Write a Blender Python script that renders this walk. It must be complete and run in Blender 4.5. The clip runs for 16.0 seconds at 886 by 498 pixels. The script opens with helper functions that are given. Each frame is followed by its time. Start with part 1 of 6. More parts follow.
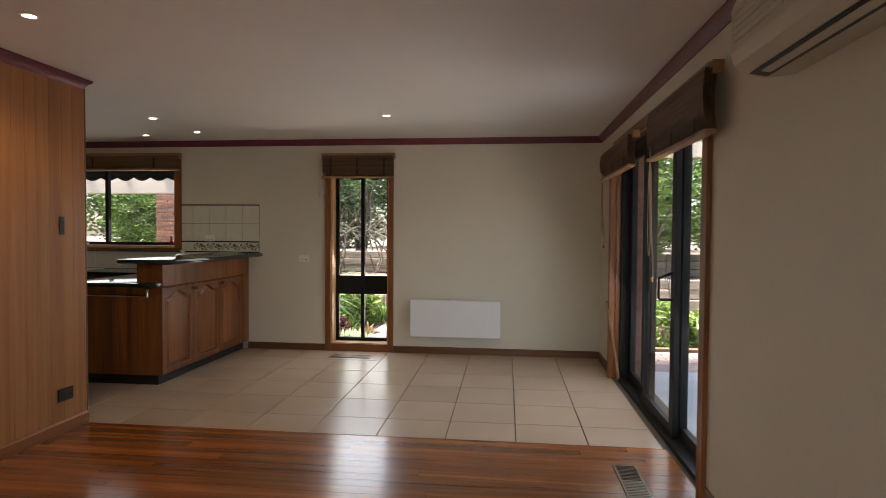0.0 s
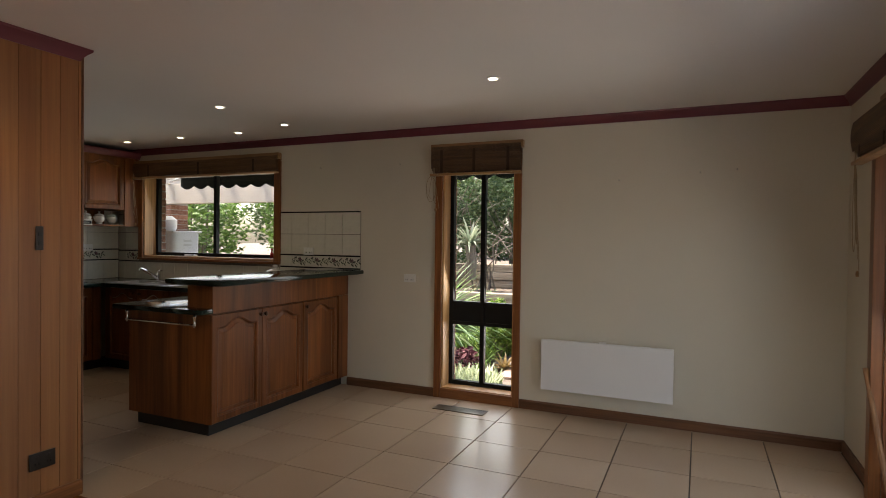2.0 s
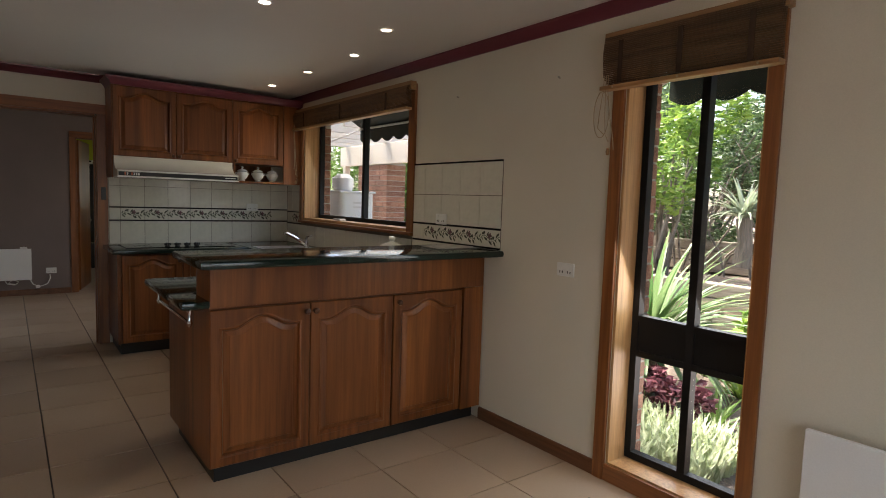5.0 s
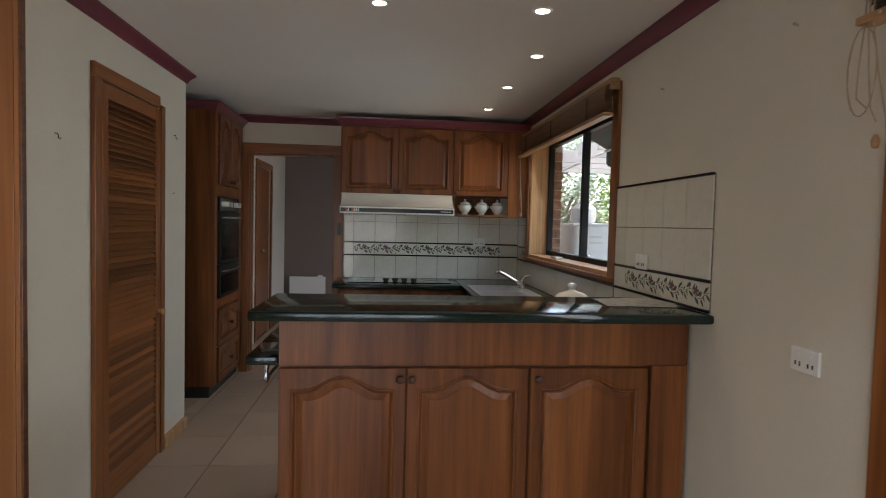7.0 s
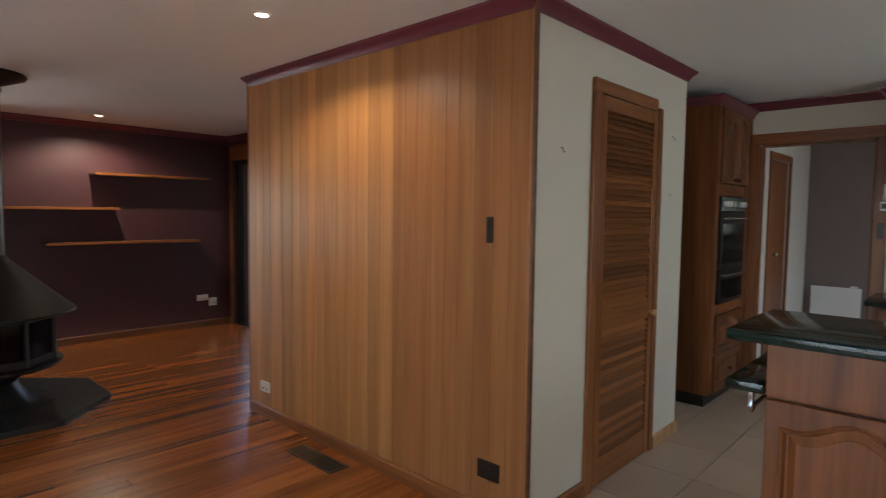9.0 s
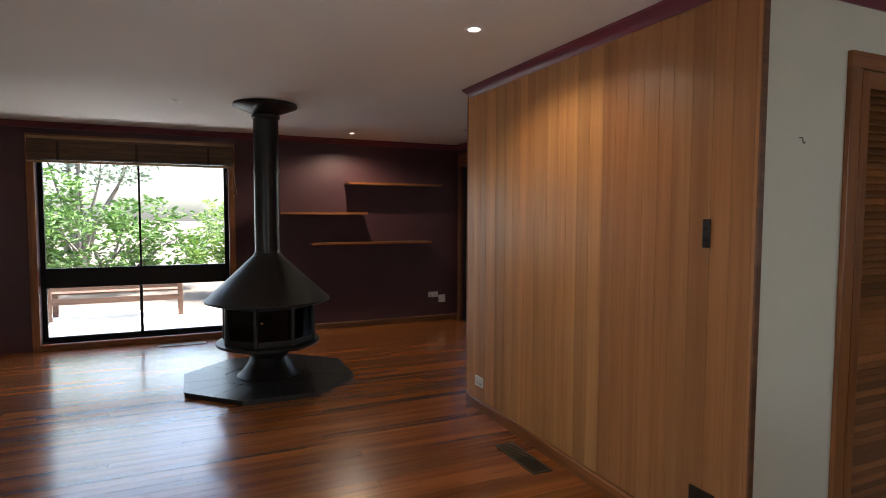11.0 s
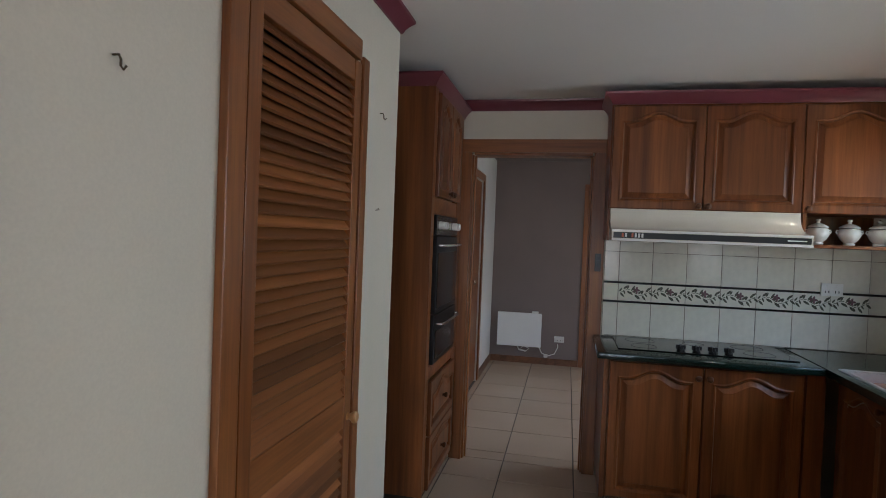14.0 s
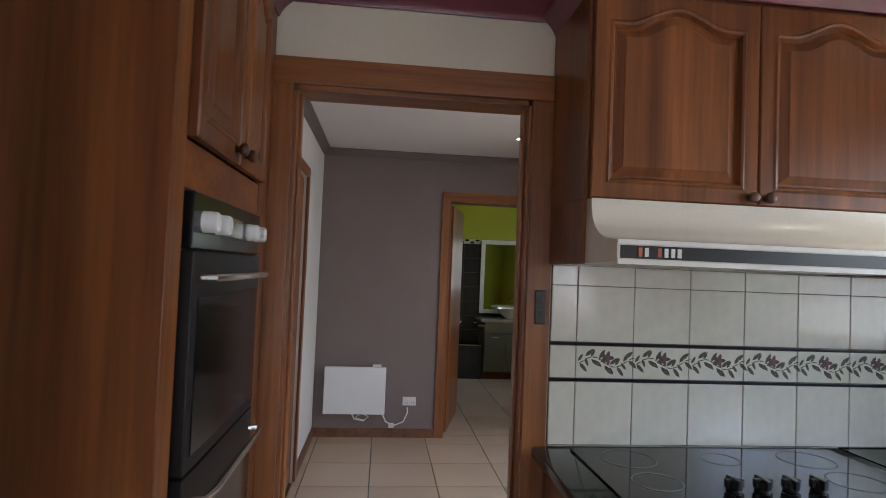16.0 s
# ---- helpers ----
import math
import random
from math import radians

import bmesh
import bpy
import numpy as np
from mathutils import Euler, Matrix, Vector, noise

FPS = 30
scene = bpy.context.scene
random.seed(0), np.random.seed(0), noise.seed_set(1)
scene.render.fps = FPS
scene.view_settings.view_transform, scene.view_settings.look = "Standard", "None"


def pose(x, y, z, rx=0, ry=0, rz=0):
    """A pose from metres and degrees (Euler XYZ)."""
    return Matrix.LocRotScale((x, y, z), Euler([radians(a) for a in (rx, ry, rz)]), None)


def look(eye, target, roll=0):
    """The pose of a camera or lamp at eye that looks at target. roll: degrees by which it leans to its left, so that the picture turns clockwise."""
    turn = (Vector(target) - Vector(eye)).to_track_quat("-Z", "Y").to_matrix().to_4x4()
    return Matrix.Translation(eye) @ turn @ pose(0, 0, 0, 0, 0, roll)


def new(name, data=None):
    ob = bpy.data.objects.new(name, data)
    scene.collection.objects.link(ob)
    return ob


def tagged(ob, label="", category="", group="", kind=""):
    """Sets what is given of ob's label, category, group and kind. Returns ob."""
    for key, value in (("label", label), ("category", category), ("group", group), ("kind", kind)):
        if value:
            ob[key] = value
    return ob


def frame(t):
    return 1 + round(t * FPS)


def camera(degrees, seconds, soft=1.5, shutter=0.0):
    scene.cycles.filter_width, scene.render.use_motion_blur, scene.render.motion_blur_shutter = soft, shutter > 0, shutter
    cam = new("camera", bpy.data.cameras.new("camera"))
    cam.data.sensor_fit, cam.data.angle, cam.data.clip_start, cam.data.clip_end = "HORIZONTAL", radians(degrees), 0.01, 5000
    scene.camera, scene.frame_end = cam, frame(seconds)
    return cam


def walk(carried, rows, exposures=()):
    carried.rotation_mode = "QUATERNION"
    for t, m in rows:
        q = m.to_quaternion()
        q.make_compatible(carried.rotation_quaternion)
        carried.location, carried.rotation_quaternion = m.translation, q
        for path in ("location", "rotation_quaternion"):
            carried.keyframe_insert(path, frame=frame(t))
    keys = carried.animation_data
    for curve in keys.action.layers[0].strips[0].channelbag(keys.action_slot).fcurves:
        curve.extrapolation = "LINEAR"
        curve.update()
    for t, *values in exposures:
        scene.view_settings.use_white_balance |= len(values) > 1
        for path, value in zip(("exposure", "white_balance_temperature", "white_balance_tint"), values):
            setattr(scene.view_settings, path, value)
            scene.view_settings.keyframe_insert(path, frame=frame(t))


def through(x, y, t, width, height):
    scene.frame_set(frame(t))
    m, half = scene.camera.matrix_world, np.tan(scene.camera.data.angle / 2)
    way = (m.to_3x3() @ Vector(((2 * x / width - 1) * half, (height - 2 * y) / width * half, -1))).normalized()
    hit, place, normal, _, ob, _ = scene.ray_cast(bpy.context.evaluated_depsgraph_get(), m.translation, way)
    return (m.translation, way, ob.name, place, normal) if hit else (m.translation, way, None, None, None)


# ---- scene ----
cam = camera(75.4, 16.0, soft=0.9, shutter=0.16)
EXPOSURES = [(0, 2.31, 6900, 11), (0.5, 2.01, 7000, 11), (3.2, 2.01, 7000, 11), (5.5, 2.48, 6720, 11), (7.5, 2.73, 6170, 9), (9.5, 2.83, 6070, 6), (12, 2.26, 6020, 7), (12.5, 2.91, 5920, 6), (13.2, 3.11, 5860, 8), (14, 3.06, 5760, 9), (14.5, 3.46, 5760, 9), (15, 3.56, 5810, 11), (16, 3.61, 5910, 13)]
PATH = [
    (0, (0.508, 1.13, 1.344), (0.289, 3.117, 1.288), 0.4),
    (0.5, (0.593, 1.529, 1.377), (0.128, 3.473, 1.298), 0.5),
    (1, (0.626, 1.95, 1.378), (0.024, 3.856, 1.31), 0.7),
    (1.5, (0.611, 2.383, 1.371), (-0.101, 4.251, 1.315), 0.8),
    (2, (0.616, 2.826, 1.39), (-0.203, 4.65, 1.359), 0.7),
    (2.5, (0.613, 3.257, 1.388), (-0.33, 5.021, 1.371), 0.8),
    (3, (0.528, 3.651, 1.35), (-0.539, 5.342, 1.292), 1.0),
    (3.2, (0.486, 3.789, 1.337), (-0.617, 5.455, 1.246), 1.1),
    (5.3, (0.221, 5.271, 1.394), (-1.45, 6.356, 1.225), 1.7),
    (5.5, (0.184, 5.429, 1.392), (-1.541, 6.426, 1.225), 1.5),
    (6, (0.089, 5.737, 1.404), (-1.749, 6.518, 1.295), 1.4),
    (6.5, (0.019, 6.007, 1.43), (-1.915, 6.509, 1.347), 1.3),
    (7, (-0.184, 6.177, 1.426), (-2.173, 6.369, 1.339), 1.4),
    (7.5, (-0.426, 6.22, 1.442), (-2.423, 6.199, 1.337), 1.5),
    (8, (-0.508, 6.234, 1.439), (-2.481, 5.923, 1.328), 1.3),
    (8.5, (-0.452, 6.278, 1.441), (-2.256, 5.423, 1.324), 1.2),
    (9, (-0.352, 6.248, 1.447), (-1.812, 4.887, 1.323), 0.7),
    (9.5, (-0.261, 6.219, 1.44), (-1.348, 4.545, 1.319), 0.4),
    (9.7, (-0.224, 6.213, 1.435), (-1.173, 4.457, 1.316), 0.3),
    (11.8, (-0.65, 6.413, 1.459), (-1.462, 4.589, 1.337), 0.2),
    (12, (-0.697, 6.42, 1.425), (-1.678, 4.68, 1.319), 0.8),
    (12.5, (-0.936, 6.254, 1.479), (-2.362, 4.857, 1.365), 1.5),
    (13, (-1.179, 6.071, 1.481), (-2.961, 5.167, 1.396), 2.1),
    (13.5, (-1.517, 5.819, 1.495), (-3.437, 5.264, 1.439), 2.1),
    (14, (-1.894, 5.533, 1.493), (-3.847, 5.109, 1.444), 2.2),
    (14.5, (-2.316, 5.366, 1.472), (-4.296, 5.082, 1.46), 2.2),
    (15, (-2.797, 5.264, 1.474), (-4.795, 5.183, 1.506), 2.3),
    (15.5, (-3.307, 5.201, 1.478), (-5.303, 5.319, 1.535), 2.4),
    (16, (-3.782, 5.199, 1.471), (-5.770, 5.407, 1.539), 2.3),
]
walk(cam, [(t, look(eye, target, roll)) for t, eye, target, roll in PATH], EXPOSURES)

# ---- light ----
def make_world():
    w = bpy.data.worlds.new("world")
    scene.world = w
    w.use_nodes = True
    nt = w.node_tree
    sky = nt.nodes.new("ShaderNodeTexSky")
    sky.sky_type, sky.sun_disc = "NISHITA", False
    sky.sun_elevation, sky.sun_rotation = radians(66), radians(265)
    sky.air_density, sky.dust_density = 1.0, 3.0
    bg = nt.nodes["Background"]
    bg.inputs["Strength"].default_value = SKY
    nt.links.new(sky.outputs[0], bg.inputs["Color"])


def sun_lamp(strength, degrees, elevation, azimuth):
    d = bpy.data.lights.new("sun", "SUN")
    d.energy, d.angle, d.color = strength, radians(degrees), (1.0, 0.95, 0.88)
    ob = new("sun", d)
    e, a = radians(elevation), radians(azimuth)
    way = Vector((math.sin(a) * math.cos(e), math.cos(a) * math.cos(e), math.sin(e)))
    ob.matrix_world = look(way * 30, (0, 0, 0))


def daylight_lamp(x, y, z, w, h, rx, rz, power, color=(0.95, 0.98, 1.0), spread=180):
    d = bpy.data.lights.new("added_daylight", "AREA")
    d.shape, d.size, d.size_y, d.energy, d.color = "RECTANGLE", w, h, power, color
    d.spread = radians(spread)
    ob = new("added_daylight", d)
    ob.matrix_world = pose(x, y, z, rx, 0, rz)


SKY = 0.15
make_world()
sun_lamp(5.0, 18, 66, 265)
# daylight in the openings: north windows, sliding door, south window; then two unseen, added ones
daylight_lamp(-1.13, 7.56, 1.0, 0.6, 1.75, -60, 0, 2.3)
daylight_lamp(-4.28, 7.58, 1.58, 1.88, 0.9, -72, 0, 1.5, (0.86, 0.93, 1.0), 125)
daylight_lamp(1.545, 5.385, 0.95, 2.2, 1.6, -56, -90, 2.6)
daylight_lamp(0.0, -0.89, 1.0, 1.8, 1.6, 80, 0, 1.35, spread=120)
# added lamps in unseen hall and bathroom openings, to brighten those rooms
daylight_lamp(-7.0, 7.64, 1.55, 1.15, 1.0, -62, 0, 1.5, spread=135)
daylight_lamp(-10.7, 7.54, 1.55, 0.55, 0.85, -95, 0, 0.35)

# ---- materials ----
def nodes_of(name):
    m = bpy.data.materials.new(name)
    m.use_nodes = True
    nt = m.node_tree
    return m, nt, nt.nodes["Principled BSDF"]


def ramp_node(nt, fac, c0, c1, p0=0.3, p1=0.7):
    r = nt.nodes.new("ShaderNodeValToRGB")
    r.color_ramp.elements[0].position, r.color_ramp.elements[1].position = p0, p1
    r.color_ramp.elements[0].color, r.color_ramp.elements[1].color = (*c0, 1), (*c1, 1)
    nt.links.new(fac, r.inputs[0])
    return r.outputs[0]


def noise_node(nt, vec, scale, detail=4, rough=0.55):
    n = nt.nodes.new("ShaderNodeTexNoise")
    n.inputs["Scale"].default_value, n.inputs["Detail"].default_value = scale, detail
    n.inputs["Roughness"].default_value = rough
    nt.links.new(vec, n.inputs["Vector"])
    return n.outputs["Fac"]


def mix_colour(nt, kind, fac, a, b):
    m = nt.nodes.new("ShaderNodeMix")
    m.data_type, m.blend_type = "RGBA", kind
    ins = [i for i in m.inputs if i.type == "RGBA"]
    facin = m.inputs[0]
    if isinstance(fac, (int, float)):
        facin.default_value = fac
    else:
        nt.links.new(fac, facin)
    for v, s in ((a, ins[0]), (b, ins[1])):
        if isinstance(v, tuple):
            s.default_value = (*v, 1)
        else:
            nt.links.new(v, s)
    return [o for o in m.outputs if o.type == "RGBA"][0]


def world_vec(nt, shift=0.0):
    """Position in metres, moved by each object's own random number."""
    g = nt.nodes.new("ShaderNodeTexCoord")
    if not shift:
        return g.outputs["Object"]
    info = nt.nodes.new("ShaderNodeObjectInfo")
    add = nt.nodes.new("ShaderNodeVectorMath")
    add.operation = "MULTIPLY_ADD"
    comb = nt.nodes.new("ShaderNodeCombineXYZ")
    for i in range(3):
        nt.links.new(info.outputs["Random"], comb.inputs[i])
    nt.links.new(comb.outputs[0], add.inputs[0])
    add.inputs[1].default_value = (shift, shift * 1.7, shift * 2.3)
    nt.links.new(g.outputs["Object"], add.inputs[2])
    return add.outputs[0]


def bump_of(nt, bsdf, height, strength, distance=0.002):
    b = nt.nodes.new("ShaderNodeBump")
    b.inputs["Strength"].default_value, b.inputs["Distance"].default_value = strength, distance
    nt.links.new(height, b.inputs["Height"])
    nt.links.new(b.outputs[0], bsdf.inputs["Normal"])


def paint(name, colour, rough=0.6, var=0.06, scale=2.5, bump=0.15, grain=180, metal=0.0, spec=0.5, coat=0.0):
    m, nt, b = nodes_of(name)
    v = world_vec(nt)
    dark = tuple(c * (1 - var) for c in colour)
    light = tuple(min(1, c * (1 + var)) for c in colour)
    big = ramp_node(nt, noise_node(nt, v, scale, 5), dark, light)
    fine = ramp_node(nt, noise_node(nt, v, grain, 2), (0.94, 0.94, 0.94), (1, 1, 1))
    nt.links.new(mix_colour(nt, "MULTIPLY", 1.0, big, fine), b.inputs["Base Color"])
    b.inputs["Roughness"].default_value, b.inputs["Metallic"].default_value = rough, metal
    b.inputs["Specular IOR Level"].default_value = spec
    b.inputs["Coat Weight"].default_value = coat
    b.inputs["Coat Roughness"].default_value = 0.08
    if bump:
        bump_of(nt, b, noise_node(nt, v, grain, 3), bump, 0.001)
    return m


def wood(name, dark, light, axis=2, rough=0.35, across=26.0, along=1.1, tint=0.25, bump=0.12, coat=0.0, spec=0.5, streaks=0.6):
    """Timber with its grain along one axis; each piece takes its own shade."""
    m, nt, b = nodes_of(name)
    v = world_vec(nt, 7.0)
    mp = nt.nodes.new("ShaderNodeMapping")
    s = [across] * 3
    s[axis] = along
    mp.inputs["Scale"].default_value = s
    nt.links.new(v, mp.inputs["Vector"])
    fine = noise_node(nt, mp.outputs[0], 3.0, 6, 0.65)
    mp2 = nt.nodes.new("ShaderNodeMapping")
    s2 = [across * 0.28] * 3
    s2[axis] = along * 0.45
    mp2.inputs["Scale"].default_value = s2
    nt.links.new(v, mp2.inputs["Vector"])
    bandn = nt.nodes.new("ShaderNodeTexNoise")
    bandn.inputs["Scale"].default_value, bandn.inputs["Detail"].default_value = 1.6, 3
    bandn.inputs["Distortion"].default_value = 0.8
    nt.links.new(mp2.outputs[0], bandn.inputs["Vector"])
    c = ramp_node(nt, bandn.outputs["Fac"], dark, light, 0.32, 0.68)
    streak = ramp_node(nt, fine, (0.5, 0.46, 0.42), (1.12, 1.12, 1.12), 0.32, 0.62)
    c = mix_colour(nt, "MULTIPLY", streaks, c, streak)
    info = nt.nodes.new("ShaderNodeObjectInfo")
    shade = ramp_node(nt, info.outputs["Random"], tuple([1 - tint] * 3), (1 + tint * 0.5, 1 + tint * 0.4, 1 + tint * 0.3), 0, 1)
    c = mix_colour(nt, "MULTIPLY", 1.0, c, shade)
    nt.links.new(c, b.inputs["Base Color"])
    b.inputs["Roughness"].default_value = rough
    b.inputs["Coat Weight"].default_value = coat
    b.inputs["Coat Roughness"].default_value = 0.12
    b.inputs["Specular IOR Level"].default_value = spec
    bump_of(nt, b, fine, bump, 0.001)
    return m


def glass_mat(name, tint=(1, 1, 1), gloss=0.05):
    m = bpy.data.materials.new(name)
    m.use_nodes = True
    nt = m.node_tree
    nt.nodes.clear()
    out = nt.nodes.new("ShaderNodeOutputMaterial")
    tr, gl = nt.nodes.new("ShaderNodeBsdfTransparent"), nt.nodes.new("ShaderNodeBsdfGlossy")
    tr.inputs["Color"].default_value, gl.inputs["Roughness"].default_value = (*tint, 1), gloss
    lw, pw, mx = nt.nodes.new("ShaderNodeLayerWeight"), nt.nodes.new("ShaderNodeMath"), nt.nodes.new("ShaderNodeMixShader")
    pw.operation, pw.inputs[1].default_value = "POWER", 5.0
    ad = nt.nodes.new("ShaderNodeMath")
    ad.operation, ad.inputs[1].default_value, ad.inputs[2].default_value = "MULTIPLY_ADD", 0.4, 0.02
    lw.inputs["Blend"].default_value = 0.5
    nt.links.new(lw.outputs["Facing"], pw.inputs[0])
    nt.links.new(pw.outputs[0], ad.inputs[0])
    nt.links.new(ad.outputs[0], mx.inputs[0])
    nt.links.new(tr.outputs[0], mx.inputs[1])
    nt.links.new(gl.outputs[0], mx.inputs[2])
    nt.links.new(mx.outputs[0], out.inputs[0])
    return m


def glow(name, colour, strength):
    m, nt, b = nodes_of(name)
    b.inputs["Base Color"].default_value = (*colour, 1)
    b.inputs["Emission Color"].default_value = (*colour, 1)
    b.inputs["Emission Strength"].default_value = strength
    return m


def speckle(name, colour, dots, rough, scale=300, coat=0.3):
    m, nt, b = nodes_of(name)
    v = world_vec(nt)
    c = ramp_node(nt, noise_node(nt, v, scale, 3, 0.7), colour, dots, 0.5, 0.72)
    big = ramp_node(nt, noise_node(nt, v, 6, 3), (0.85, 0.85, 0.85), (1, 1, 1))
    nt.links.new(mix_colour(nt, "MULTIPLY", 1.0, c, big), b.inputs["Base Color"])
    b.inputs["Roughness"].default_value = rough
    b.inputs["Coat Weight"].default_value = coat
    b.inputs["Coat Roughness"].default_value = 0.05
    return m


def floor_tile_mat():
    m, nt, b = nodes_of("beige_floor_tile")
    v = world_vec(nt, 9.0)
    c = ramp_node(nt, noise_node(nt, v, 1.6, 1, 0.4), (0.425, 0.315, 0.222), (0.505, 0.388, 0.282), 0.15, 0.85)
    fine = ramp_node(nt, noise_node(nt, v, 90, 2), (0.96, 0.955, 0.95), (1.02, 1.015, 1.01), 0.2, 0.8)
    c = mix_colour(nt, "MULTIPLY", 1.0, c, fine)
    info = nt.nodes.new("ShaderNodeObjectInfo")
    c = mix_colour(nt, "MULTIPLY", 1.0, c, ramp_node(nt, info.outputs["Random"], (0.93, 0.92, 0.92), (1.04, 1.04, 1.04), 0, 1))
    nt.links.new(c, b.inputs["Base Color"])
    b.inputs["Roughness"].default_value = 0.27
    return m


CREAM = paint("cream_wall_paint", (0.66, 0.61, 0.50), 0.55, 0.03, 1.3, 0.1)
CEIL = paint("white_ceiling_paint", (0.79, 0.765, 0.72), 0.8, 0.025, 0.9, 0.08)
PURPLE = paint("dark_plum_wall_paint", (0.075, 0.028, 0.036), 0.5, 0.08, 2, 0.1)
TAUPE = paint("taupe_wall_paint", (0.20, 0.158, 0.146), 0.6, 0.06, 2.2, 0.1)
WHITEWALL = paint("white_wall_paint", (0.72, 0.70, 0.66), 0.6, 0.03, 2, 0.08)
LIME = paint("lime_wall_paint", (0.45, 0.50, 0.03), 0.6, 0.05, 2, 0.1)
MAROON = paint("maroon_gloss_paint", (0.165, 0.035, 0.05), 0.3, 0.06, 3, 0.08)
TAUPECORN = paint("taupe_cornice_paint", (0.15, 0.125, 0.115), 0.5, 0.05)
TILE = floor_tile_mat()
GROUT = paint("brown_grout", (0.10, 0.078, 0.06), 0.9, 0.12, 20, 0.3, 90)
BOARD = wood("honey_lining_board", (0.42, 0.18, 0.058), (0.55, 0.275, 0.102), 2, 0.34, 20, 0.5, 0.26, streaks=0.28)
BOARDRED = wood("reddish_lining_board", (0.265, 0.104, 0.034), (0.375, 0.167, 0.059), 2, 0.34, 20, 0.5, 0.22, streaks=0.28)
CAB = wood("blackwood_cabinet", (0.115, 0.036, 0.0105), (0.25, 0.086, 0.0235), 2, 0.34, 18, 0.9, 0.16, spec=0.35, streaks=0.7)
CABH = wood("blackwood_cabinet_cross", (0.12, 0.033, 0.009), (0.29, 0.096, 0.026), 1, 0.42, 18, 0.9, 0.12, spec=0.3)
CABV = wood("blackwood_panel", (0.13, 0.0405, 0.012), (0.285, 0.101, 0.029), 2, 0.34, 12, 0.5, 0.14, spec=0.35, streaks=0.7)
KNOBW = wood("dark_turned_knob", (0.055, 0.019, 0.007), (0.11, 0.038, 0.012), 2, 0.32, 30, 2.0, 0.1, spec=0.4)
TRIM = wood("stained_pine_trim", (0.187, 0.0612, 0.0153), (0.3145, 0.119, 0.034), 2, 0.35, 22, 0.8, 0.08)
TRIMX = wood("stained_pine_rail_x", (0.187, 0.0612, 0.0153), (0.3145, 0.119, 0.034), 0, 0.35, 22, 0.8, 0.08)
TRIMY = wood("stained_pine_rail_y", (0.187, 0.0612, 0.0153), (0.3145, 0.119, 0.034), 1, 0.35, 22, 0.8, 0.08)
SKIRT = wood("dark_skirting_timber", (0.11, 0.043, 0.018), (0.19, 0.08, 0.033), 0, 0.4, 20, 0.8, 0.08)
PALETRIM = wood("pale_pine_trim", (0.46, 0.25, 0.10), (0.60, 0.36, 0.16), 2, 0.4, 20, 0.8, 0.1)
PLANK = wood("red_gum_floorboard", (0.215, 0.060, 0.013), (0.385, 0.132, 0.032), 0, 0.26, 24, 0.7, 0.34, 0.05, coat=0.35)
ALU = paint("black_aluminium", (0.010, 0.0095, 0.0095), 0.5, 0.1, 8, 0.03, spec=0.2)
BLACK = paint("black_enamel", (0.008, 0.008, 0.009), 0.3, 0.15, 6, 0.05)
SOOT = paint("matt_black_steel", (0.012, 0.010, 0.0095), 0.42, 0.2, 5, 0.1, spec=0.3)
# black of the kickboards; also paints the shade behind the pantry louvres
KICK = paint("black_kickboard_and_shade", (0.01, 0.01, 0.01), 0.4, 0.1)
BENCH = speckle("dark_green_stone_laminate", (0.005, 0.014, 0.011), (0.028, 0.055, 0.045), 0.11, 300, 0.0)
GLASS = glass_mat("window_glass")
SMOKE = glass_mat("smoked_glass", (0.25, 0.2, 0.17))
CHROME = paint("chrome", (0.75, 0.75, 0.76), 0.1, 0.02, 5, 0, metal=1.0)
STEEL = paint("brushed_steel", (0.68, 0.68, 0.67), 0.24, 0.08, 9, 0.05, metal=1.0)
SINKSTEEL = paint("satin_sink_steel", (0.74, 0.75, 0.76), 0.36, 0.05, 9, 0.03, metal=1.0)
WHITE = paint("white_enamel", (0.78, 0.78, 0.77), 0.3, 0.02, 3, 0.02)
HOODW = paint("cream_white_enamel", (0.72, 0.68, 0.58), 0.22, 0.03, 3, 0.0, coat=0.3)
PLASTIC = paint("white_plastic", (0.75, 0.74, 0.70), 0.35, 0.03, 3, 0.0)
CERAMIC = paint("white_glazed_ceramic", (0.78, 0.76, 0.70), 0.12, 0.02, 3, 0.0, coat=0.4)
WALLTILE = paint("ivory_glazed_wall_tile", (0.69, 0.66, 0.56), 0.14, 0.035, 7, 0.04, 30, coat=0.25)
TGROUT = paint("pale_tile_grout", (0.20, 0.165, 0.13), 0.85, 0.1, 20, 0.2, 90)
LISTEL = paint("black_listello", (0.01, 0.01, 0.016), 0.2, 0.1)
LEAFPAINT = paint("grey_green_motif_glaze", (0.10, 0.098, 0.075), 0.25, 0.35, 60, 0.0)
PETALPAINT = paint("plum_motif_glaze", (0.16, 0.085, 0.095), 0.25, 0.3, 60, 0.0)
LAMP = glow("lit_downlight", (1.0, 0.86, 0.66), 4)

# ---- building helpers ----
def boxes_bm(*boxes, bevel=0.0, bm=None):
    bm = bm or bmesh.new()
    for x0, x1, y0, y1, z0, z1 in boxes:
        m = Matrix.LocRotScale(((x0 + x1) / 2, (y0 + y1) / 2, (z0 + z1) / 2), None, (abs(x1 - x0), abs(y1 - y0), abs(z1 - z0)))
        bmesh.ops.create_cube(bm, size=1, matrix=m)
    if bevel:
        bmesh.ops.bevel(bm, geom=list(bm.edges), offset=bevel, segments=2, profile=0.6, affect="EDGES")
    return bm


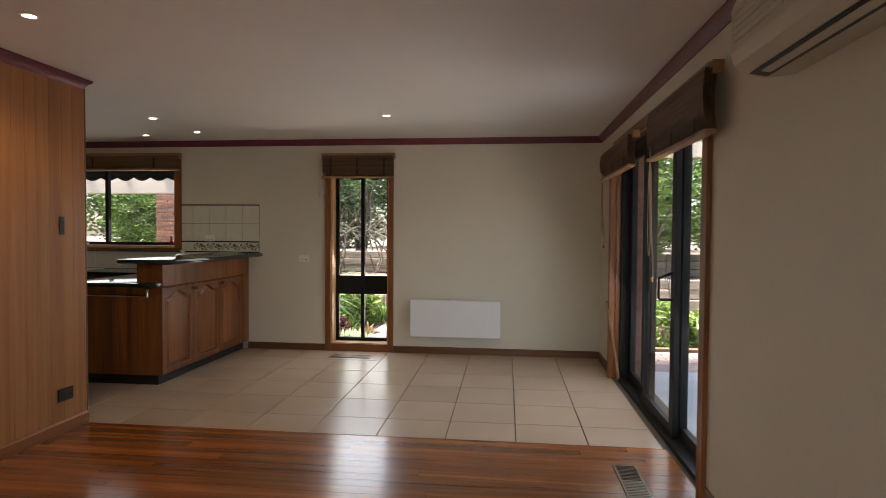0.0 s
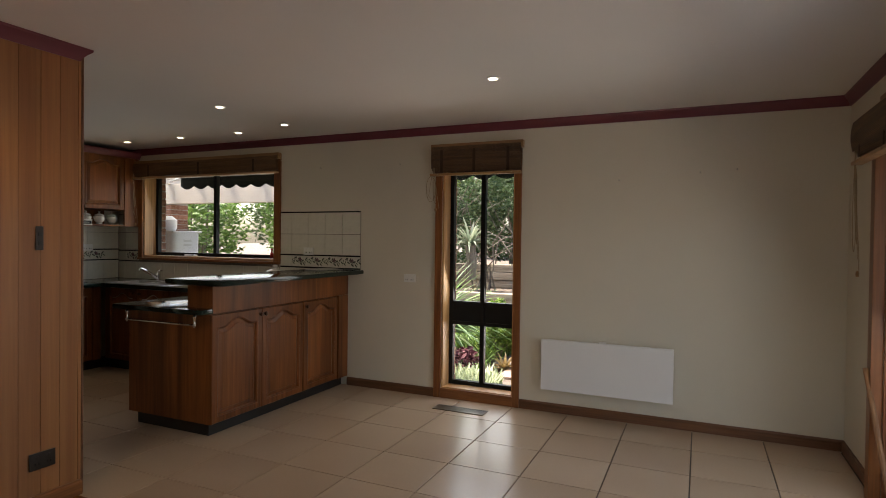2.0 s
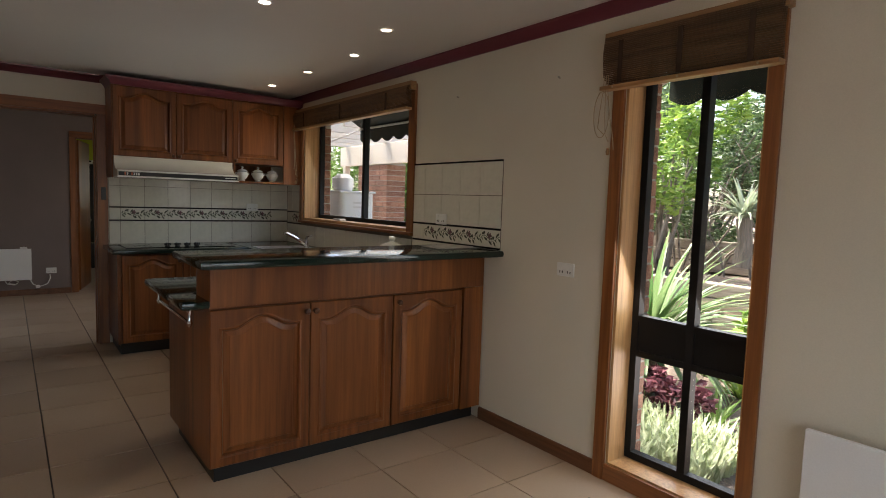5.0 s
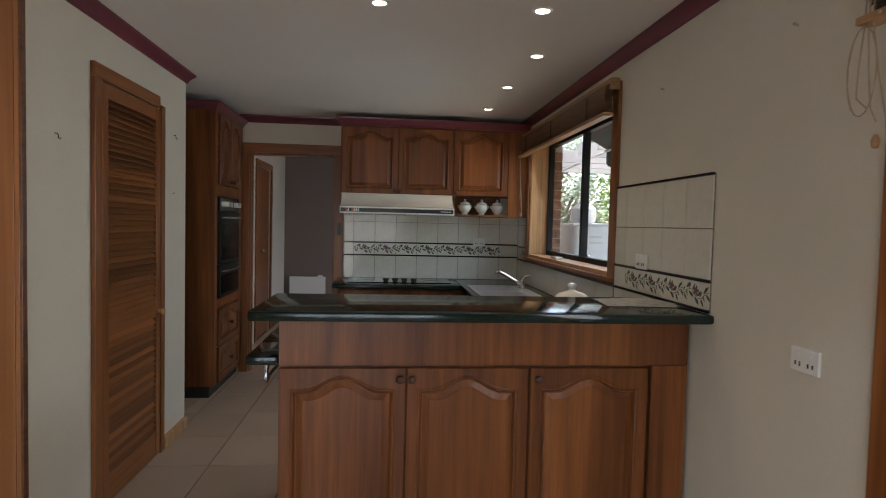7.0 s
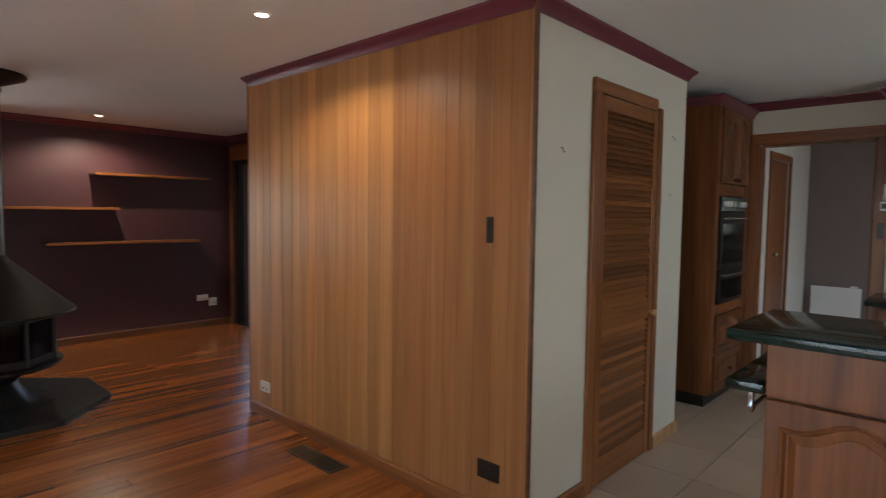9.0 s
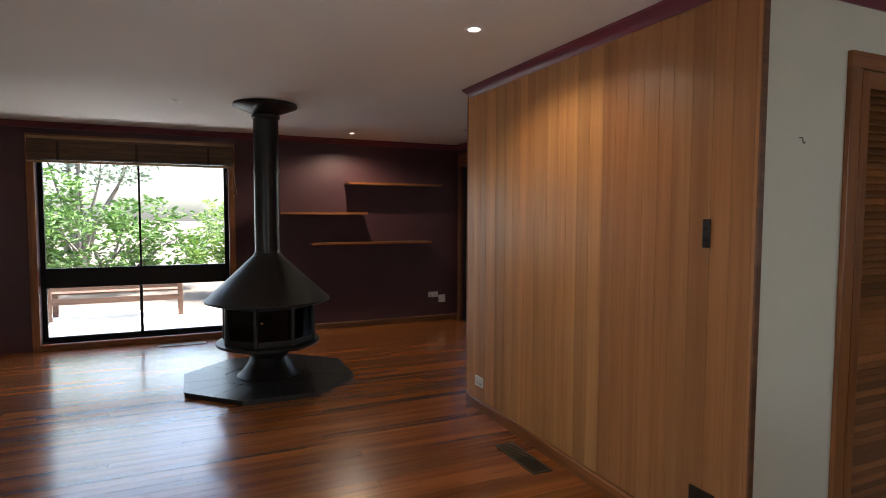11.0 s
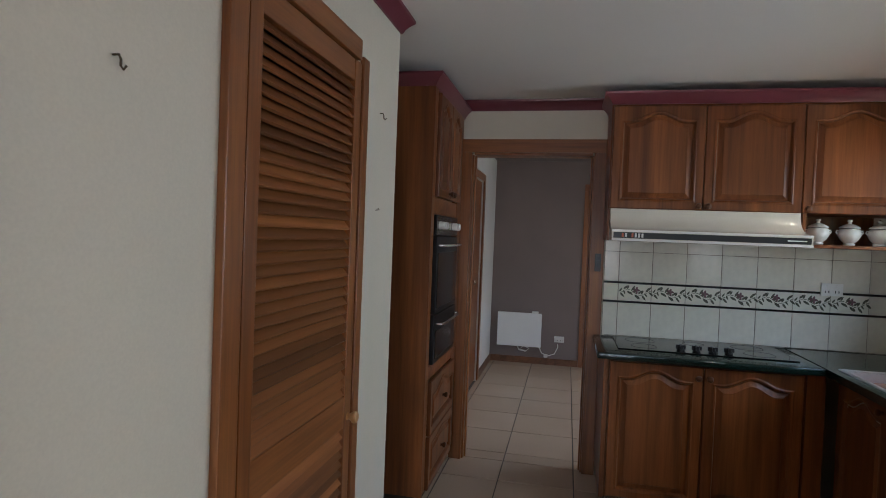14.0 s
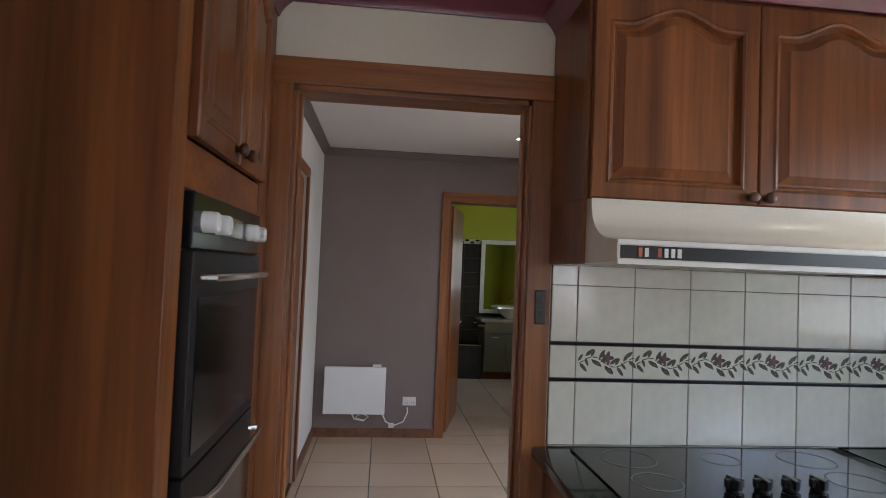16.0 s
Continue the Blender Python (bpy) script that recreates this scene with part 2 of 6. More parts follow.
def lathe(profile, segments=24, centre=(0, 0, 0), bm=None, sides=None):
    """A turned shape from (radius, height) pairs."""
    bm = bm or bmesh.new()
    rings = []
    for r, z in profile:
        if r < 1e-5:
            rings.append([bm.verts.new((centre[0], centre[1], centre[2] + z))])
        else:
            rings.append([bm.verts.new((centre[0] + r * math.cos(2 * math.pi * i / segments), centre[1] + r * math.sin(2 * math.pi * i / segments), centre[2] + z)) for i in range(segments)])
    for a, b in zip(rings, rings[1:]):
        for i in range(segments):
            j = (i + 1) % segments
            if len(a) == 1 and len(b) == 1:
                continue
            if len(a) == 1:
                bm.faces.new((a[0], b[j], b[i]))
            elif len(b) == 1:
                bm.faces.new((a[i], a[j], b[0]))
            else:
                bm.faces.new((a[i], a[j], b[j], b[i]))
    bmesh.ops.recalc_face_normals(bm, faces=bm.faces)
    return bm


def tube(points, radius, segments=8, bm=None):
    """A round bar along a line of points."""
    bm = bm or bmesh.new()
    pts = [Vector(p) for p in points]
    rings = []
    for i, p in enumerate(pts):
        d = (pts[min(i + 1, len(pts) - 1)] - pts[max(i - 1, 0)]).normalized()
        side = d.orthogonal() if not rings else (last - d * last.dot(d))
        side.normalize()
        last = side
        up = d.cross(side)
        r = radius[i] if isinstance(radius, (list, tuple)) else radius
        rings.append([bm.verts.new(p + (side * math.cos(a) + up * math.sin(a)) * r) for a in (2 * math.pi * k / segments for k in range(segments))])
    for a, b in zip(rings, rings[1:]):
        for k in range(segments):
            j = (k + 1) % segments
            bm.faces.new((a[k], a[j], b[j], b[k]))
    bm.faces.new(rings[0][::-1])
    bm.faces.new(rings[-1])
    bmesh.ops.recalc_face_normals(bm, faces=bm.faces)
    return bm


def prism(outline, axis, a0, a1, bm=None):
    """A flat outline (u, v) pushed along an axis: x takes (y, z), y takes (x, z), z takes (x, y)."""
    bm = bm or bmesh.new()
    put = {"x": lambda u, v, w: (w, u, v), "y": lambda u, v, w: (u, w, v), "z": lambda u, v, w: (u, v, w)}[axis]
    A = [bm.verts.new(put(u, v, a0)) for u, v in outline]
    B = [bm.verts.new(put(u, v, a1)) for u, v in outline]
    n = len(outline)
    for i in range(n):
        j = (i + 1) % n
        bm.faces.new((A[i], A[j], B[j], B[i]))
    bm.faces.new(A[::-1])
    bm.faces.new(B)
    bmesh.ops.recalc_face_normals(bm, faces=bm.faces)
    return bm


def sweep(path, profile, closed=False, bm=None):
    """A moulding along a plan line whose room lies on its left; the profile is (distance into the room, height)."""
    bm = bm or bmesh.new()
    n = len(path)
    rings = []
    for i, (x, y) in enumerate(path):
        def left(a, b):
            d = Vector((b[0] - a[0], b[1] - a[1])).normalized()
            return Vector((-d.y, d.x))
        has_prev, has_next = closed or i > 0, closed or i < n - 1
        ns = []
        if has_prev:
            ns.append(left(path[i - 1], path[i]))
        if has_next:
            ns.append(left(path[i], path[(i + 1) % n]))
        m = ns[0] if len(ns) == 1 else (ns[0] + ns[1]) / max(0.2, 1 + ns[0].dot(ns[1]))
        rings.append([bm.verts.new((x + m.x * d, y + m.y * d, z)) for d, z in profile])
    k = len(profile)
    for i in range(n if closed else n - 1):
        a, b = rings[i], rings[(i + 1) % n]
        for j in range(k):
            l = (j + 1) % k
            bm.faces.new((a[j], a[l], b[l], b[j]))
    if not closed:
        bm.faces.new(rings[0])
        bm.faces.new(rings[-1][::-1])
    bmesh.ops.recalc_face_normals(bm, faces=bm.faces)
    return bm


def mesh_of(name, bm, material, smooth=False):
    me = bpy.data.meshes.new(name)
    bm.to_mesh(me)
    bm.free()
    me.materials.append(material)
    if smooth:
        me.polygons.foreach_set("use_smooth", [True] * len(me.polygons))
        me.set_sharp_from_angle(angle=radians(38))
    return me


def part(name, bm, material, parent, label="", smooth=False):
    """One mesh, built in world coordinates, under a thing or a part."""
    ob = new(name, mesh_of(name, bm, material, smooth))
    ob.parent = parent
    if parent is not None:
        ob.matrix_parent_inverse = BASES.get(parent.name, Matrix())
    return tagged(ob, label)


def piece(name, mesh, parent, x, y, z, rz=0.0):
    ob = new(name, mesh)
    ob.parent = parent
    ob.matrix_parent_inverse = BASES.get(parent.name, Matrix())
    ob.matrix_basis = pose(x, y, z, 0, 0, rz)
    return ob


BASES = {}


def thing(name, x, y, z, label, category, group="", kind=""):
    ob = new(name)
    ob.empty_display_size = 0.1
    ob.location = (x, y, z)
    BASES[ob.name] = Matrix.Translation((-x, -y, -z))
    return tagged(ob, label, category, group, kind)


def solo(name, bm, material, label, category, kind="", group="", smooth=False):
    return tagged(part(name, bm, material, None, "", smooth), label, category, group, kind)


def wall_boxes(axis, p0, p1, a0, a1, z0, z1, openings=()):
    """Boxes of a wall with holes; axis x: runs along x between p0 and p1 in y."""
    out, at = [], a0
    def add(b0, b1, c0, c1):
        if b1 - b0 > 1e-4 and c1 - c0 > 1e-4:
            out.append((b0, b1, p0, p1, c0, c1) if axis == "x" else (p0, p1, b0, b1, c0, c1))
    for o0, o1, oz0, oz1 in sorted(openings):
        add(at, o0, z0, z1)
        add(o0, o1, z0, oz0)
        add(o0, o1, oz1, z1)
        at = o1
    add(at, a1, z0, z1)
    return out

# ---- structure ----
H = 2.384
HALL_H = 2.475
# outer and inner walls, each with its openings
solo("wall_north", boxes_bm(*wall_boxes("x", 7.44, 7.70, -5.66, 1.78, -0.1, 2.6, [(-5.24, -3.33, 1.15, 2.17), (-1.46, -0.80, 0.07, 2.17)])), CREAM, "cream painted wall with two timber-framed windows", "wall", "structure")
solo("wall_east", boxes_bm(*wall_boxes("y", 1.52, 1.78, -1.06, 7.44, -0.1, 2.6, [(4.19, 6.58, -0.1, 2.12)])), CREAM, "cream painted wall with a wide sliding door", "wall", "structure")
solo("wall_south", boxes_bm(*wall_boxes("x", -1.06, -0.8, -4.13, 1.52, -0.1, 2.6, [(-0.92, 0.95, 0.07, 2.1)])), PURPLE, "dark plum painted wall round a wide window", "wall", "structure")
solo("wall_west_living", boxes_bm(*wall_boxes("y", -4.13, -3.87, -0.8, 2.3, -0.1, 2.6, [(-0.66, 1.0, -0.1, 2.08)])), PURPLE, "dark plum painted end wall with a glazed door", "wall", "structure")
solo("wall_pantry_end", boxes_bm((-4.185, -4.085, 2.45, 4.72, -0.1, 2.6)), CREAM, "cream painted end wall of the pantry", "wall", "structure")
solo("wall_pantry_south", boxes_bm((-4.185, -2.44, 2.45, 2.55, -0.1, 2.6)), PURPLE, "dark painted back wall of the pantry", "wall", "structure")
solo("wall_pantry_north", boxes_bm(*wall_boxes("x", 4.72, 4.82, -4.185, -2.44, -0.1, 2.6, [(-3.765, -3.02, -0.1, 2.06)])), CREAM, "cream painted wall with a louvred pantry door", "wall", "structure")
solo("wall_pantry_core", boxes_bm((-2.54, -2.44, 2.55, 4.72, -0.1, 2.6)), CREAM, "framed wall behind the timber lining boards", "wall", "structure")
solo("wall_kitchen_recess", boxes_bm((-5.66, -4.185, 4.10, 4.20, -0.1, 2.6)), CREAM, "cream painted back wall of the oven recess", "wall", "structure")
solo("wall_kitchen_west", boxes_bm(*wall_boxes("y", -5.78, -5.66, 4.10, 7.70, -0.1, 2.6, [(4.882, 5.69, -0.1, 2.05)])), CREAM, "cream painted kitchen wall with a doorway", "wall", "structure")
solo("wall_hall_south", boxes_bm(*wall_boxes("x", 4.54, 4.66, -8.92, -5.78, -0.1, 2.6, [(-7.76, -6.98, -0.1, 2.06)])), WHITEWALL, "white painted hallway wall with a timber door", "wall", "structure")
solo("wall_hall_west", boxes_bm(*wall_boxes("y", -8.92, -8.80, 4.66, 7.70, -0.1, 2.6, [(5.78, 6.58, -0.1, 2.075)])), TAUPE, "taupe painted hallway wall with a bathroom doorway", "wall", "structure")
# the opening is unseen, added to hold the hall's daylight lamp
solo("wall_hall_north", boxes_bm(*wall_boxes("x", 7.58, 7.70, -8.92, -5.78, -0.1, 2.6, [(-7.6, -6.4, 1.0, 2.1)])), TAUPE, "taupe painted hallway end wall", "wall", "structure")
solo("wall_bathroom_west", boxes_bm((-12.07, -11.95, 5.08, 7.68, -0.1, 2.6)), LIME, "lime green painted bathroom wall", "wall", "structure")
solo("wall_bathroom_south", boxes_bm((-11.95, -8.92, 5.08, 5.2, -0.1, 2.6)), LIME, "lime green painted bathroom side wall", "wall", "structure")
# opening added for the bathroom lamp, kept out of the mirror's view
solo("wall_bathroom_north", boxes_bm(*wall_boxes("x", 7.56, 7.68, -11.95, -8.92, -0.1, 2.6, [(-11., -10.4, 1.1, 2.0)])), LIME, "lime green painted bathroom far side wall", "wall", "structure")
solo("wall_hall_room", boxes_bm((-8.92, -6.4, 3.6, 3.7, -0.1, 2.6)), WHITEWALL, "white wall of the room behind the hallway", "wall", "structure")
solo("wall_bathroom_east", boxes_bm(*wall_boxes("y", -8.932, -8.9205, 5.2, 7.56, 0.0, 2.47, [(5.78, 6.58, -0.1, 2.075)])), LIME, "lime green painted bathroom wall beside the door", "wall", "structure")
solo("ceiling", boxes_bm((-5.72, 1.78, -1.06, 7.70, H, H + 0.12)), CEIL, "white painted plasterboard ceiling", "ceiling", "structure")
solo("ceiling_hall", boxes_bm((-12.07, -5.721, 3.4, 7.70, HALL_H, HALL_H + 0.12)), CEIL, "white painted plasterboard ceiling of the hallway", "ceiling", "structure")
solo("subfloor", boxes_bm((-12.07, 1.78, -1.06, 7.70, -0.14, -0.010)), GROUT, "brown grouted slab under tiles and boards", "floor", "structure")

# cornice of the living rooms and kitchen
prof = [(0, H - 0.001), (0, H - 0.066), (0.009, H - 0.066), (0.012, H - 0.058), (0.019, H - 0.045), (0.030, H - 0.031), (0.044, H - 0.018), (0.050, H - 0.013), (0.052, H - 0.001)]
crown = [(a, b - 0.044) for a, b in prof]
loop = [(1.52, -0.8), (1.52, 7.44), (-5.66, 7.44), (-5.66, 4.20), (-4.185, 4.20), (-4.185, 4.82), (-2.42, 4.82), (-2.42, 2.45), (-3.87, 2.45), (-3.87, -0.8)]
solo("cornice", sweep(loop, prof, True), MAROON, "maroon gloss painted coved cornice", "cornice", "structure", smooth=True)
solo("crown_wall_cabinet", sweep([(-5.312, 7.438), (-5.312, 5.758), (-5.658, 5.758)], crown), MAROON, "maroon painted crown moulding on the wall cabinets", "moulding", "structure", smooth=True)
solo("crown_oven_tower", sweep([(-5.658, 4.825), (-4.808, 4.825), (-4.808, 4.21)], [(a, b - 0.010) for a, b in crown]), MAROON, "maroon painted crown moulding on the oven tower", "moulding", "structure", smooth=True)
hall = [(-5.78, 4.66), (-5.78, 7.58), (-8.80, 7.58), (-8.80, 4.66)]
solo("cornice_hall", sweep(hall, [(a, b + HALL_H - H) for a, b in prof], True), TAUPECORN, "taupe painted coved cornice of the hallway", "cornice", "structure", smooth=True)


def skirting(name, path, height=0.075, material=SKIRT, label="dark stained timber skirting board"):
    p = [(0, 0), (0.016, 0), (0.016, height - 0.012), (0.008, height), (0, height)]
    solo(name, sweep(path, p), material, label, "skirting", "structure")


skirting("skirting_dining", [(1.52, 6.656), (1.52, 7.44), (-0.74, 7.44)])
skirting("skirting_bar", [(-1.52, 7.44), (-2.44, 7.44)])
skirting("skirting_pantry_end", [(-4.185, 4.2), (-4.185, 4.82), (-3.81, 4.82)], 0.075, PALETRIM, "pale pine skirting board")
skirting("skirting_pantry", [(-2.95, 4.82), (-2.415, 4.82), (-2.415, 2.45), (-3.87, 2.45), (-3.87, 1.08)], 0.08, TRIMY, "stained pine skirting board below the lining boards")
skirting("skirting_plum", [(-3.87, -0.73), (-3.87, -0.8), (-0.99, -0.8)])
skirting("skirting_east", [(1.52, -0.8), (1.52, 4.108)])
skirting("skirting_hall", [(-8.80, 5.70), (-8.80, 4.66), (-7.83, 4.66)])

# ---- joinery ----
def facing(face):
    """Turn for joinery modelled with its front towards -y."""
    return {"-y": 0, "+x": 90, "+y": 180, "-x": -90}[face]


def place(bm, face, x, y, z):
    bmesh.ops.transform(bm, matrix=pose(x, y, z, 0, 0, facing(face)), verts=bm.verts)
    return bm


def arch_loop(x0, x1, z0, z1, rise, n=18):
    pts = [(x0, z0), (x1, z0)]
    for i in range(n + 1):
        s = 1 - i / n
        d = abs(s - 0.5) * 2
        lift = 0.0 if d > 0.78 else 0.5 * (1 + math.cos(math.pi * d / 0.78))
        pts.append((x0 + (x1 - x0) * s, z1 - rise + rise * lift))
    return pts


def ring_faces(bm, loops):
    rings = [[bm.verts.new((x, y, z)) for x, z in pts] for pts, y in loops]
    for a, b in zip(rings, rings[1:]):
        n = len(a)
        for i in range(n):
            j = (i + 1) % n
            bm.faces.new((a[i], a[j], b[j], b[i]))
    return rings


def door_frame_bm(w, h, rise, stile=0.055, thick=0.02):
    bm = bmesh.new()
    inner = arch_loop(stile, w - stile, stile, h - stile * 0.75, rise)
    n = len(inner) - 3
    def outer(e):
        return [(e, e), (w - e, e)] + [(e + (w - 2 * e) * (1 - i / n), h - e) for i in range(n + 1)]
    lip = arch_loop(stile - 0.013, w - stile + 0.013, stile - 0.013, h - stile * 0.75 + 0.013, rise)
    lip2 = arch_loop(stile - 0.007, w - stile + 0.007, stile - 0.007, h - stile * 0.75 + 0.007, rise)
    deep = arch_loop(stile + 0.007, w - stile - 0.007, stile + 0.007, h - stile * 0.75 - 0.007, rise)
    rings = ring_faces(bm, [(outer(0), thick), (outer(0), 0.004), (outer(0.004), 0.0), (lip, 0.0), (lip2, -0.0035), (inner, -0.001), (deep, 0.013)])
    bm.faces.new(rings[0])
    bmesh.ops.recalc_face_normals(bm, faces=bm.faces)
    return bm


def door_panel_bm(w, h, rise, stile=0.055):
    bm = bmesh.new()
    def lp(e):
        return arch_loop(stile + e, w - stile - e, stile + e, h - stile * 0.75 - e, rise * (1 - e * 2))
    rings = ring_faces(bm, [(lp(0.005), 0.0135), (lp(0.013), 0.0135), (lp(0.034), 0.004), (lp(0.037), 0.0015)])
    c = bm.verts.new((w / 2, 0.0015, h * 0.45))
    r = rings[-1]
    for i in range(len(r)):
        bm.faces.new((r[i], r[(i + 1) % len(r)], c))
    bmesh.ops.recalc_face_normals(bm, faces=bm.faces)
    return bm


KNOB = [(0.0, 0.030), (0.008, 0.030), (0.014, 0.027), (0.0165, 0.021), (0.015, 0.015), (0.009, 0.009), (0.007, 0.004), (0.011, 0.0), (0.0, 0.0)]


def knob_bm(face, x, y, z, s=1.0):
    bm = lathe([(r * s, h * s) for r, h in KNOB], 14)
    bmesh.ops.transform(bm, matrix=pose(x, y, z, 0, 0, facing(face)) @ pose(0, 0, 0, 90), verts=bm.verts)
    return bm


def cab_door(parent, face, x, y, z, w, h, knob=None, rise=0.055, stile=0.055):
    """A cathedral-arched door; x, y, z is its lower left front corner, seen from the front."""
    d = part("door", place(door_frame_bm(w, h, rise, stile), face, x, y, z), CAB, parent)
    part("panel", place(door_panel_bm(w, h, rise, stile), face, x, y, z), CABV, d, smooth=False)
    if knob:
        off = pose(x, y, z, 0, 0, facing(face)) @ Vector((knob[0], 0.0, knob[1]))
        part("knob", knob_bm(face, *off), KNOBW, d, "turned timber knob", True)
    return d


# ---- breakfast bar ----
bar = thing("bar_cabinet", -2.75, 6.6, 0, "blackwood breakfast bar cabinet with three arched doors", "cabinet")
part("carcass", boxes_bm((-3.245, -2.46, 5.79, 7.42, 0.09, 0.858)), CAB, bar)
part("upstand", boxes_bm((-2.66, -2.46, 5.79, 7.42, 0.858, 1.055)), CAB, bar)
part("end_panel", boxes_bm((-3.265, -2.452, 5.765, 5.79, 0.09, 0.862), bevel=0.002), CABV, bar)
part("end_cap", boxes_bm((-2.67, -2.452, 5.765, 5.79, 0.864, 1.055), bevel=0.002), CABV, bar)
part("fascia", boxes_bm((-2.458, -2.432, 5.765, 7.425, 0.864, 1.055), bevel=0.002), CABV, bar)
part("filler", boxes_bm((-2.458, -2.432, 7.272, 7.425, 0.09, 0.862), bevel=0.002), CABV, bar)
part("kickboard", boxes_bm((-3.21, -2.50, 5.80, 7.42, 0.0, 0.09)), KICK, bar, "black kickboard")
for i, (a, k) in enumerate(((5.765, 0.472), (6.262, 0.022), (6.766, 0.028))):
    cab_door(bar, "+x", -2.436, a, 0.095, 0.494, 0.757, (k, 0.715))
top = thing("bar_counter", -2.52, 6.5, 1.056, "dark green speckled laminate bar counter on the cabinet", "counter")
part("counter_slab", boxes_bm((-2.80, -2.265, 5.682, 7.436, 1.062, 1.100), bevel=0.013), BENCH, top, smooth=True)
part("underlay", boxes_bm((-2.78, -2.32, 5.72, 7.436, 1.0555, 1.0618)), KICK, top)
rail = thing("towel_rail", -2.8, 5.72, 0.75, "chrome towel rail under the bench end", "towel rail")
part("bar", tube([(-3.20, 5.70, 0.785), (-2.53, 5.70, 0.785)], 0.008, 10), CHROME, rail, smooth=True)
for x in (-3.20, -2.53):
    part("bracket", tube([(x, 5.765, 0.852), (x, 5.70, 0.852), (x, 5.70, 0.845), (x, 5.70, 0.82), (x, 5.70, 0.80), (x, 5.70, 0.785), (x, 5.70, 0.768)], [0.012, 0.012, 0.014, 0.008, 0.009, 0.014, 0.006], 10), CHROME, rail, smooth=True)

# ---- lower benchtop ----
wt = thing("benchtop", -4.2, 7.0, 0.86, "dark green speckled laminate kitchen benchtop", "benchtop")
part("hob_run", boxes_bm((-5.655, -5.062, 5.712, 6.815, 0.862, 0.90), bevel=0.012), BENCH, wt, smooth=True)
part("corner_run", boxes_bm((-5.655, -5.07, 6.816, 7.436, 0.862, 0.90)), BENCH, wt)
part("sink_front", boxes_bm((-5.069, -3.191, 6.816, 6.875, 0.862, 0.90)), BENCH, wt)
part("sink_back", boxes_bm((-5.069, -3.191, 7.325, 7.436, 0.862, 0.90)), BENCH, wt)
part("sink_side", boxes_bm((-4.16, -3.191, 6.876, 7.324, 0.862, 0.90)), BENCH, wt)
part("bar_run", boxes_bm((-3.285, -2.701, 5.64, 6.815, 0.864, 0.90), bevel=0.012), BENCH, wt, smooth=True)
part("bar_nose", boxes_bm((-2.70, -2.42, 5.64, 5.763, 0.864, 0.90), bevel=0.012), BENCH, wt, smooth=True)
part("bar_corner", boxes_bm((-3.19, -2.675, 6.816, 7.436, 0.864, 0.90)), BENCH, wt)

# ---- hob cabinets ----
hobcab = thing("hob_cabinet", -5.35, 6.25, 0, "blackwood base cabinet with two arched doors", "cabinet")
part("carcass", boxes_bm((-5.65, -5.125, 5.775, 6.83, 0.10, 0.858)), CAB, hobcab)
part("end_panel", boxes_bm((-5.65, -5.105, 5.752, 5.774, 0.10, 0.860), bevel=0.002), CABV, hobcab)
part("kickboard", boxes_bm((-5.65, -5.17, 5.78, 6.88, 0.0, 0.10)), KICK, hobcab, "black kickboard")
part("stile", boxes_bm((-5.124, -5.106, 6.745, 6.83, 0.10, 0.858)), CAB, hobcab)
cab_door(hobcab, "+x", -5.104, 5.785, 0.105, 0.470, 0.745, (0.446, 0.69), 0.05)
cab_door(hobcab, "+x", -5.104, 6.262, 0.105, 0.470, 0.745, (0.024, 0.69), 0.05)
sinkcab = thing("sink_cabinet", -4.1, 7.1, 0, "blackwood base cabinets under the sink", "cabinet")
part("carcass", boxes_bm((-5.124, -3.165, 6.895, 7.43, 0.10, 0.858)), CAB, sinkcab)
part("kickboard", boxes_bm((-5.16, -3.165, 6.93, 7.43, 0.0, 0.10)), KICK, sinkcab, "black kickboard")
for x, k in ((-5.07, 0.40), (-4.62, 0.045), (-4.17, 0.40)):
    cab_door(sinkcab, "-y", x, 6.876, 0.105, 0.444, 0.745, (k, 0.70), 0.05)
for z in (0.105, 0.36, 0.61):
    dr = part("drawer", boxes_bm((-3.715, -3.27, 6.876, 6.896, z, z + 0.24), bevel=0.004), CABV, sinkcab)
    part("knob", knob_bm("-y", -3.49, 6.876, z + 0.12), CABV, dr, smooth=True)

# ---- sink and tap ----
sink = thing("sink", -4.6, 7.1, 0.9, "stainless steel double sink set in the benchtop", "sink")
bm = bmesh.new()
for x0, x1, y0, y1 in ((-5.075, -4.15, 6.868, 6.888), (-5.075, -4.15, 7.235, 7.333), (-5.075, -5.045, 6.889, 7.234), (-4.655, -4.625, 6.889, 7.234), (-4.225, -4.15, 6.889, 7.234)):
    boxes_bm((x0, x1, y0, y1, 0.9005, 0.906), bm=bm)
part("rim", bm, SINKSTEEL, sink)
for x0, x1 in ((-5.045, -4.655), (-4.625, -4.225)):
    bm = bmesh.new()
    for b in ((x0, x1, 6.889, 7.234, 0.735, 0.739), (x0, x0 + 0.004, 6.889, 7.234, 0.74, 0.9), (x1 - 0.004, x1, 6.889, 7.234, 0.74, 0.9), (x0 + 0.005, x1 - 0.005, 6.889, 6.893, 0.74, 0.9), (x0 + 0.005, x1 - 0.005, 7.230, 7.234, 0.74, 0.9)):
        boxes_bm(b, bm=bm)
    bowl = part("bowl", bm, SINKSTEEL, sink)
    part("waste", lathe([(0.0, 0.004), (0.03, 0.004), (0.042, 0.007), (0.044, 0.0), (0, 0)], 18, ((x0 + x1) / 2, 7.06, 0.739)), CHROME, bowl, smooth=True)
tap = thing("mixer_tap", -4.83, 7.29, 0.906, "chrome single-lever mixer tap on the sink rim", "tap")
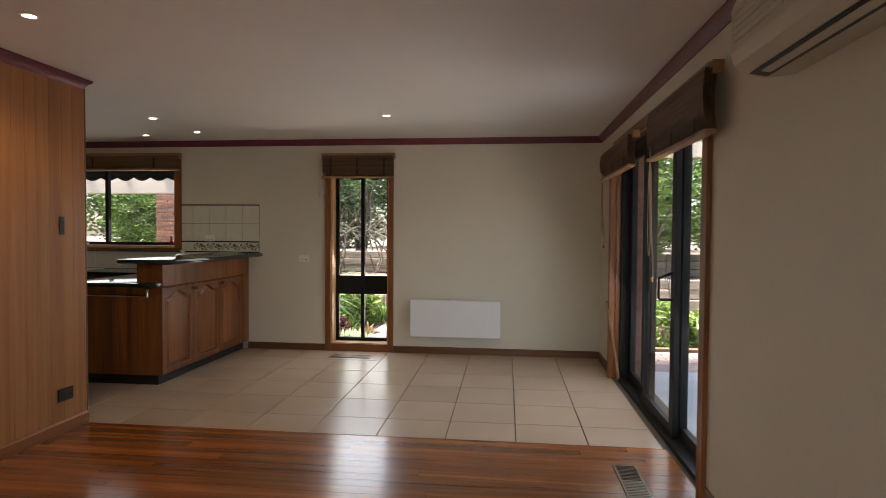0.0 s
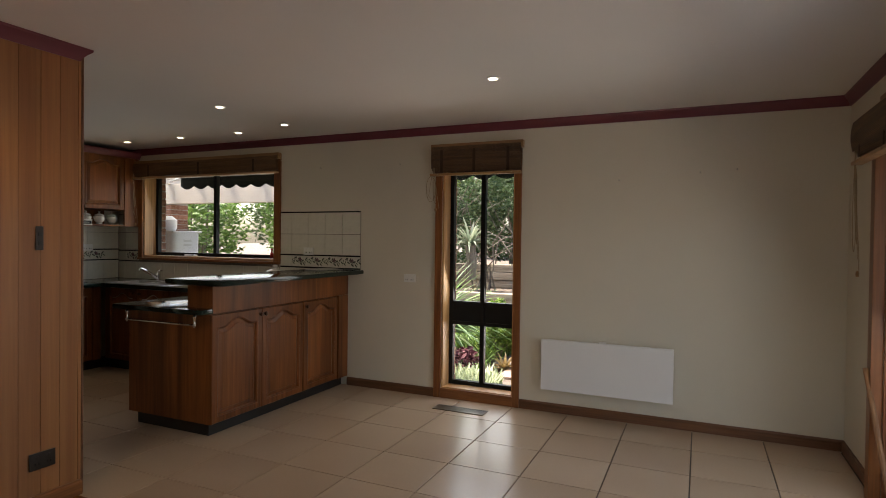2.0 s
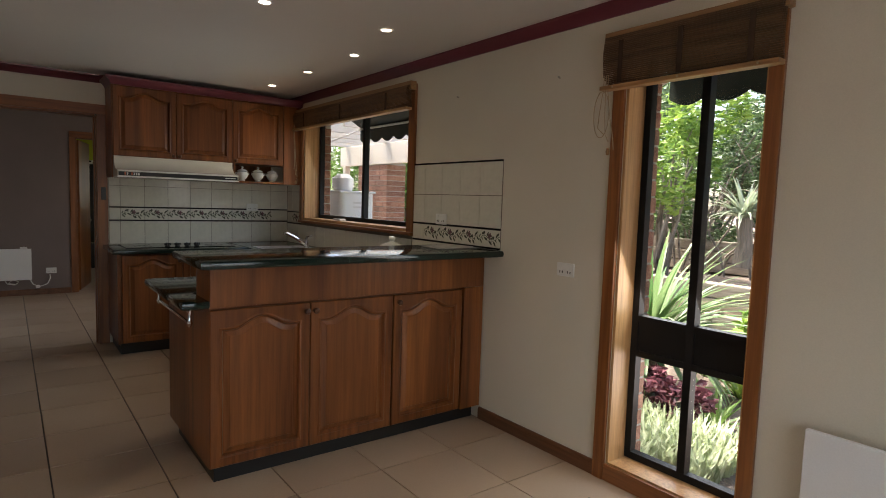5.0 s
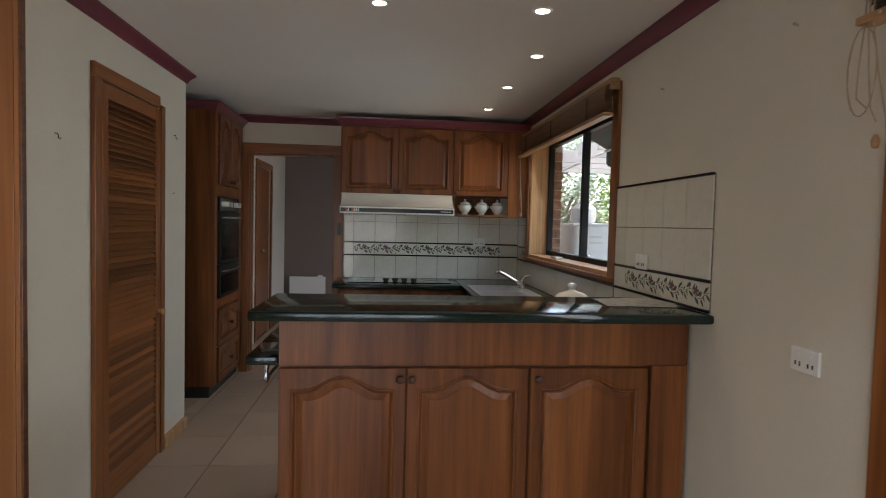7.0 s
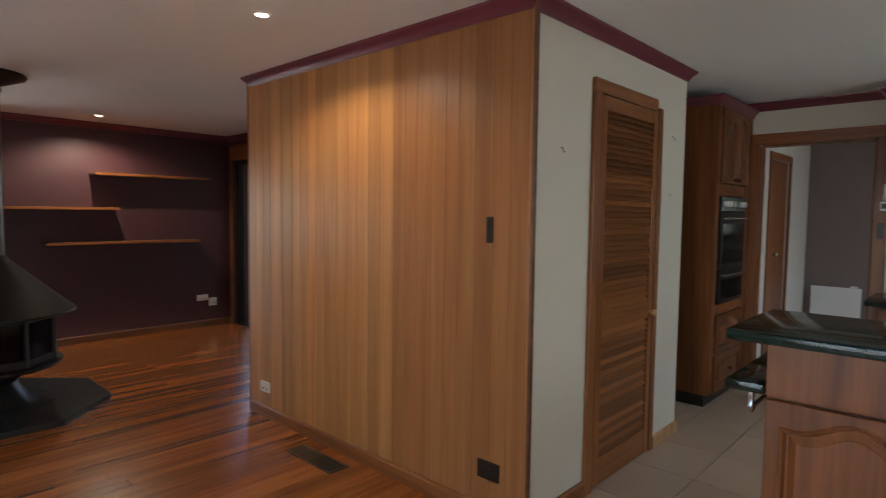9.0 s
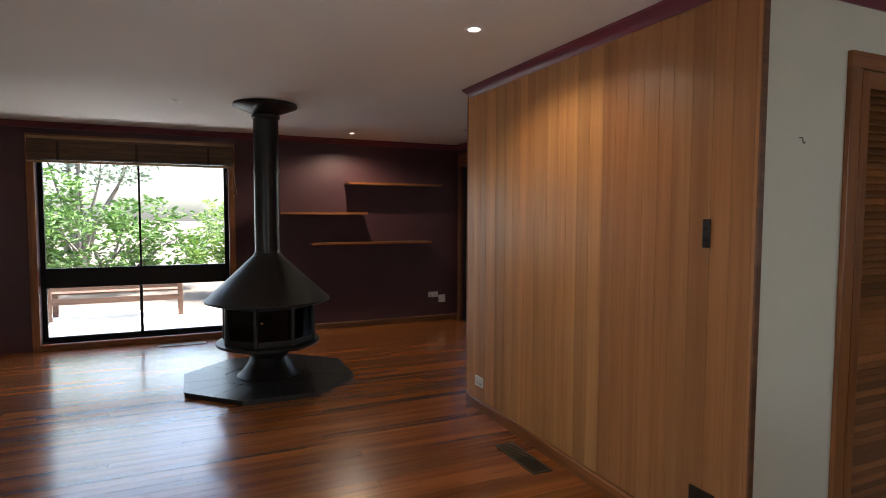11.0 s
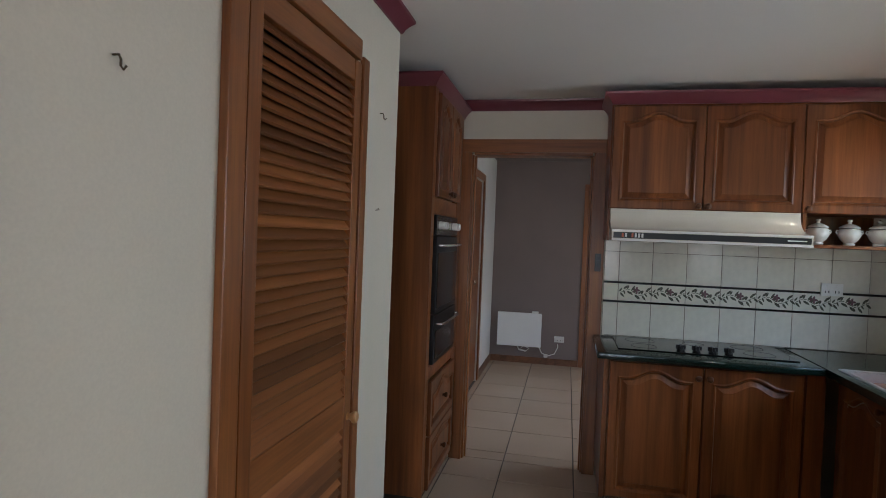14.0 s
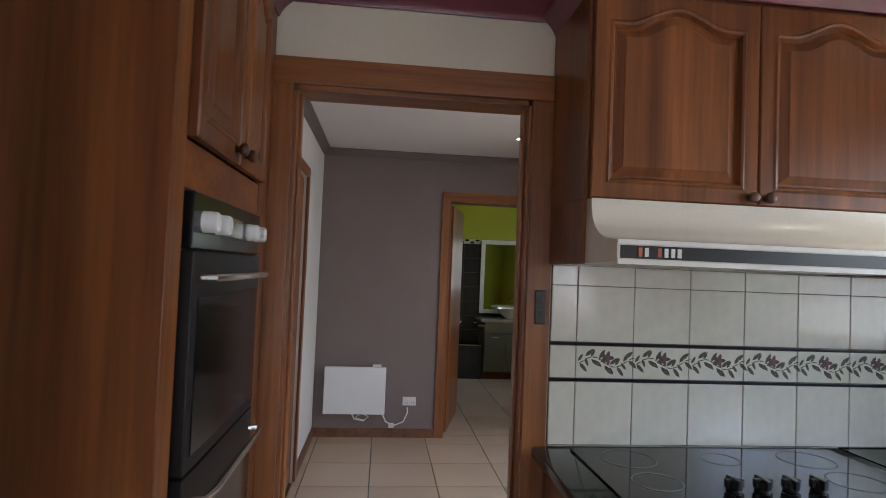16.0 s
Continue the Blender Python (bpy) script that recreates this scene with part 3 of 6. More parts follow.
part("body", lathe([(0.0, 0), (0.030, 0), (0.030, 0.010), (0.024, 0.016), (0.023, 0.058), (0.025, 0.066), (0.020, 0.082), (0, 0.086)], 20, (-4.83, 7.29, 0.906)), CHROME, tap, smooth=True)
part("spout", tube([(-4.83, 7.285, 0.94), (-4.83, 7.24, 0.965), (-4.83, 7.16, 1.012), (-4.83, 7.11, 1.038), (-4.83, 7.085, 1.046), (-4.83, 7.07, 1.040), (-4.83, 7.066, 1.028)], [0.017, 0.016, 0.0145, 0.014, 0.014, 0.013, 0.011], 14), CHROME, tap, smooth=True)
part("lever", tube([(-4.83, 7.29, 0.985), (-4.83, 7.30, 1.004), (-4.83, 7.325, 1.012), (-4.83, 7.352, 1.013)], [0.015, 0.012, 0.008, 0.006], 12), CHROME, tap, smooth=True)

# ---- cooktop ----
hob = thing("cooktop", -5.4, 6.25, 0.9, "black glass electric cooktop with four knobs", "cooktop")
part("glass_plate", boxes_bm((-5.61, -5.19, 5.83, 6.74, 0.9005, 0.907), bevel=0.002), paint("black_hob_glass", (0.004, 0.004, 0.005), 0.06, 0.05, 5, 0), hob)
ringm = paint("grey_hob_print", (0.10, 0.10, 0.10), 0.25, 0.05)
for x, y, r in ((-5.50, 5.98, 0.085), (-5.31, 5.98, 0.07), (-5.50, 6.57, 0.085), (-5.31, 6.58, 0.08), (-5.50, 6.28, 0.06)):
    part("burner_ring", lathe([(r - 0.004, 0), (r - 0.004, 0.0008), (r, 0.0008), (r, 0)], 36, (x, y, 0.907)), ringm, hob)
for y in (6.165, 6.247, 6.329, 6.411):
    k = part("knob", lathe([(0, 0), (0.021, 0), (0.021, 0.006), (0.017, 0.010), (0.016, 0.022), (0.013, 0.025), (0, 0.025)], 16, (-5.25, y, 0.907)), BLACK, hob, smooth=True)
    part("grip", boxes_bm((-5.278, -5.222, y - 0.007, y + 0.007, 0.915, 0.940), (-5.257, -5.243, y - 0.026, y + 0.026, 0.915, 0.938), bevel=0.003), BLACK, k)

# ---- wall cabinets and hood ----
up = thing("wall_cabinet", -5.5, 6.5, 1.69, "blackwood wall cabinets with arched doors and open shelf", "cabinet")
part("carcass", boxes_bm((-5.655, -5.325, 5.772, 7.435, 1.684, 2.33)), CAB, up)
part("end_panel", boxes_bm((-5.655, -5.325, 5.750, 5.7715, 1.684, 2.33), bevel=0.002), CABV, up)
part("lower_end_panel", boxes_bm((-5.655, -5.34, 5.750, 5.763, 1.50, 1.683)), CABV, up)
part("filler", boxes_bm((-5.324, -5.304, 7.248, 7.435, 1.50, 2.265), bevel=0.002), CABV, up)
for a, k in ((5.760, 0.468), (6.255, 0.024), (6.750, 0.026)):
    cab_door(up, "+x", -5.304, a, 1.684, 0.492, 0.580, (k, 0.022), 0.05)
part("shelf", boxes_bm((-5.655, -5.31, 6.775, 7.246, 1.50, 1.518), bevel=0.002), CABV, up)
part("shelf_back", boxes_bm((-5.655, -5.645, 6.775, 7.246, 1.519, 1.683)), CAB, up)
part("shelf_side", boxes_bm((-5.655, -5.31, 6.759, 6.774, 1.50, 1.683)), CAB, up)

hood = thing("range_hood", -5.4, 6.26, 1.5, "cream enamel slide range hood under the cabinets", "range hood")
prof_h = [(-5.65, 1.682), (-5.302, 1.682), (-5.300, 1.655), (-5.292, 1.628), (-5.272, 1.603), (-5.24, 1.582), (-5.20, 1.568), (-5.122, 1.560), (-5.122, 1.503), (-5.65, 1.503)]
part("canopy", prism(prof_h, "y", 5.764, 6.744), HOODW, hood, smooth=True)
part("control_strip", boxes_bm((-5.1215, -5.118, 5.772, 6.736, 1.514, 1.546)), BLACK, hood, "black control strip")
orange = paint("orange_switch", (0.5, 0.12, 0.05), 0.4)
for i, c in enumerate("owowww"):
    y = 5.815 + i * 0.017 + (0.016 if i > 1 else 0)
    part("button", boxes_bm((-5.1175, -5.1145, y, y + 0.010, 1.519, 1.541), bevel=0.001), orange if c == "o" else PLASTIC, hood)
part("name_bar", boxes_bm((-5.1178, -5.117, 6.625, 6.715, 1.527, 1.533)), PLASTIC, hood)
part("trim_bar", boxes_bm((-5.1215, -5.114, 5.764, 6.744, 1.500, 1.511)), PLASTIC, hood)
part("trim_bar", boxes_bm((-5.1215, -5.116, 5.764, 6.744, 1.549, 1.560)), PLASTIC, hood)

jar_profile = [(0, 0), (0.026, 0), (0.030, 0.006), (0.024, 0.014), (0.042, 0.030), (0.054, 0.052), (0.056, 0.070), (0.050, 0.086), (0.046, 0.090), (0.052, 0.094), (0.048, 0.102), (0.030, 0.113), (0.010, 0.120), (0.007, 0.126), (0.013, 0.133), (0.011, 0.141), (0, 0.144)]


def jar(x, y, z):
    t = thing("lidded_jar", x, y, z, "white glazed lidded jar on the open shelf", "jar", "jars on the shelf")
    part("body", lathe(jar_profile[:9], 22, (x, y, z)), CERAMIC, t, smooth=True)
    part("lid", lathe([(0, 0.0895)] + jar_profile[9:], 22, (x, y, z)), CERAMIC, t, smooth=True)
    for s in (-1, 1):
        part("handle", tube([(x, y + s * 0.050, z + 0.08), (x, y + s * 0.063, z + 0.082), (x, y + s * 0.066, z + 0.07), (x, y + s * 0.055, z + 0.06)], 0.004, 6), CERAMIC, t, smooth=True)
    return t


for y in (6.875, 7.03, 7.175):
    jar(-5.42, y, 1.5185)

# ---- oven tower ----
tw = thing("oven_tower", -5.22, 4.52, 0, "tall blackwood cabinet round a double oven", "cabinet")
part("side_panel", boxes_bm((-4.822, -4.80, 4.205, 4.833, 0.10, 2.325), bevel=0.002), CABV, tw, "wide-grained blackwood side panel")
part("carcass_back", boxes_bm((-5.655, -4.823, 4.205, 4.25, 0.10, 2.325)), CAB, tw)
part("stile", boxes_bm((-4.885, -4.823, 4.793, 4.828, 0.10, 2.30)), CAB, tw)
part("stile", boxes_bm((-5.655, -5.515, 4.793, 4.828, 0.10, 2.30)), CAB, tw)
part("rail", boxes_bm((-5.514, -4.886, 4.793, 4.825, 1.605, 1.695)), CABH, tw)
part("rail", boxes_bm((-5.514, -4.886, 4.793, 4.825, 0.70, 0.775)), CABH, tw)
part("rail", boxes_bm((-5.514, -4.886, 4.793, 4.825, 2.25, 2.30)), CABH, tw)
part("kickboard", boxes_bm((-5.655, -4.84, 4.25, 4.785, 0.0, 0.10)), KICK, tw, "black kickboard")
cab_door(tw, "+y", -4.888, 4.848, 1.70, 0.305, 0.55, (0.268, 0.03), 0.045, 0.05)
cab_door(tw, "+y", -5.200, 4.848, 1.70, 0.305, 0.55, (0.037, 0.03), 0.045, 0.05)
for z, h, r in ((0.105, 0.29, 0.02), (0.402, 0.295, 0.05)):
    cab_door(tw, "+y", -4.888, 4.848, z, 0.62, h, (0.31, h / 2), r, 0.05)
ov = thing("double_oven", -5.2, 4.55, 0.78, "black glass double oven with steel handles", "oven")
part("body", boxes_bm((-5.485, -4.908, 4.27, 4.803, 0.78, 1.60)), SOOT, ov)
part("control_panel", boxes_bm((-5.485, -4.908, 4.804, 4.841, 1.49, 1.60), bevel=0.002), paint("black_oven_enamel", (0.012, 0.012, 0.013), 0.15), ov)
for z0, z1 in ((1.06, 1.485), (0.785, 1.055)):
    d = part("door", boxes_bm((-5.485, -4.908, 4.804, 4.845, z0, z1), bevel=0.003), SOOT, ov)
    part("glass", boxes_bm((-5.46, -4.94, 4.8455, 4.848, z0 + 0.03, z1 - 0.09)), paint("black_oven_glass", (0.006, 0.006, 0.007), 0.08), d)
    part("handle", tube([(-5.45, 4.848, z1 - 0.05), (-5.45, 4.875, z1 - 0.05), (-5.40, 4.883, z1 - 0.05), (-5.0, 4.883, z1 - 0.05), (-4.95, 4.875, z1 - 0.05), (-4.95, 4.848, z1 - 0.05)], 0.008, 8), STEEL, d, smooth=True)
for x in (-4.97, -5.06, -5.34, -5.43):
    bm = lathe([(0, 0.03), (0.018, 0.03), (0.021, 0.026), (0.022, 0.0), (0, 0)], 16)
    bmesh.ops.transform(bm, matrix=pose(x, 4.841, 1.545, -90), verts=bm.verts)
    part("knob", bm, PLASTIC, ov, "white knob", True)
part("display", boxes_bm((-5.28, -5.12, 4.8415, 4.8435, 1.525, 1.57)), STEEL, ov)

# ---- doors, trims and openings ----
def trim_set(name, bms, label, category="trim"):
    t = thing(name, 0, 0, 0, label, category, "", "structure")
    for n, b, m in bms:
        part(n, boxes_bm(b, bevel=0.003), m, t)
    return t


# louvred pantry door
trim_set("trim_pantry", [("jamb", (-3.022, -2.952, 4.8205, 4.842, 0.0, 2.06), TRIM), ("jamb", (-3.796, -3.742, 4.8205, 4.836, 0.0, 2.085), TRIM), ("head", (-3.705, -2.952, 4.8205, 4.842, 2.0605, 2.128), TRIMX),
    ("lining", (-3.038, -3.020, 4.722, 4.820, 0.0, 2.06), TRIM), ("lining", (-3.765, -3.728, 4.722, 4.820, 0.0, 2.06), TRIM)], "stained pine trim of the pantry door")
lou = thing("door_pantry", -3.43, 4.81, 0, "stained pine louvred door with a timber knob", "door", "", "structure")
for x0, x1 in ((-3.094, -3.039), (-3.725, -3.670)):
    part("stile", boxes_bm((x0, x1, 4.800, 4.834, 0.012, 2.055), bevel=0.002), TRIM, lou)
for z0, z1 in ((0.012, 0.16), (0.84, 0.945), (1.985, 2.055)):
    part("rail", boxes_bm((-3.669, -3.095, 4.802, 4.832, z0, z1), bevel=0.002), TRIMX, lou)
bm = boxes_bm((-0.287, 0.287, -0.0042, 0.0042, -0.0195, 0.0195), bevel=0.001)
bmesh.ops.transform(bm, matrix=pose(0, 0, 0, 38), verts=bm.verts)
slats = []
for k, (shade, lit) in enumerate(((0.42, 0.48), (0.60, 0.66), (0.78, 0.84), (0.98, 1.06))):
    louv = wood("louvre_pine", (0.31 * shade, 0.112 * shade, 0.033 * shade), (0.35 * lit, 0.135 * lit, 0.041 * lit), 0, 0.4, 26, 0.9, 0.18, spec=0.35, streaks=0.4)
    slats.append(mesh_of("slat", bm.copy(), louv))
bm.free()
pick = random.Random(31)
for z0, n, dz in ((0.178, 22, 0.0306), (0.963, 34, 0.0306)):
    for i in range(n):
        piece("slat", slats[pick.choice((0, 1, 1, 2, 2, 3))], lou, -3.382, 4.817, z0 + i * dz)
part("knob", knob_bm("+y", -3.698, 4.835, 0.872, 1.25), PALETRIM, lou, "pale turned knob", True)
# flat black sheet: the pantry's shade between the slats, put in as colour
solo("pantry_back", boxes_bm((-3.80, -3.02, 4.70, 4.716, 0.0, 2.1)), KICK, "black sheet standing in for the pantry's shade behind the louvres", "panel", "structure")


HOOKM = paint("aged_brass", (0.10, 0.075, 0.04), 0.4, metal=0.8)


def cup_hook(x, z):
    t = solo("cup_hook", tube([(x, 4.821, z), (x, 4.832, z), (x, 4.836, z - 0.008), (x, 4.836, z - 0.018), (x, 4.841, z - 0.024), (x, 4.847, z - 0.018)], 0.0022, 6), HOOKM, "small metal cup hook screwed into the wall", "hook", "", "cup hooks", True)
    return t


cup_hook(-2.67, 1.757)
cup_hook(-3.965, 1.942)
solo("wall_nail", tube([(-3.95, 4.8205, 1.575), (-3.95, 4.834, 1.581)], [0.003, 0.005], 6), STEEL, "small nail stuck in the pantry wall", "nail", "", "nails in the wall")

# kitchen doorway to the hall
trim_set("trim_doorway", [("jamb", (-5.6595, -5.640, 4.807, 4.892, 0.0, 2.046), TRIM), ("jamb", (-5.6595, -5.640, 5.677, 5.757, 0.0, 2.046), TRIM), ("head", (-5.6595, -5.638, 4.807, 5.757, 2.0465, 2.132), TRIMY),
    ("lining", (-5.785, -5.660, 4.882, 4.904, 0.0, 2.03), TRIM), ("lining", (-5.785, -5.660, 5.668, 5.690, 0.0, 2.03), TRIM), ("head_lining", (-5.785, -5.660, 4.905, 5.667, 2.03, 2.05), TRIMY),
    ("stop", (-5.735, -5.70, 4.9045, 4.915, 0.0, 2.029), TRIM), ("stop", (-5.735, -5.70, 5.657, 5.6675, 0.0, 2.029), TRIM)], "stained pine trim round the kitchen doorway")
hinge = solo("hinge", boxes_bm((-5.778, -5.745, 4.9045, 4.9075, 1.72, 1.80), bevel=0.001), STEEL, "steel hinge leaf on the doorway lining", "hinge")
sw = thing("light_switch", -5.63, 5.67, 1.33, "dark brown two-gang switch on the door trim", "switch")
DARKP = paint("dark_brown_plastic", (0.02, 0.014, 0.011), 0.3)
part("plate", boxes_bm((-5.6398, -5.632, 5.705, 5.742, 1.30, 1.412), bevel=0.003), DARKP, sw)
for z in (1.33, 1.37):
    part("rocker", boxes_bm((-5.632, -5.627, 5.715, 5.732, z, z + 0.018), bevel=0.001), BLACK, sw)

# timber door in the hall and its trim
trim_set("trim_hall_door", [("jamb", (-6.985, -6.92, 4.6605, 4.678, 0.0, 2.06), TRIM), ("jamb", (-7.825, -7.757, 4.6605, 4.678, 0.0, 2.06), TRIM), ("head", (-7.825, -6.92, 4.6605, 4.678, 2.0605, 2.125), TRIMX)], "stained pine trim of the hallway door")
hd = thing("door_hall", -7.37, 4.62, 0, "flush stained timber door, closed, with a knob", "door", "", "structure")
part("leaf", boxes_bm((-7.752, -6.988, 4.605, 4.645, 0.008, 2.05), bevel=0.002), CABV, hd)
part("knob", knob_bm("+y", -7.27, 4.645, 1.05, 1.7), STEEL, hd, "dull metal door knob", True)

# bathroom doorway
trim_set("trim_bathroom", [("jamb", (-8.7995, -8.782, 5.705, 5.785, 0.0, 2.065), TRIM), ("jamb", (-8.7995, -8.782, 6.575, 6.655, 0.0, 2.065), TRIM), ("head", (-8.7995, -8.782, 5.705, 6.655, 2.0655, 2.145), TRIMY),
    ("lining", (-8.935, -8.8, 5.765, 5.784, 0.0, 2.055), TRIM), ("lining", (-8.935, -8.8, 6.576, 6.595, 0.0, 2.055), TRIM), ("head_lining", (-8.935, -8.8, 5.785, 6.575, 2.055, 2.075), TRIMY)], "stained pine trim of the bathroom doorway")
bd = thing("door_bathroom", -9., 5.83, 0, "flush stained timber bathroom door standing open", "door", "", "structure")
bm = boxes_bm((-0.74, 0, -0.036, 0, 0.008, 2.045), bevel=0.002)
bmesh.ops.transform(bm, matrix=pose(-8.942, 5.825, 0, 0, 0, -15), verts=bm.verts)
part("leaf", bm, CABV, bd)
bm = boxes_bm((-0.70, -0.60, 0.002, 0.03, 0.93, 0.95), (-0.715, -0.685, 0.0, 0.008, 0.90, 0.98), bevel=0.003)
bmesh.ops.transform(bm, matrix=pose(-8.942, 5.825, 0, 0, 0, -15), verts=bm.verts)
part("handle", bm, CHROME, bd, "chrome lever handle")

# ---- bathroom ----
DARKTILE = paint("charcoal_wall_tile", (0.035, 0.03, 0.032), 0.25, 0.12, 6)
pan = thing("wall_tiling", -11.94, 6.38, 0, "charcoal bathroom wall tiles with a mosaic border", "tiles", "", "structure")
part("backing", boxes_bm((-11.9495, -11.942, 5.21, 7.55, 0.0, 1.915)), GROUT, pan)
dt = mesh_of("tile", boxes_bm((0, 0.006, 0.002, 0.298, 0.002, 0.202)), DARKTILE)
for i in range(8):
    for j in range(9):
        piece("tile", dt, pan, -11.941, 5.16 + i * 0.3, j * 0.2045)
part("border", boxes_bm((-11.941, -11.932, 5.21, 7.55, 1.843, 1.912)), WALLTILE, pan)
mos = mesh_of("mosaic_chip", boxes_bm((0, 0.004, 0, 0.052, 0, 0.026)), LISTEL)
for i in range(30):
    piece("mosaic_chip", mos, pan, -11.9315, 5.23 + i * 0.076, 1.849 + 0.029 * (i % 2), 0)
tub = thing("bath_plinth", -11.7, 5.88, 0, "charcoal tiled bath surround with a chrome edge", "bath")
part("front", boxes_bm((-11.925, -11.485, 5.21, 6.595, 0.0, 0.445), bevel=0.003), DARKTILE, tub)
part("edge_strip", boxes_bm((-11.5, -11.482, 5.21, 6.595, 0.4455, 0.458), bevel=0.002), CHROME, tub, "chrome edge strip")
mir = thing("mirror", -11.9, 7.08, 0.9, "wall mirror in a white painted frame", "mirror")
MIRROR = paint("silvered_glass", (0.85, 0.86, 0.85), 0.02, 0.01, 3, 0, metal=1.0)
part("glass", boxes_bm((-11.931, -11.922, 6.665, 7.48, 0.915, 1.845)), MIRROR, mir)
for b in ((-11.931, -11.908, 6.605, 6.664, 0.857, 1.905), (-11.931, -11.908, 7.481, 7.54, 0.857, 1.905), (-11.931, -11.908, 6.665, 7.48, 1.846, 1.905), (-11.931, -11.908, 6.665, 7.48, 0.857, 0.914)):
    part("frame_bar", boxes_bm(b, bevel=0.004), WHITE, mir)
van = thing("vanity", -11.7, 7.03, 0, "olive vanity cabinet with a stone top", "vanity")
OLIVE = paint("olive_cabinet_paint", (0.14, 0.12, 0.07), 0.35, 0.06)
part("carcass", boxes_bm((-11.93, -11.46, 6.61, 7.54, 0.10, 0.77)), OLIVE, van)
part("kickboard", boxes_bm((-11.93, -11.5, 6.61, 7.54, 0.0, 0.10)), CAB, van)
part("top", boxes_bm((-11.93, -11.43, 6.55, 7.55, 0.771, 0.812), bevel=0.005), speckle("cream_stone", (0.36, 0.28, 0.22), (0.55, 0.48, 0.40), 0.2), van)
for y in (6.615, 6.905, 7.195):
    d = part("door", boxes_bm((-11.459, -11.44, y, y + 0.285, 0.11, 0.61), bevel=0.003), OLIVE, van)
    part("handle", tube([(-11.439, y + 0.09, 0.565), (-11.42, y + 0.10, 0.57), (-11.42, y + 0.18, 0.57), (-11.439, y + 0.19, 0.565)], 0.006, 6), CHROME, d, smooth=True)
part("drawer_rail", boxes_bm((-11.459, -11.441, 6.615, 7.54, 0.62, 0.765), bevel=0.003), OLIVE, van)
bas = solo("basin", lathe([(0, 0.0), (0.07, 0.0), (0.08, 0.01), (0.15, 0.06), (0.205, 0.135), (0.212, 0.14), (0.20, 0.138), (0.14, 0.08), (0.06, 0.025), (0, 0.02)], 30, (-11.66, 7.01, 0.8125)), CERAMIC, "white ceramic vessel basin on the vanity", "basin", smooth=True)
bt = solo("basin_tap", tube([(-11.84, 7.18, 0.8125), (-11.84, 7.18, 1.02), (-11.83, 7.17, 1.07), (-11.79, 7.14, 1.10), (-11.75, 7.1, 1.08), (-11.74, 7.09, 1.05)], 0.012, 10), CHROME, "tall curved chrome basin tap", "tap", smooth=True)
trl = solo("bath_towel_rail", tube([(-11.46, 6.609, 0.72), (-11.47, 6.52, 0.72), (-11.54, 6.51, 0.72), (-11.82, 6.51, 0.72), (-11.88, 6.52, 0.72), (-11.88, 6.609, 0.72)], 0.010, 8), CHROME, "chrome towel rail on the vanity side", "towel rail", smooth=True)

# ---- heaters ----
ph = thing("panel_heater", -0.06, 7.35, 0.2, "flat white panel heater on the cream wall", "heater")
part("panel", boxes_bm((-0.534, 0.452, 7.328, 7.356, 0.205, 0.608), bevel=0.004), WHITE, ph)
for x in (-0.35, 0.23):
    part("bracket", boxes_bm((x, x + 0.03, 7.3565, 7.44, 0.27, 0.53)), PLASTIC, ph)
part("switch", boxes_bm((-0.085, -0.035, 7.335, 7.350, 0.6085, 0.62), bevel=0.002), PLASTIC, ph)
hh = thing("hall_heater", -8.77, 5.015, 0.2, "small white panel heater on the taupe wall", "heater")
part("panel", boxes_bm((-8.755, -8.732, 4.752, 5.272, 0.205, 0.605), bevel=0.006), WHITE, hh)
part("control", boxes_bm((-8.77, -8.756, 5.155, 5.23, 0.57, 0.628), bevel=0.003), PLASTIC, hh)
part("bracket", boxes_bm((-8.8, -8.756, 4.855, 5.155, 0.29, 0.51)), PLASTIC, hh)
part("cord", tube([(-8.77, 4.985, 0.22), (-8.765, 5.015, 0.16), (-8.76, 5.095, 0.145), (-8.765, 5.135, 0.18), (-8.77, 5.075, 0.21), (-8.76, 5.025, 0.17), (-8.765, 5.095, 0.15)], 0.006, 6), PLASTIC, hh, smooth=True)
part("cord", tube([(-8.76, 5.245, 0.22), (-8.76, 5.285, 0.14), (-8.76, 5.355, 0.11), (-8.765, 5.435, 0.14), (-8.77, 5.47, 0.22), (-8.775, 5.465, 0.26)], 0.006, 6), PLASTIC, hh, smooth=True)
part("plug", boxes_bm((-8.77, -8.745, 5.31, 5.355, 0.09, 0.13), bevel=0.006), PLASTIC, hh)


def outlet(name, face, x, y, z, w=0.115, h=0.073, material=PLASTIC, label="white double power outlet on the wall", slots=2):
    """A wall plate whose back centre is at x, y, z."""
    t = thing(name, x, y, z, label, "outlet")
    def b(bx, mat, n, parent):
        return part(n, place(boxes_bm(bx, bevel=0.002), face, x, y, z), mat, parent)
    pl = b((-w / 2, w / 2, -0.010, -0.0005, -h / 2, h / 2), material, "plate", t)
    dark = SOOT
    for i in range(slots):
        cx = (i - (slots - 1) / 2) * w * 0.46
        b((cx - 0.011, cx - 0.007, -0.0115, -0.0101, -0.020, -0.006), dark, "slot", pl)
        b((cx + 0.007, cx + 0.011, -0.0115, -0.0101, -0.020, -0.006), dark, "slot", pl)
        b((cx - 0.006, cx + 0.006, -0.014, -0.0101, 0.012, 0.027), material, "rocker", pl)
    return t


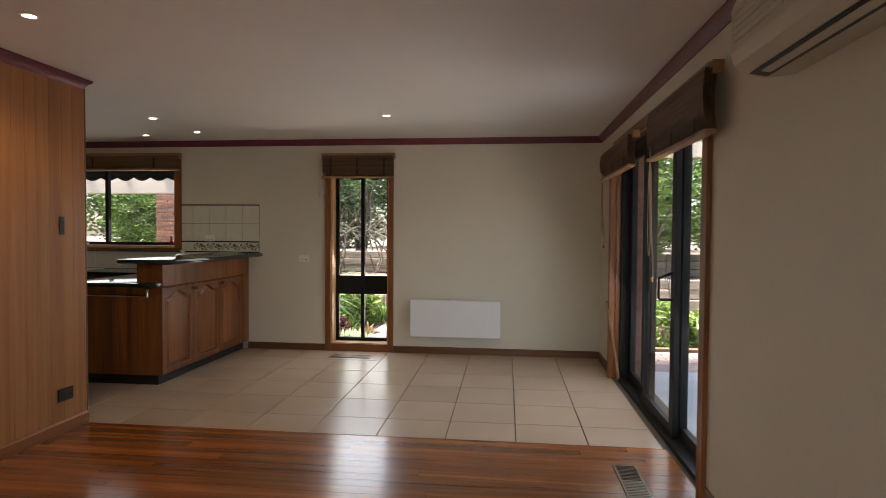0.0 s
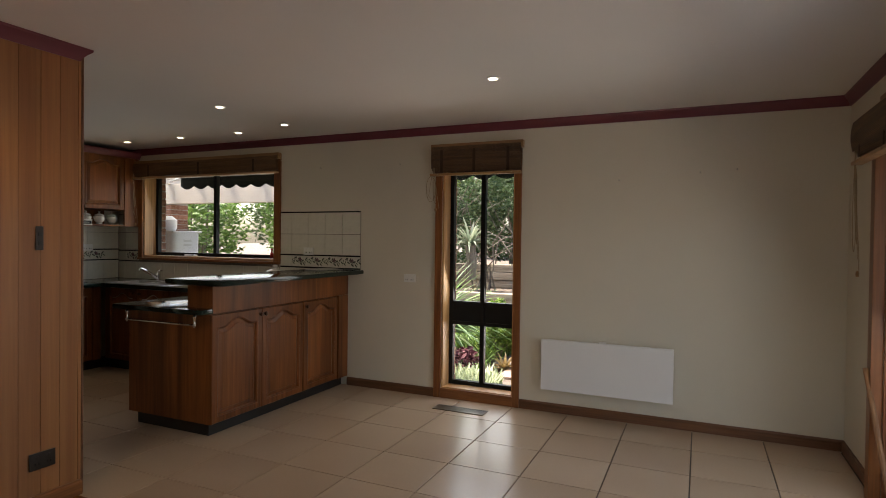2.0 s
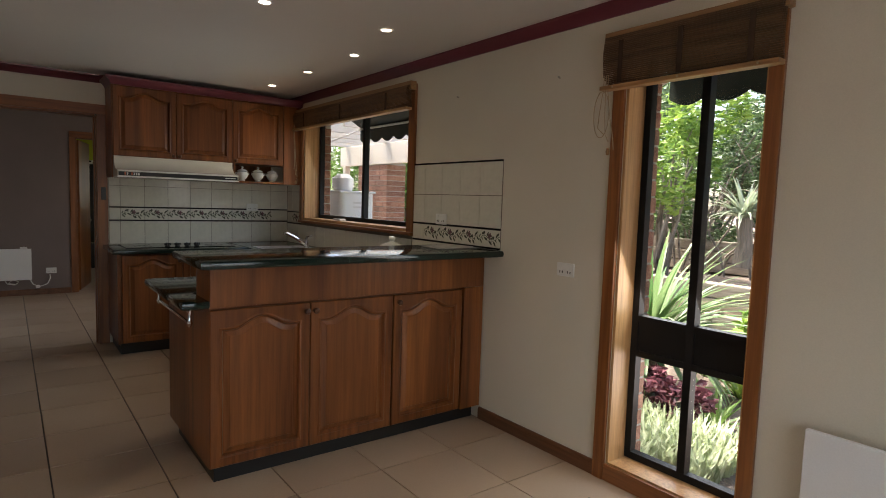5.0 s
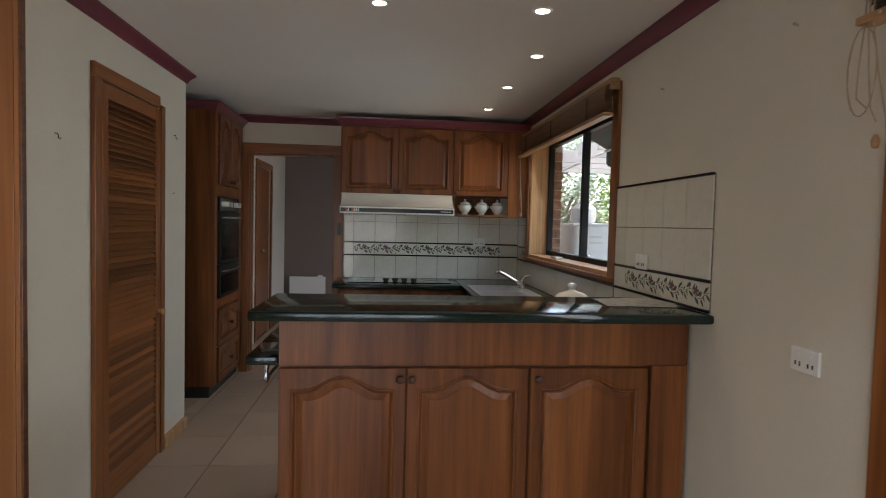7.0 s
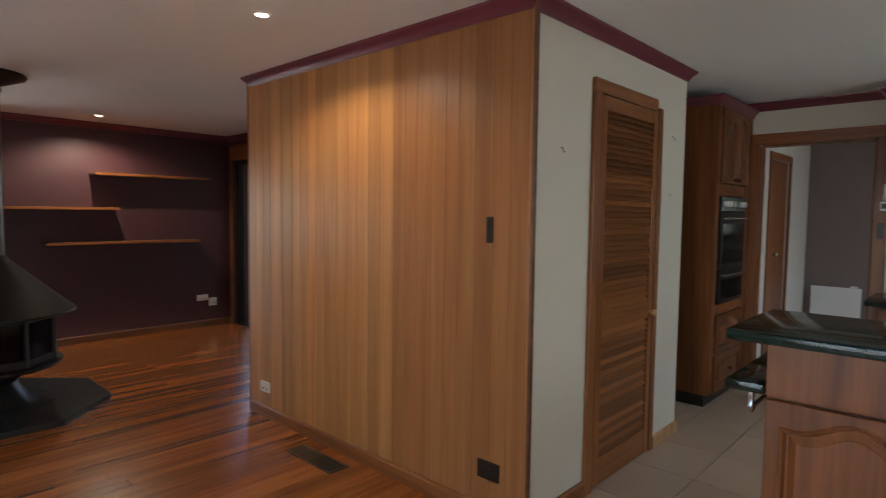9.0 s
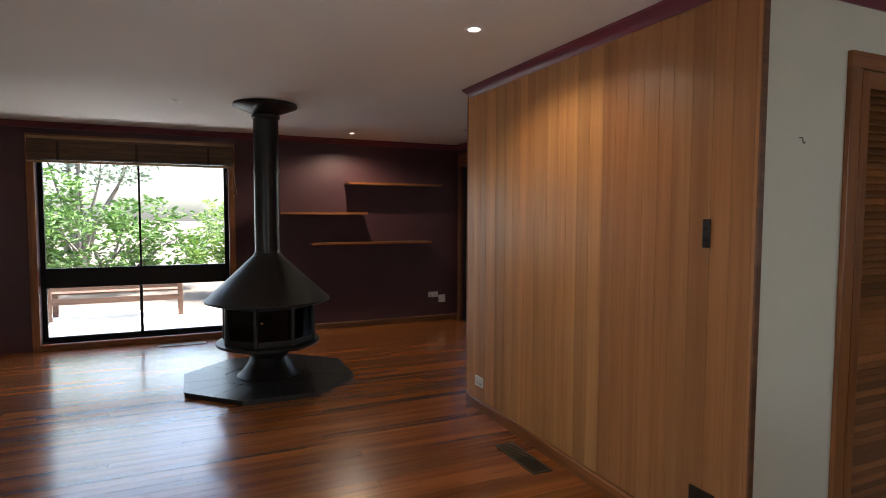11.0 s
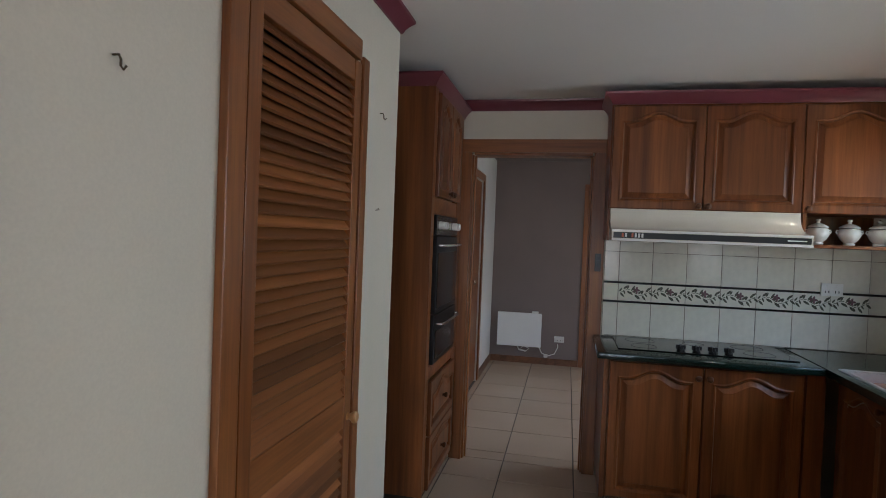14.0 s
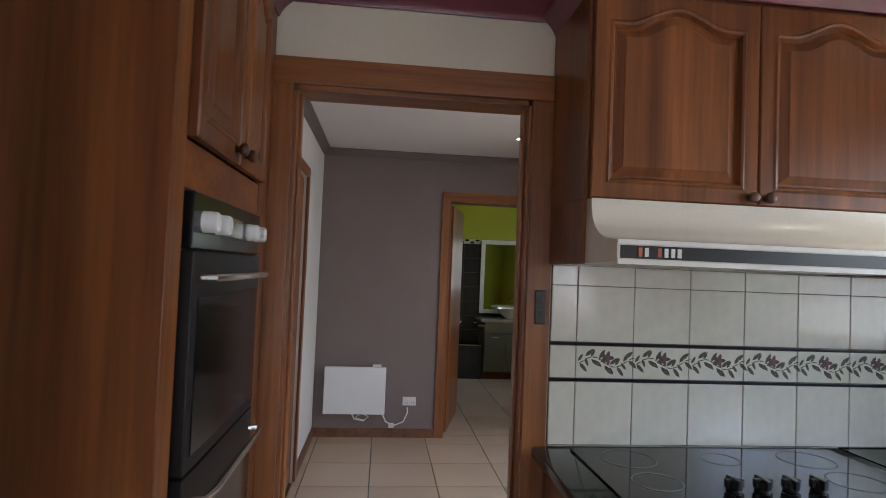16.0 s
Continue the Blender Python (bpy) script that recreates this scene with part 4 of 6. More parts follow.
outlet("power_outlet", "-y", -1.78, 7.44, 1.042, label="white double power outlet on the cream wall")
outlet("power_outlet", "-y", -2.895, 7.4265, 1.265, label="white double power outlet on the ivory tiles")
outlet("power_outlet", "+x", -5.648, 7.05, 1.26, label="white double power outlet above the benchtop")
outlet("power_outlet", "+x", -8.80, 5.482, 0.31, label="white double power outlet low on the taupe wall")
outlet("power_outlet", "+x", -2.414, 2.635, 0.215, label="white power outlet low on the lining boards")
outlet("power_outlet", "+y", -3.51, -0.8, 0.36, 0.14, label="white outlet plate low on the plum wall")
outlet("power_outlet", "+y", -3.64, -0.8, 0.30, 0.10, 0.10, label="white outlet plate low on the plum wall")
outlet("power_outlet", "+x", -2.414, 4.635, 0.252, 0.125, 0.085, DARKP, "dark brown double power outlet on the lining boards")
ws = thing("wall_switch", -2.41, 4.62, 1.37, "dark brown narrow switch plate on the lining boards", "switch")
part("plate", boxes_bm((-2.4135, -2.405, 4.602, 4.638, 1.315, 1.435), bevel=0.003), DARKP, ws)
for z in (1.34, 1.385):
    part("rocker", boxes_bm((-2.405, -2.400, 4.612, 4.628, z, z + 0.02), bevel=0.001), BLACK, ws)

# ---- floor vents ----
VENT = paint("bronze_vent_metal", (0.16, 0.13, 0.09), 0.35, 0.1, 9, 0.05, metal=0.7)


def floor_vent(x, y, w, d, label, open_part=0.5):
    """A register lying on the floor; its long side is the first size if larger."""
    t = thing("floor_vent", x, y, 0, label, "vent")
    rim = 0.012
    part("well", boxes_bm((x - w / 2 + rim, x + w / 2 - rim, y - d / 2 + rim, y + d / 2 - rim, 0.0006, 0.002)), KICK, t)
    for b in ((x - w / 2, x + w / 2, y - d / 2, y - d / 2 + rim), (x - w / 2, x + w / 2, y + d / 2 - rim, y + d / 2), (x - w / 2, x - w / 2 + rim, y - d / 2 + rim, y + d / 2 - rim), (x + w / 2 - rim, x + w / 2, y - d / 2 + rim, y + d / 2 - rim)):
        part("frame_bar", boxes_bm((*b, 0.0006, 0.007)), VENT, t)
    long_x = w > d
    n = int((w if long_x else d) / 0.02)
    for i in range(n):
        s = -0.5 + (i + 0.5) / n
        half = 0.007 if i < n * open_part else 0.003
        c = (s * (w - 2 * rim)) if long_x else (s * (d - 2 * rim))
        bx = (x + c - half, x + c + half, y - d / 2 + rim, y + d / 2 - rim, 0.002, 0.006) if long_x else (x - w / 2 + rim, x + w / 2 - rim, y + c - half, y + c + half, 0.002, 0.006)
        part("slat", boxes_bm(bx), VENT, t)


floor_vent(-1.157, 7.15, 0.44, 0.13, "bronze floor register set in the tiles")
floor_vent(-2.255, 3.48, 0.13, 0.44, "bronze floor register beside the lining boards")
floor_vent(1.20, 4.30, 0.13, 0.42, "bronze floor register near the sliding door")
floor_vent(-0.40, -0.56, 0.48, 0.11, "bronze floor register below the wide window")

# ---- downlights ----
def downlight(x, y, lit=True, power=1.1, spread=110, h=H, blend=1.0):
    t = thing("downlight", x, y, h, "small round lit ceiling downlight" if lit else "small round ceiling downlight, unlit", "light", "ceiling downlights")
    part("ring", lathe([(0.029, -0.0005), (0.045, -0.0005), (0.045, -0.004), (0.040, -0.007), (0.031, -0.006), (0.029, -0.0005)], 26, (x, y, h)), WHITE, t, smooth=True)
    part("lens", lathe([(0, -0.001), (0.028, -0.001), (0.028, -0.003), (0, -0.0035)], 22, (x, y, h)), LAMP if lit else STEEL, t)
    if lit and power:
        d = bpy.data.lights.new("downlight_beam", "SPOT")
        d.energy, d.spot_size, d.spot_blend, d.shadow_soft_size, d.color = power, radians(spread), blend, 0.03, (1.0, 0.80, 0.56)
        o = new("downlight_beam", d)
        o.location = (x, y, h - 0.012)


for x, y in ((-0.56, 6.16), (-2.74, 6.12), (-2.72, 6.84), (-3.39, 6.99), (-4.14, 6.98), (-4.91, 6.98)):
    downlight(x, y)
downlight(-1.80, 3.70, True, 6.5, 152, blend=0.45)
downlight(-2.24, -0.25, True, 12.0, 150, blend=0.5)
downlight(-0.40, 1.02, False)
downlight(-3.31, 0.57, False)
downlight(-8.0, 6.2, True, 1.0, h=HALL_H)

# ---- windows ----
def casement(t, x0, x1, z0, z1, y, mullions=(), transoms=(), w=0.036, d=0.045):
    """Black aluminium frame in a wall along x, with its glass; bands are (z0, z1) of solid black panel."""
    f = part("window_frame", boxes_bm((x0, x1, y, y + d, z0, z0 + w), (x0, x1, y, y + d, z1 - w, z1), (x0, x0 + w, y, y + d, z0 + w, z1 - w), (x1 - w, x1, y, y + d, z0 + w, z1 - w)), ALU, t)
    cols = [x0 + w] + [v for m in mullions for v in (m - w * 0.55, m + w * 0.55)] + [x1 - w]
    for m in mullions:
        part("mullion", boxes_bm((m - w * 0.55, m + w * 0.55, y - 0.006, y + d, z0 + w, z1 - w), bevel=0.002), ALU, f)
    rows = [z0 + w] + [v for tr in transoms for v in tr] + [z1 - w]
    for a, b in transoms:
        part("transom_panel", boxes_bm((x0 + w, x1 - w, y + 0.008, y + d - 0.004, a + 0.03, b - 0.03)), ALU, f)
        part("transom", boxes_bm((x0 + w, x1 - w, y - 0.004, y + d, a, a + 0.03)), ALU, f)
        part("transom", boxes_bm((x0 + w, x1 - w, y - 0.004, y + d, b - 0.03, b)), ALU, f)
    for i in range(0, len(cols), 2):
        for j in range(0, len(rows), 2):
            g = part("pane", boxes_bm((cols[i], cols[i + 1], y + 0.02, y + 0.025, rows[j], rows[j + 1])), GLASS, t)
            g.visible_shadow = False


def lining(t, x0, x1, z0, z1, ya, yb, th=0.014, m=PALETRIM):
    part("lining", boxes_bm((x0, x0 + th, ya, yb, z0, z1)), m, t)
    part("lining", boxes_bm((x1 - th, x1, ya, yb, z0, z1)), m, t)
    part("lining", boxes_bm((x0 + th, x1 - th, ya, yb, z1 - th, z1)), TRIMX, t)
    part("window_sill", boxes_bm((x0 + th, x1 - th, ya, yb, z0, z0 + th * 1.7)), PALETRIM if m is PALETRIM else TRIMX, t)


w1 = thing("window_1", -1.13, 7.44, 0.0, "tall narrow window in a stained pine frame", "window", "", "structure")
lining(w1, -1.46, -0.80, 0.07, 2.17, 7.4405, 7.60)
casement(w1, -1.446, -0.814, 0.095, 2.155, 7.575, (-1.13,), ((0.635, 0.845),))
for n, b, m in (("trim", (-1.525, -1.462, 7.418, 7.4395, 0.0, 2.172), TRIM), ("trim", (-0.80, -0.742, 7.418, 7.4395, 0.0, 2.172), TRIM), ("head_trim", (-1.525, -0.742, 7.418, 7.4395, 2.1725, 2.22), TRIMX), ("apron", (-1.461, -0.801, 7.422, 7.4395, 0.0, 0.085), TRIMX)):
    part(n, boxes_bm(b, bevel=0.003), m, w1)
w2 = thing("window_2", -4.28, 7.44, 1.12, "wide sliding kitchen window in a pine frame", "window", "", "structure")
lining(w2, -5.24, -3.33, 1.15, 2.17, 7.4405, 7.62)
casement(w2, -5.226, -3.344, 1.174, 2.155, 7.595, (-4.30,))
for n, b, m in (("trim", (-5.305, -5.241, 7.418, 7.4395, 1.15, 2.172), TRIM), ("trim", (-3.329, -3.250, 7.418, 7.4395, 1.15, 2.172), TRIM), ("head_trim", (-5.305, -3.250, 7.418, 7.4395, 2.1725, 2.235), TRIMX), ("sill_nosing", (-5.305, -3.250, 7.405, 7.4395, 1.125, 1.1495), TRIMX)):
    part(n, boxes_bm(b, bevel=0.003), m, w2)

# wide south window
w3 = thing("window_3", 0.0, -0.8, 0.1, "wide picture window with a low lower pane", "window", "", "structure")
f3 = part("window_frame", boxes_bm((-0.92, 0.95, -0.96, -0.91, 0.07, 0.115), (-0.92, 0.95, -0.96, -0.91, 2.05, 2.10), (-0.92, -0.875, -0.96, -0.91, 0.115, 2.05), (0.905, 0.95, -0.96, -0.91, 0.115, 2.05)), ALU, w3)
part("transom", boxes_bm((-0.875, 0.905, -0.955, -0.905, 0.645, 0.855), bevel=0.003), ALU, f3)
part("mullion", boxes_bm((0.0, 0.03, -0.95, -0.912, 0.116, 0.644)), ALU, f3)
part("mullion", boxes_bm((0.0, 0.02, -0.95, -0.925, 0.856, 2.049)), ALU, f3)
for x0, x1 in ((-0.874, -0.001), (0.031, 0.904)):
    for z0, z1 in ((0.116, 0.644), (0.856, 2.049)):
        part("pane", boxes_bm((x0, x1, -0.937, -0.932, z0, z1)), GLASS, w3).visible_shadow = False
for n, b, m in (("trim", (-0.99, -0.92, -0.7995, -0.775, 0.0, 2.20), TRIM), ("trim", (0.95, 1.02, -0.7995, -0.775, 0.0, 2.20), TRIM), ("head_trim", (-0.99, 1.02, -0.7995, -0.775, 2.2005, 2.26), TRIMX), ("window_sill", (-0.919, 0.949, -0.90, -0.755, 0.035, 0.07), TRIMX), ("apron", (-0.919, 0.949, -0.7995, -0.78, 0.0, 0.034), TRIMX)):
    part(n, boxes_bm(b, bevel=0.003), m, w3)

# sliding door, three black aluminium leaves
sd = thing("door_sliding", 1.6, 5.36, 0, "wide black aluminium sliding glass door, closed", "door", "", "structure")
part("door_frame", boxes_bm((1.56, 1.68, 4.19, 4.24, 0.0, 2.12), (1.56, 1.68, 6.53, 6.58, 0.0, 2.12), (1.56, 1.68, 4.24, 6.53, 2.07, 2.12), (1.55, 1.69, 4.24, 6.53, -0.012, 0.022)), ALU, sd)
for i, (y0, y1, x) in enumerate(((5.72, 6.53, 1.635), (4.94, 5.82, 1.585), (4.24, 5.03, 1.635))):
    leaf = part("leaf", boxes_bm((x, x + 0.035, y0, y0 + 0.085, 0.023, 2.07), (x, x + 0.045, y1 - 0.085, y1, 0.023, 2.07), (x, x + 0.035, y0 + 0.085, y1 - 0.085, 0.023, 0.10), (x, x + 0.035, y0 + 0.085, y1 - 0.085, 2.01, 2.07)), ALU, sd)
    g = part("pane", boxes_bm((x + 0.014, x + 0.02, y0 + 0.085, y1 - 0.085, 0.10, 2.01)), GLASS, leaf)
    g.visible_shadow = False
    if i == 1:
        part("handle", tube([(1.584, 4.985, 0.92), (1.505, 4.985, 0.92), (1.498, 4.985, 0.93), (1.498, 4.985, 1.06), (1.584, 4.985, 1.095)], 0.009, 8), ALU, leaf, "black pull handle", True)
    stick = mesh_of("safety_sticker", boxes_bm((0, 0.001, 0, 0.02, 0, 0.02)), PLASTIC)
    for k in range(4 if i < 2 else 0):
        piece("safety_sticker", stick, leaf, x + 0.011, y0 + 0.15 + k * 0.05, 1.02)
for n, b, m in (("trim", (1.494, 1.5195, 4.11, 4.188, 0.0, 2.13), TRIM), ("trim", (1.464, 1.5195, 6.582, 6.655, 0.0, 2.13), TRIM), ("head_trim", (1.494, 1.5195, 4.11, 6.655, 2.1305, 2.20), TRIMY), ("lining", (1.52, 1.56, 4.19, 4.204, 0.0, 2.10), TRIM), ("lining", (1.52, 1.56, 6.566, 6.58, 0.0, 2.10), TRIM), ("lining", (1.52, 1.56, 4.204, 6.566, 2.106, 2.12), TRIMY)):
    part(n, boxes_bm(b, bevel=0.002), m, sd)
pole = solo("timber_pole", tube([(1.535, 6.46, 0.03), (1.45, 6.62, 0.72)], 0.014, 8), wood("weathered_pole", (0.16, 0.075, 0.03), (0.26, 0.13, 0.055), 2, 0.6), "timber security pole leaning by the door", "pole")

# glazed door in the west wall of the living room
gd = thing("door_west", -3.92, 0.07, 0, "black framed glass door in the plum wall", "door", "", "structure")
part("door_frame", boxes_bm((-3.97, -3.9, -0.66, -0.61, 0.0, 2.08), (-3.97, -3.9, 0.95, 1.0, 0.0, 2.08), (-3.97, -3.9, -0.61, 0.95, 2.03, 2.08), (-3.97, -3.9, 0.02, 0.10, 0.02, 2.03), (-3.97, -3.9, -0.61, 0.95, 0.0, 0.02)), ALU, gd)
for y0, y1 in ((-0.609, 0.019), (0.101, 0.949)):
    part("pane", boxes_bm((-3.94, -3.935, y0, y1, 0.021, 2.029)), GLASS, gd).visible_shadow = False
part("head_trim", boxes_bm((-3.8695, -3.85, -0.73, 1.07, 2.085, 2.26), bevel=0.003), TRIMY, gd)
part("trim", boxes_bm((-3.8695, -3.85, -0.73, -0.661, 0.0, 2.084), bevel=0.003), SKIRT, gd)
part("trim", boxes_bm((-3.8695, -3.85, 1.001, 1.07, 0.0, 2.084), bevel=0.003), SKIRT, gd)

# ---- reed blinds, drawn up ----
REED = wood("brown_reed", (0.085, 0.040, 0.016), (0.20, 0.105, 0.045), 0, 0.55, 60, 2.0, 0.3, 0.3)
REEDY = wood("brown_reed_side", (0.085, 0.040, 0.016), (0.20, 0.105, 0.045), 1, 0.55, 60, 2.0, 0.3, 0.3)
BLINDW = wood("pale_blind_rail", (0.33, 0.18, 0.075), (0.45, 0.26, 0.115), 0, 0.4, 20, 0.9, 0.05)
CORD = paint("natural_cord", (0.40, 0.31, 0.20), 0.8, 0.1, 60)


def reed_blind(x, y, ztop, w, drop, face, label, folds=4, cord_side=-1, cord_len=0.35, rail=0.062):
    """A drawn-up reed blind; x, y is the middle of its back on the wall."""
    t = thing("reed_blind", x, y, ztop - drop, label, "blind", "reed blinds")
    reed = REED if face in ("-y", "+y") else REEDY
    def put(bm):
        return place(bm, face, x, y, 0)
    part("headrail", put(boxes_bm((-w / 2, w / 2, -0.052, -0.024, ztop - rail, ztop), (-w / 2, -w / 2 + 0.02, -0.024, 0, ztop - rail, ztop), (w / 2 - 0.02, w / 2, -0.024, 0, ztop - rail, ztop), bevel=0.003)), BLINDW, t)
    bm = bmesh.new()
    n = int(drop / 0.0085)
    for k in range(folds):
        back = -0.026 - k * 0.013
        low = ztop - drop + k * 0.014 + 0.016
        m = int((ztop - rail * 0.4 - low) / 0.0085)
        for i in range(m):
            z = low + i * 0.0085
            bow = 0.010 * math.sin(math.pi * min(1, i / max(1, m - 1)))
            boxes_bm((-w / 2 + 0.014, w / 2 - 0.014, back - 0.003 - bow, back + 0.001 - bow, z, z + 0.0068), bm=bm)
    part("reeds", put(bm), reed, t, "bundled brown reeds")
    for s in (-0.36, 0.0, 0.36):
        part("warp_tape", put(boxes_bm((s * w - 0.012, s * w + 0.012, -0.083, -0.081, ztop - drop + 0.02, ztop - rail * 0.9))), KICKREED, t)
    part("bottom_batten", put(boxes_bm((-w / 2 + 0.008, w / 2 - 0.008, -0.086, -0.03, ztop - drop - 0.006, ztop - drop + 0.014), bevel=0.004)), BLINDW, t)
    for s in (-0.4, 0, 0.4):
        part("eyelet", put(lathe([(0, -0.006), (0.005, -0.003), (0.005, 0.003), (0, 0.006)], 8, (s * w, -0.088, ztop - drop + 0.004))), CORD, t)
    cx = cord_side * (w / 2 - 0.03)
    for k in range(3):
        c0 = cx + (k - 1) * 0.012
        L = cord_len * (0.75 + 0.14 * k)
        part("cord", put(tube([(c0, -0.06, ztop - 0.03), (c0 + 0.004, -0.07, ztop - drop), (c0 + 0.02 * (k - 1), -0.06, ztop - drop - L * 0.5), (c0 + 0.035 * (k - 1), -0.05, ztop - drop - L * 0.85), (c0 + 0.02 * (k - 1) + 0.02, -0.05, ztop - drop - L)], 0.0022, 5)), CORD, t)
    ring = [(cx - 0.02 + 0.045 * math.cos(a), -0.062, ztop - drop - cord_len * 0.42 + cord_len * 0.40 * math.sin(a)) for a in [radians(90 + 20 * q) for q in range(19)]]
    part("cord_loop", put(tube(ring, 0.0022, 5)), CORD, t)
    part("acorn", put(lathe([(0, 0), (0.008, 0.003), (0.010, 0.02), (0.005, 0.035), (0, 0.037)], 10, (cx + 0.02, -0.05, ztop - drop - cord_len - 0.035))), BLINDW, t, smooth=True)


KICKREED = paint("dark_warp_thread", (0.05, 0.025, 0.012), 0.8, 0.2)
reed_blind(-1.135, 7.418, 2.222, 0.83, 0.27, "-y", "drawn-up brown reed blind over the narrow window", 4, -1, 0.28)
reed_blind(-4.285, 7.418, 2.245, 2.10, 0.20, "-y", "drawn-up brown reed blind over the kitchen window", 4, -1, 0.5)
reed_blind(1.494, 6.22, 2.13, 1.30, 0.27, "-x", "drawn-up brown reed blind at the far door leaf", 5, -1, 0.62)
reed_blind(1.494, 4.45, 2.15, 1.10, 0.33, "-x", "drawn-up brown reed blind at the near door leaf", 5, -1, 0.75)
reed_blind(0.01, -0.775, 2.235, 1.99, 0.265, "+y", "drawn-up brown reed blind over the picture window", 4, 1, 0.3)

# ---- fireplace ----
FX, FY = -1.10, 1.165
hearth = thing("hearth", FX, FY, 0, "octagonal black slate hearth on the timber floor", "hearth")
oct_ = [(FX + 0.75 * math.cos(radians(22.5 + 45 * i)), FY + 0.75 * math.sin(radians(22.5 + 45 * i))) for i in range(8)]
SLATE = paint("black_slate", (0.022, 0.024, 0.026), 0.3, 0.35, 5, 0.4, 40)
part("base", prism([(FX + (x - FX) * 0.985, FY + (y - FY) * 0.985) for x, y in oct_], "z", 0.0008, 0.030), KICK, hearth)
for i in range(8):
    a, b = oct_[i], oct_[(i + 1) % 8]
    def near(p, f):
        return (FX + (p[0] - FX) * f, FY + (p[1] - FY) * f)
    for f0, f1 in ((0.05, 0.50), (0.506, 0.995)):
        m0 = ((a[0] + b[0]) / 2, (a[1] + b[1]) / 2)
        for p, q in ((a, m0), (m0, b)):
            sl = [near(p, f0), near(p, f1), near(q, f1), near(q, f0)]
            cx, cy = sum(s[0] for s in sl) / 4, sum(s[1] for s in sl) / 4
            sl = [(cx + (s[0] - cx) * 0.985, cy + (s[1] - cy) * 0.985) for s in sl]
            part("slate_tile", prism(sl, "z", 0.0305, 0.040), SLATE, hearth)
st = thing("wood_stove", FX, FY, 0.04, "black conical freestanding wood stove with a flue", "stove")
C = (FX, FY, 0.0)
part("pedestal", lathe([(0, 0.0405), (0.27, 0.0405), (0.27, 0.05), (0.235, 0.075), (0.17, 0.17), (0.155, 0.21), (0.19, 0.25), (0.30, 0.30), (0, 0.30)], 32, C), SOOT, st, smooth=True)
part("ash_rim", lathe([(0, 0.3005), (0.40, 0.31), (0.435, 0.325), (0.435, 0.345), (0.41, 0.352), (0, 0.352)], 32, C), SOOT, st, smooth=True)
part("firebox", lathe([(0, 0.3525), (0.30, 0.3525), (0.30, 0.68), (0, 0.68)], 8, C), SOOT, st)
for i in range(8):
    ang = radians(22.5 + 45 * i)
    x, y = FX + 0.385 * math.cos(ang), FY + 0.385 * math.sin(ang)
    part("post", tube([(x, y, 0.352), (x, y, 0.69)], 0.017, 6), SOOT, st)
    ang2 = ang + radians(22.5)
    bm = boxes_bm((-0.004, 0.004, -0.118, 0.118, 0.40, 0.655))
    bmesh.ops.transform(bm, matrix=pose(FX + 0.35 * math.cos(ang2), FY + 0.35 * math.sin(ang2), 0, 0, 0, math.degrees(ang2)), verts=bm.verts)
    pane = part("pane", bm, SMOKE, st, "smoked glass pane")
    for z0, z1 in ((0.353, 0.40), (0.655, 0.688)):
        bm = boxes_bm((-0.008, 0.010, -0.132, 0.132, z0, z1))
        bmesh.ops.transform(bm, matrix=pose(FX + 0.35 * math.cos(ang2), FY + 0.35 * math.sin(ang2), 0, 0, 0, math.degrees(ang2)), verts=bm.verts)
        part("window_rail", bm, SOOT, st)
ka = radians(75)
part("door_knob", lathe([(0, -0.012), (0.012, -0.008), (0.014, 0), (0.012, 0.008), (0, 0.012)], 12, (FX + 0.385 * math.cos(ka), FY + 0.385 * math.sin(ka), 0.56)), paint("brass", (0.6, 0.4, 0.12), 0.25, metal=1.0), st, "brass door knob", True)
part("hood", lathe([(0.0, 0.69), (0.50, 0.69), (0.525, 0.70), (0.525, 0.715), (0.50, 0.735), (0.385, 0.84), (0.12, 1.09), (0.112, 1.115), (0, 1.115)], 40, C), SOOT, st, "conical black steel hood", True)
part("flue", lathe([(0, 1.116), (0.105, 1.116), (0.105, 1.80), (0.110, 1.80), (0.110, 1.83), (0.105, 1.83), (0.105, 2.255), (0.118, 2.26), (0.118, 2.285), (0.105, 2.29), (0, 2.29)], 32, C), BLACK, st, "glossy black flue pipe", True)
part("ceiling_collar", lathe([(0.10, 2.291), (0.13, 2.305), (0.19, 2.328), (0.262, 2.356), (0.268, 2.366), (0.262, 2.3825), (0, 2.3825)], 36, C), SOOT, st, smooth=True)

# ---- shelves on the plum wall ----
SHELFW = wood("red_gum_shelf", (0.16, 0.055, 0.02), (0.30, 0.11, 0.04), 0, 0.35, 22, 0.8, 0.1)
for x0, x1, z in ((-3.54, -2.29, 1.815), (-2.53, -1.22, 1.443), (-3.40, -1.84, 1.075)):
    sh = thing("wall_shelf", (x0 + x1) / 2, -0.7, z, "floating red timber shelf on the plum wall", "shelf", "wall shelves")
    part("board", boxes_bm((x0, x1, -0.798, -0.59, z, z + 0.022), bevel=0.002), SHELFW, sh)
    part("nosing", boxes_bm((x0, x1, -0.589, -0.581, z - 0.003, z + 0.024), bevel=0.002), TRIMX, sh, "pale nosing strip")

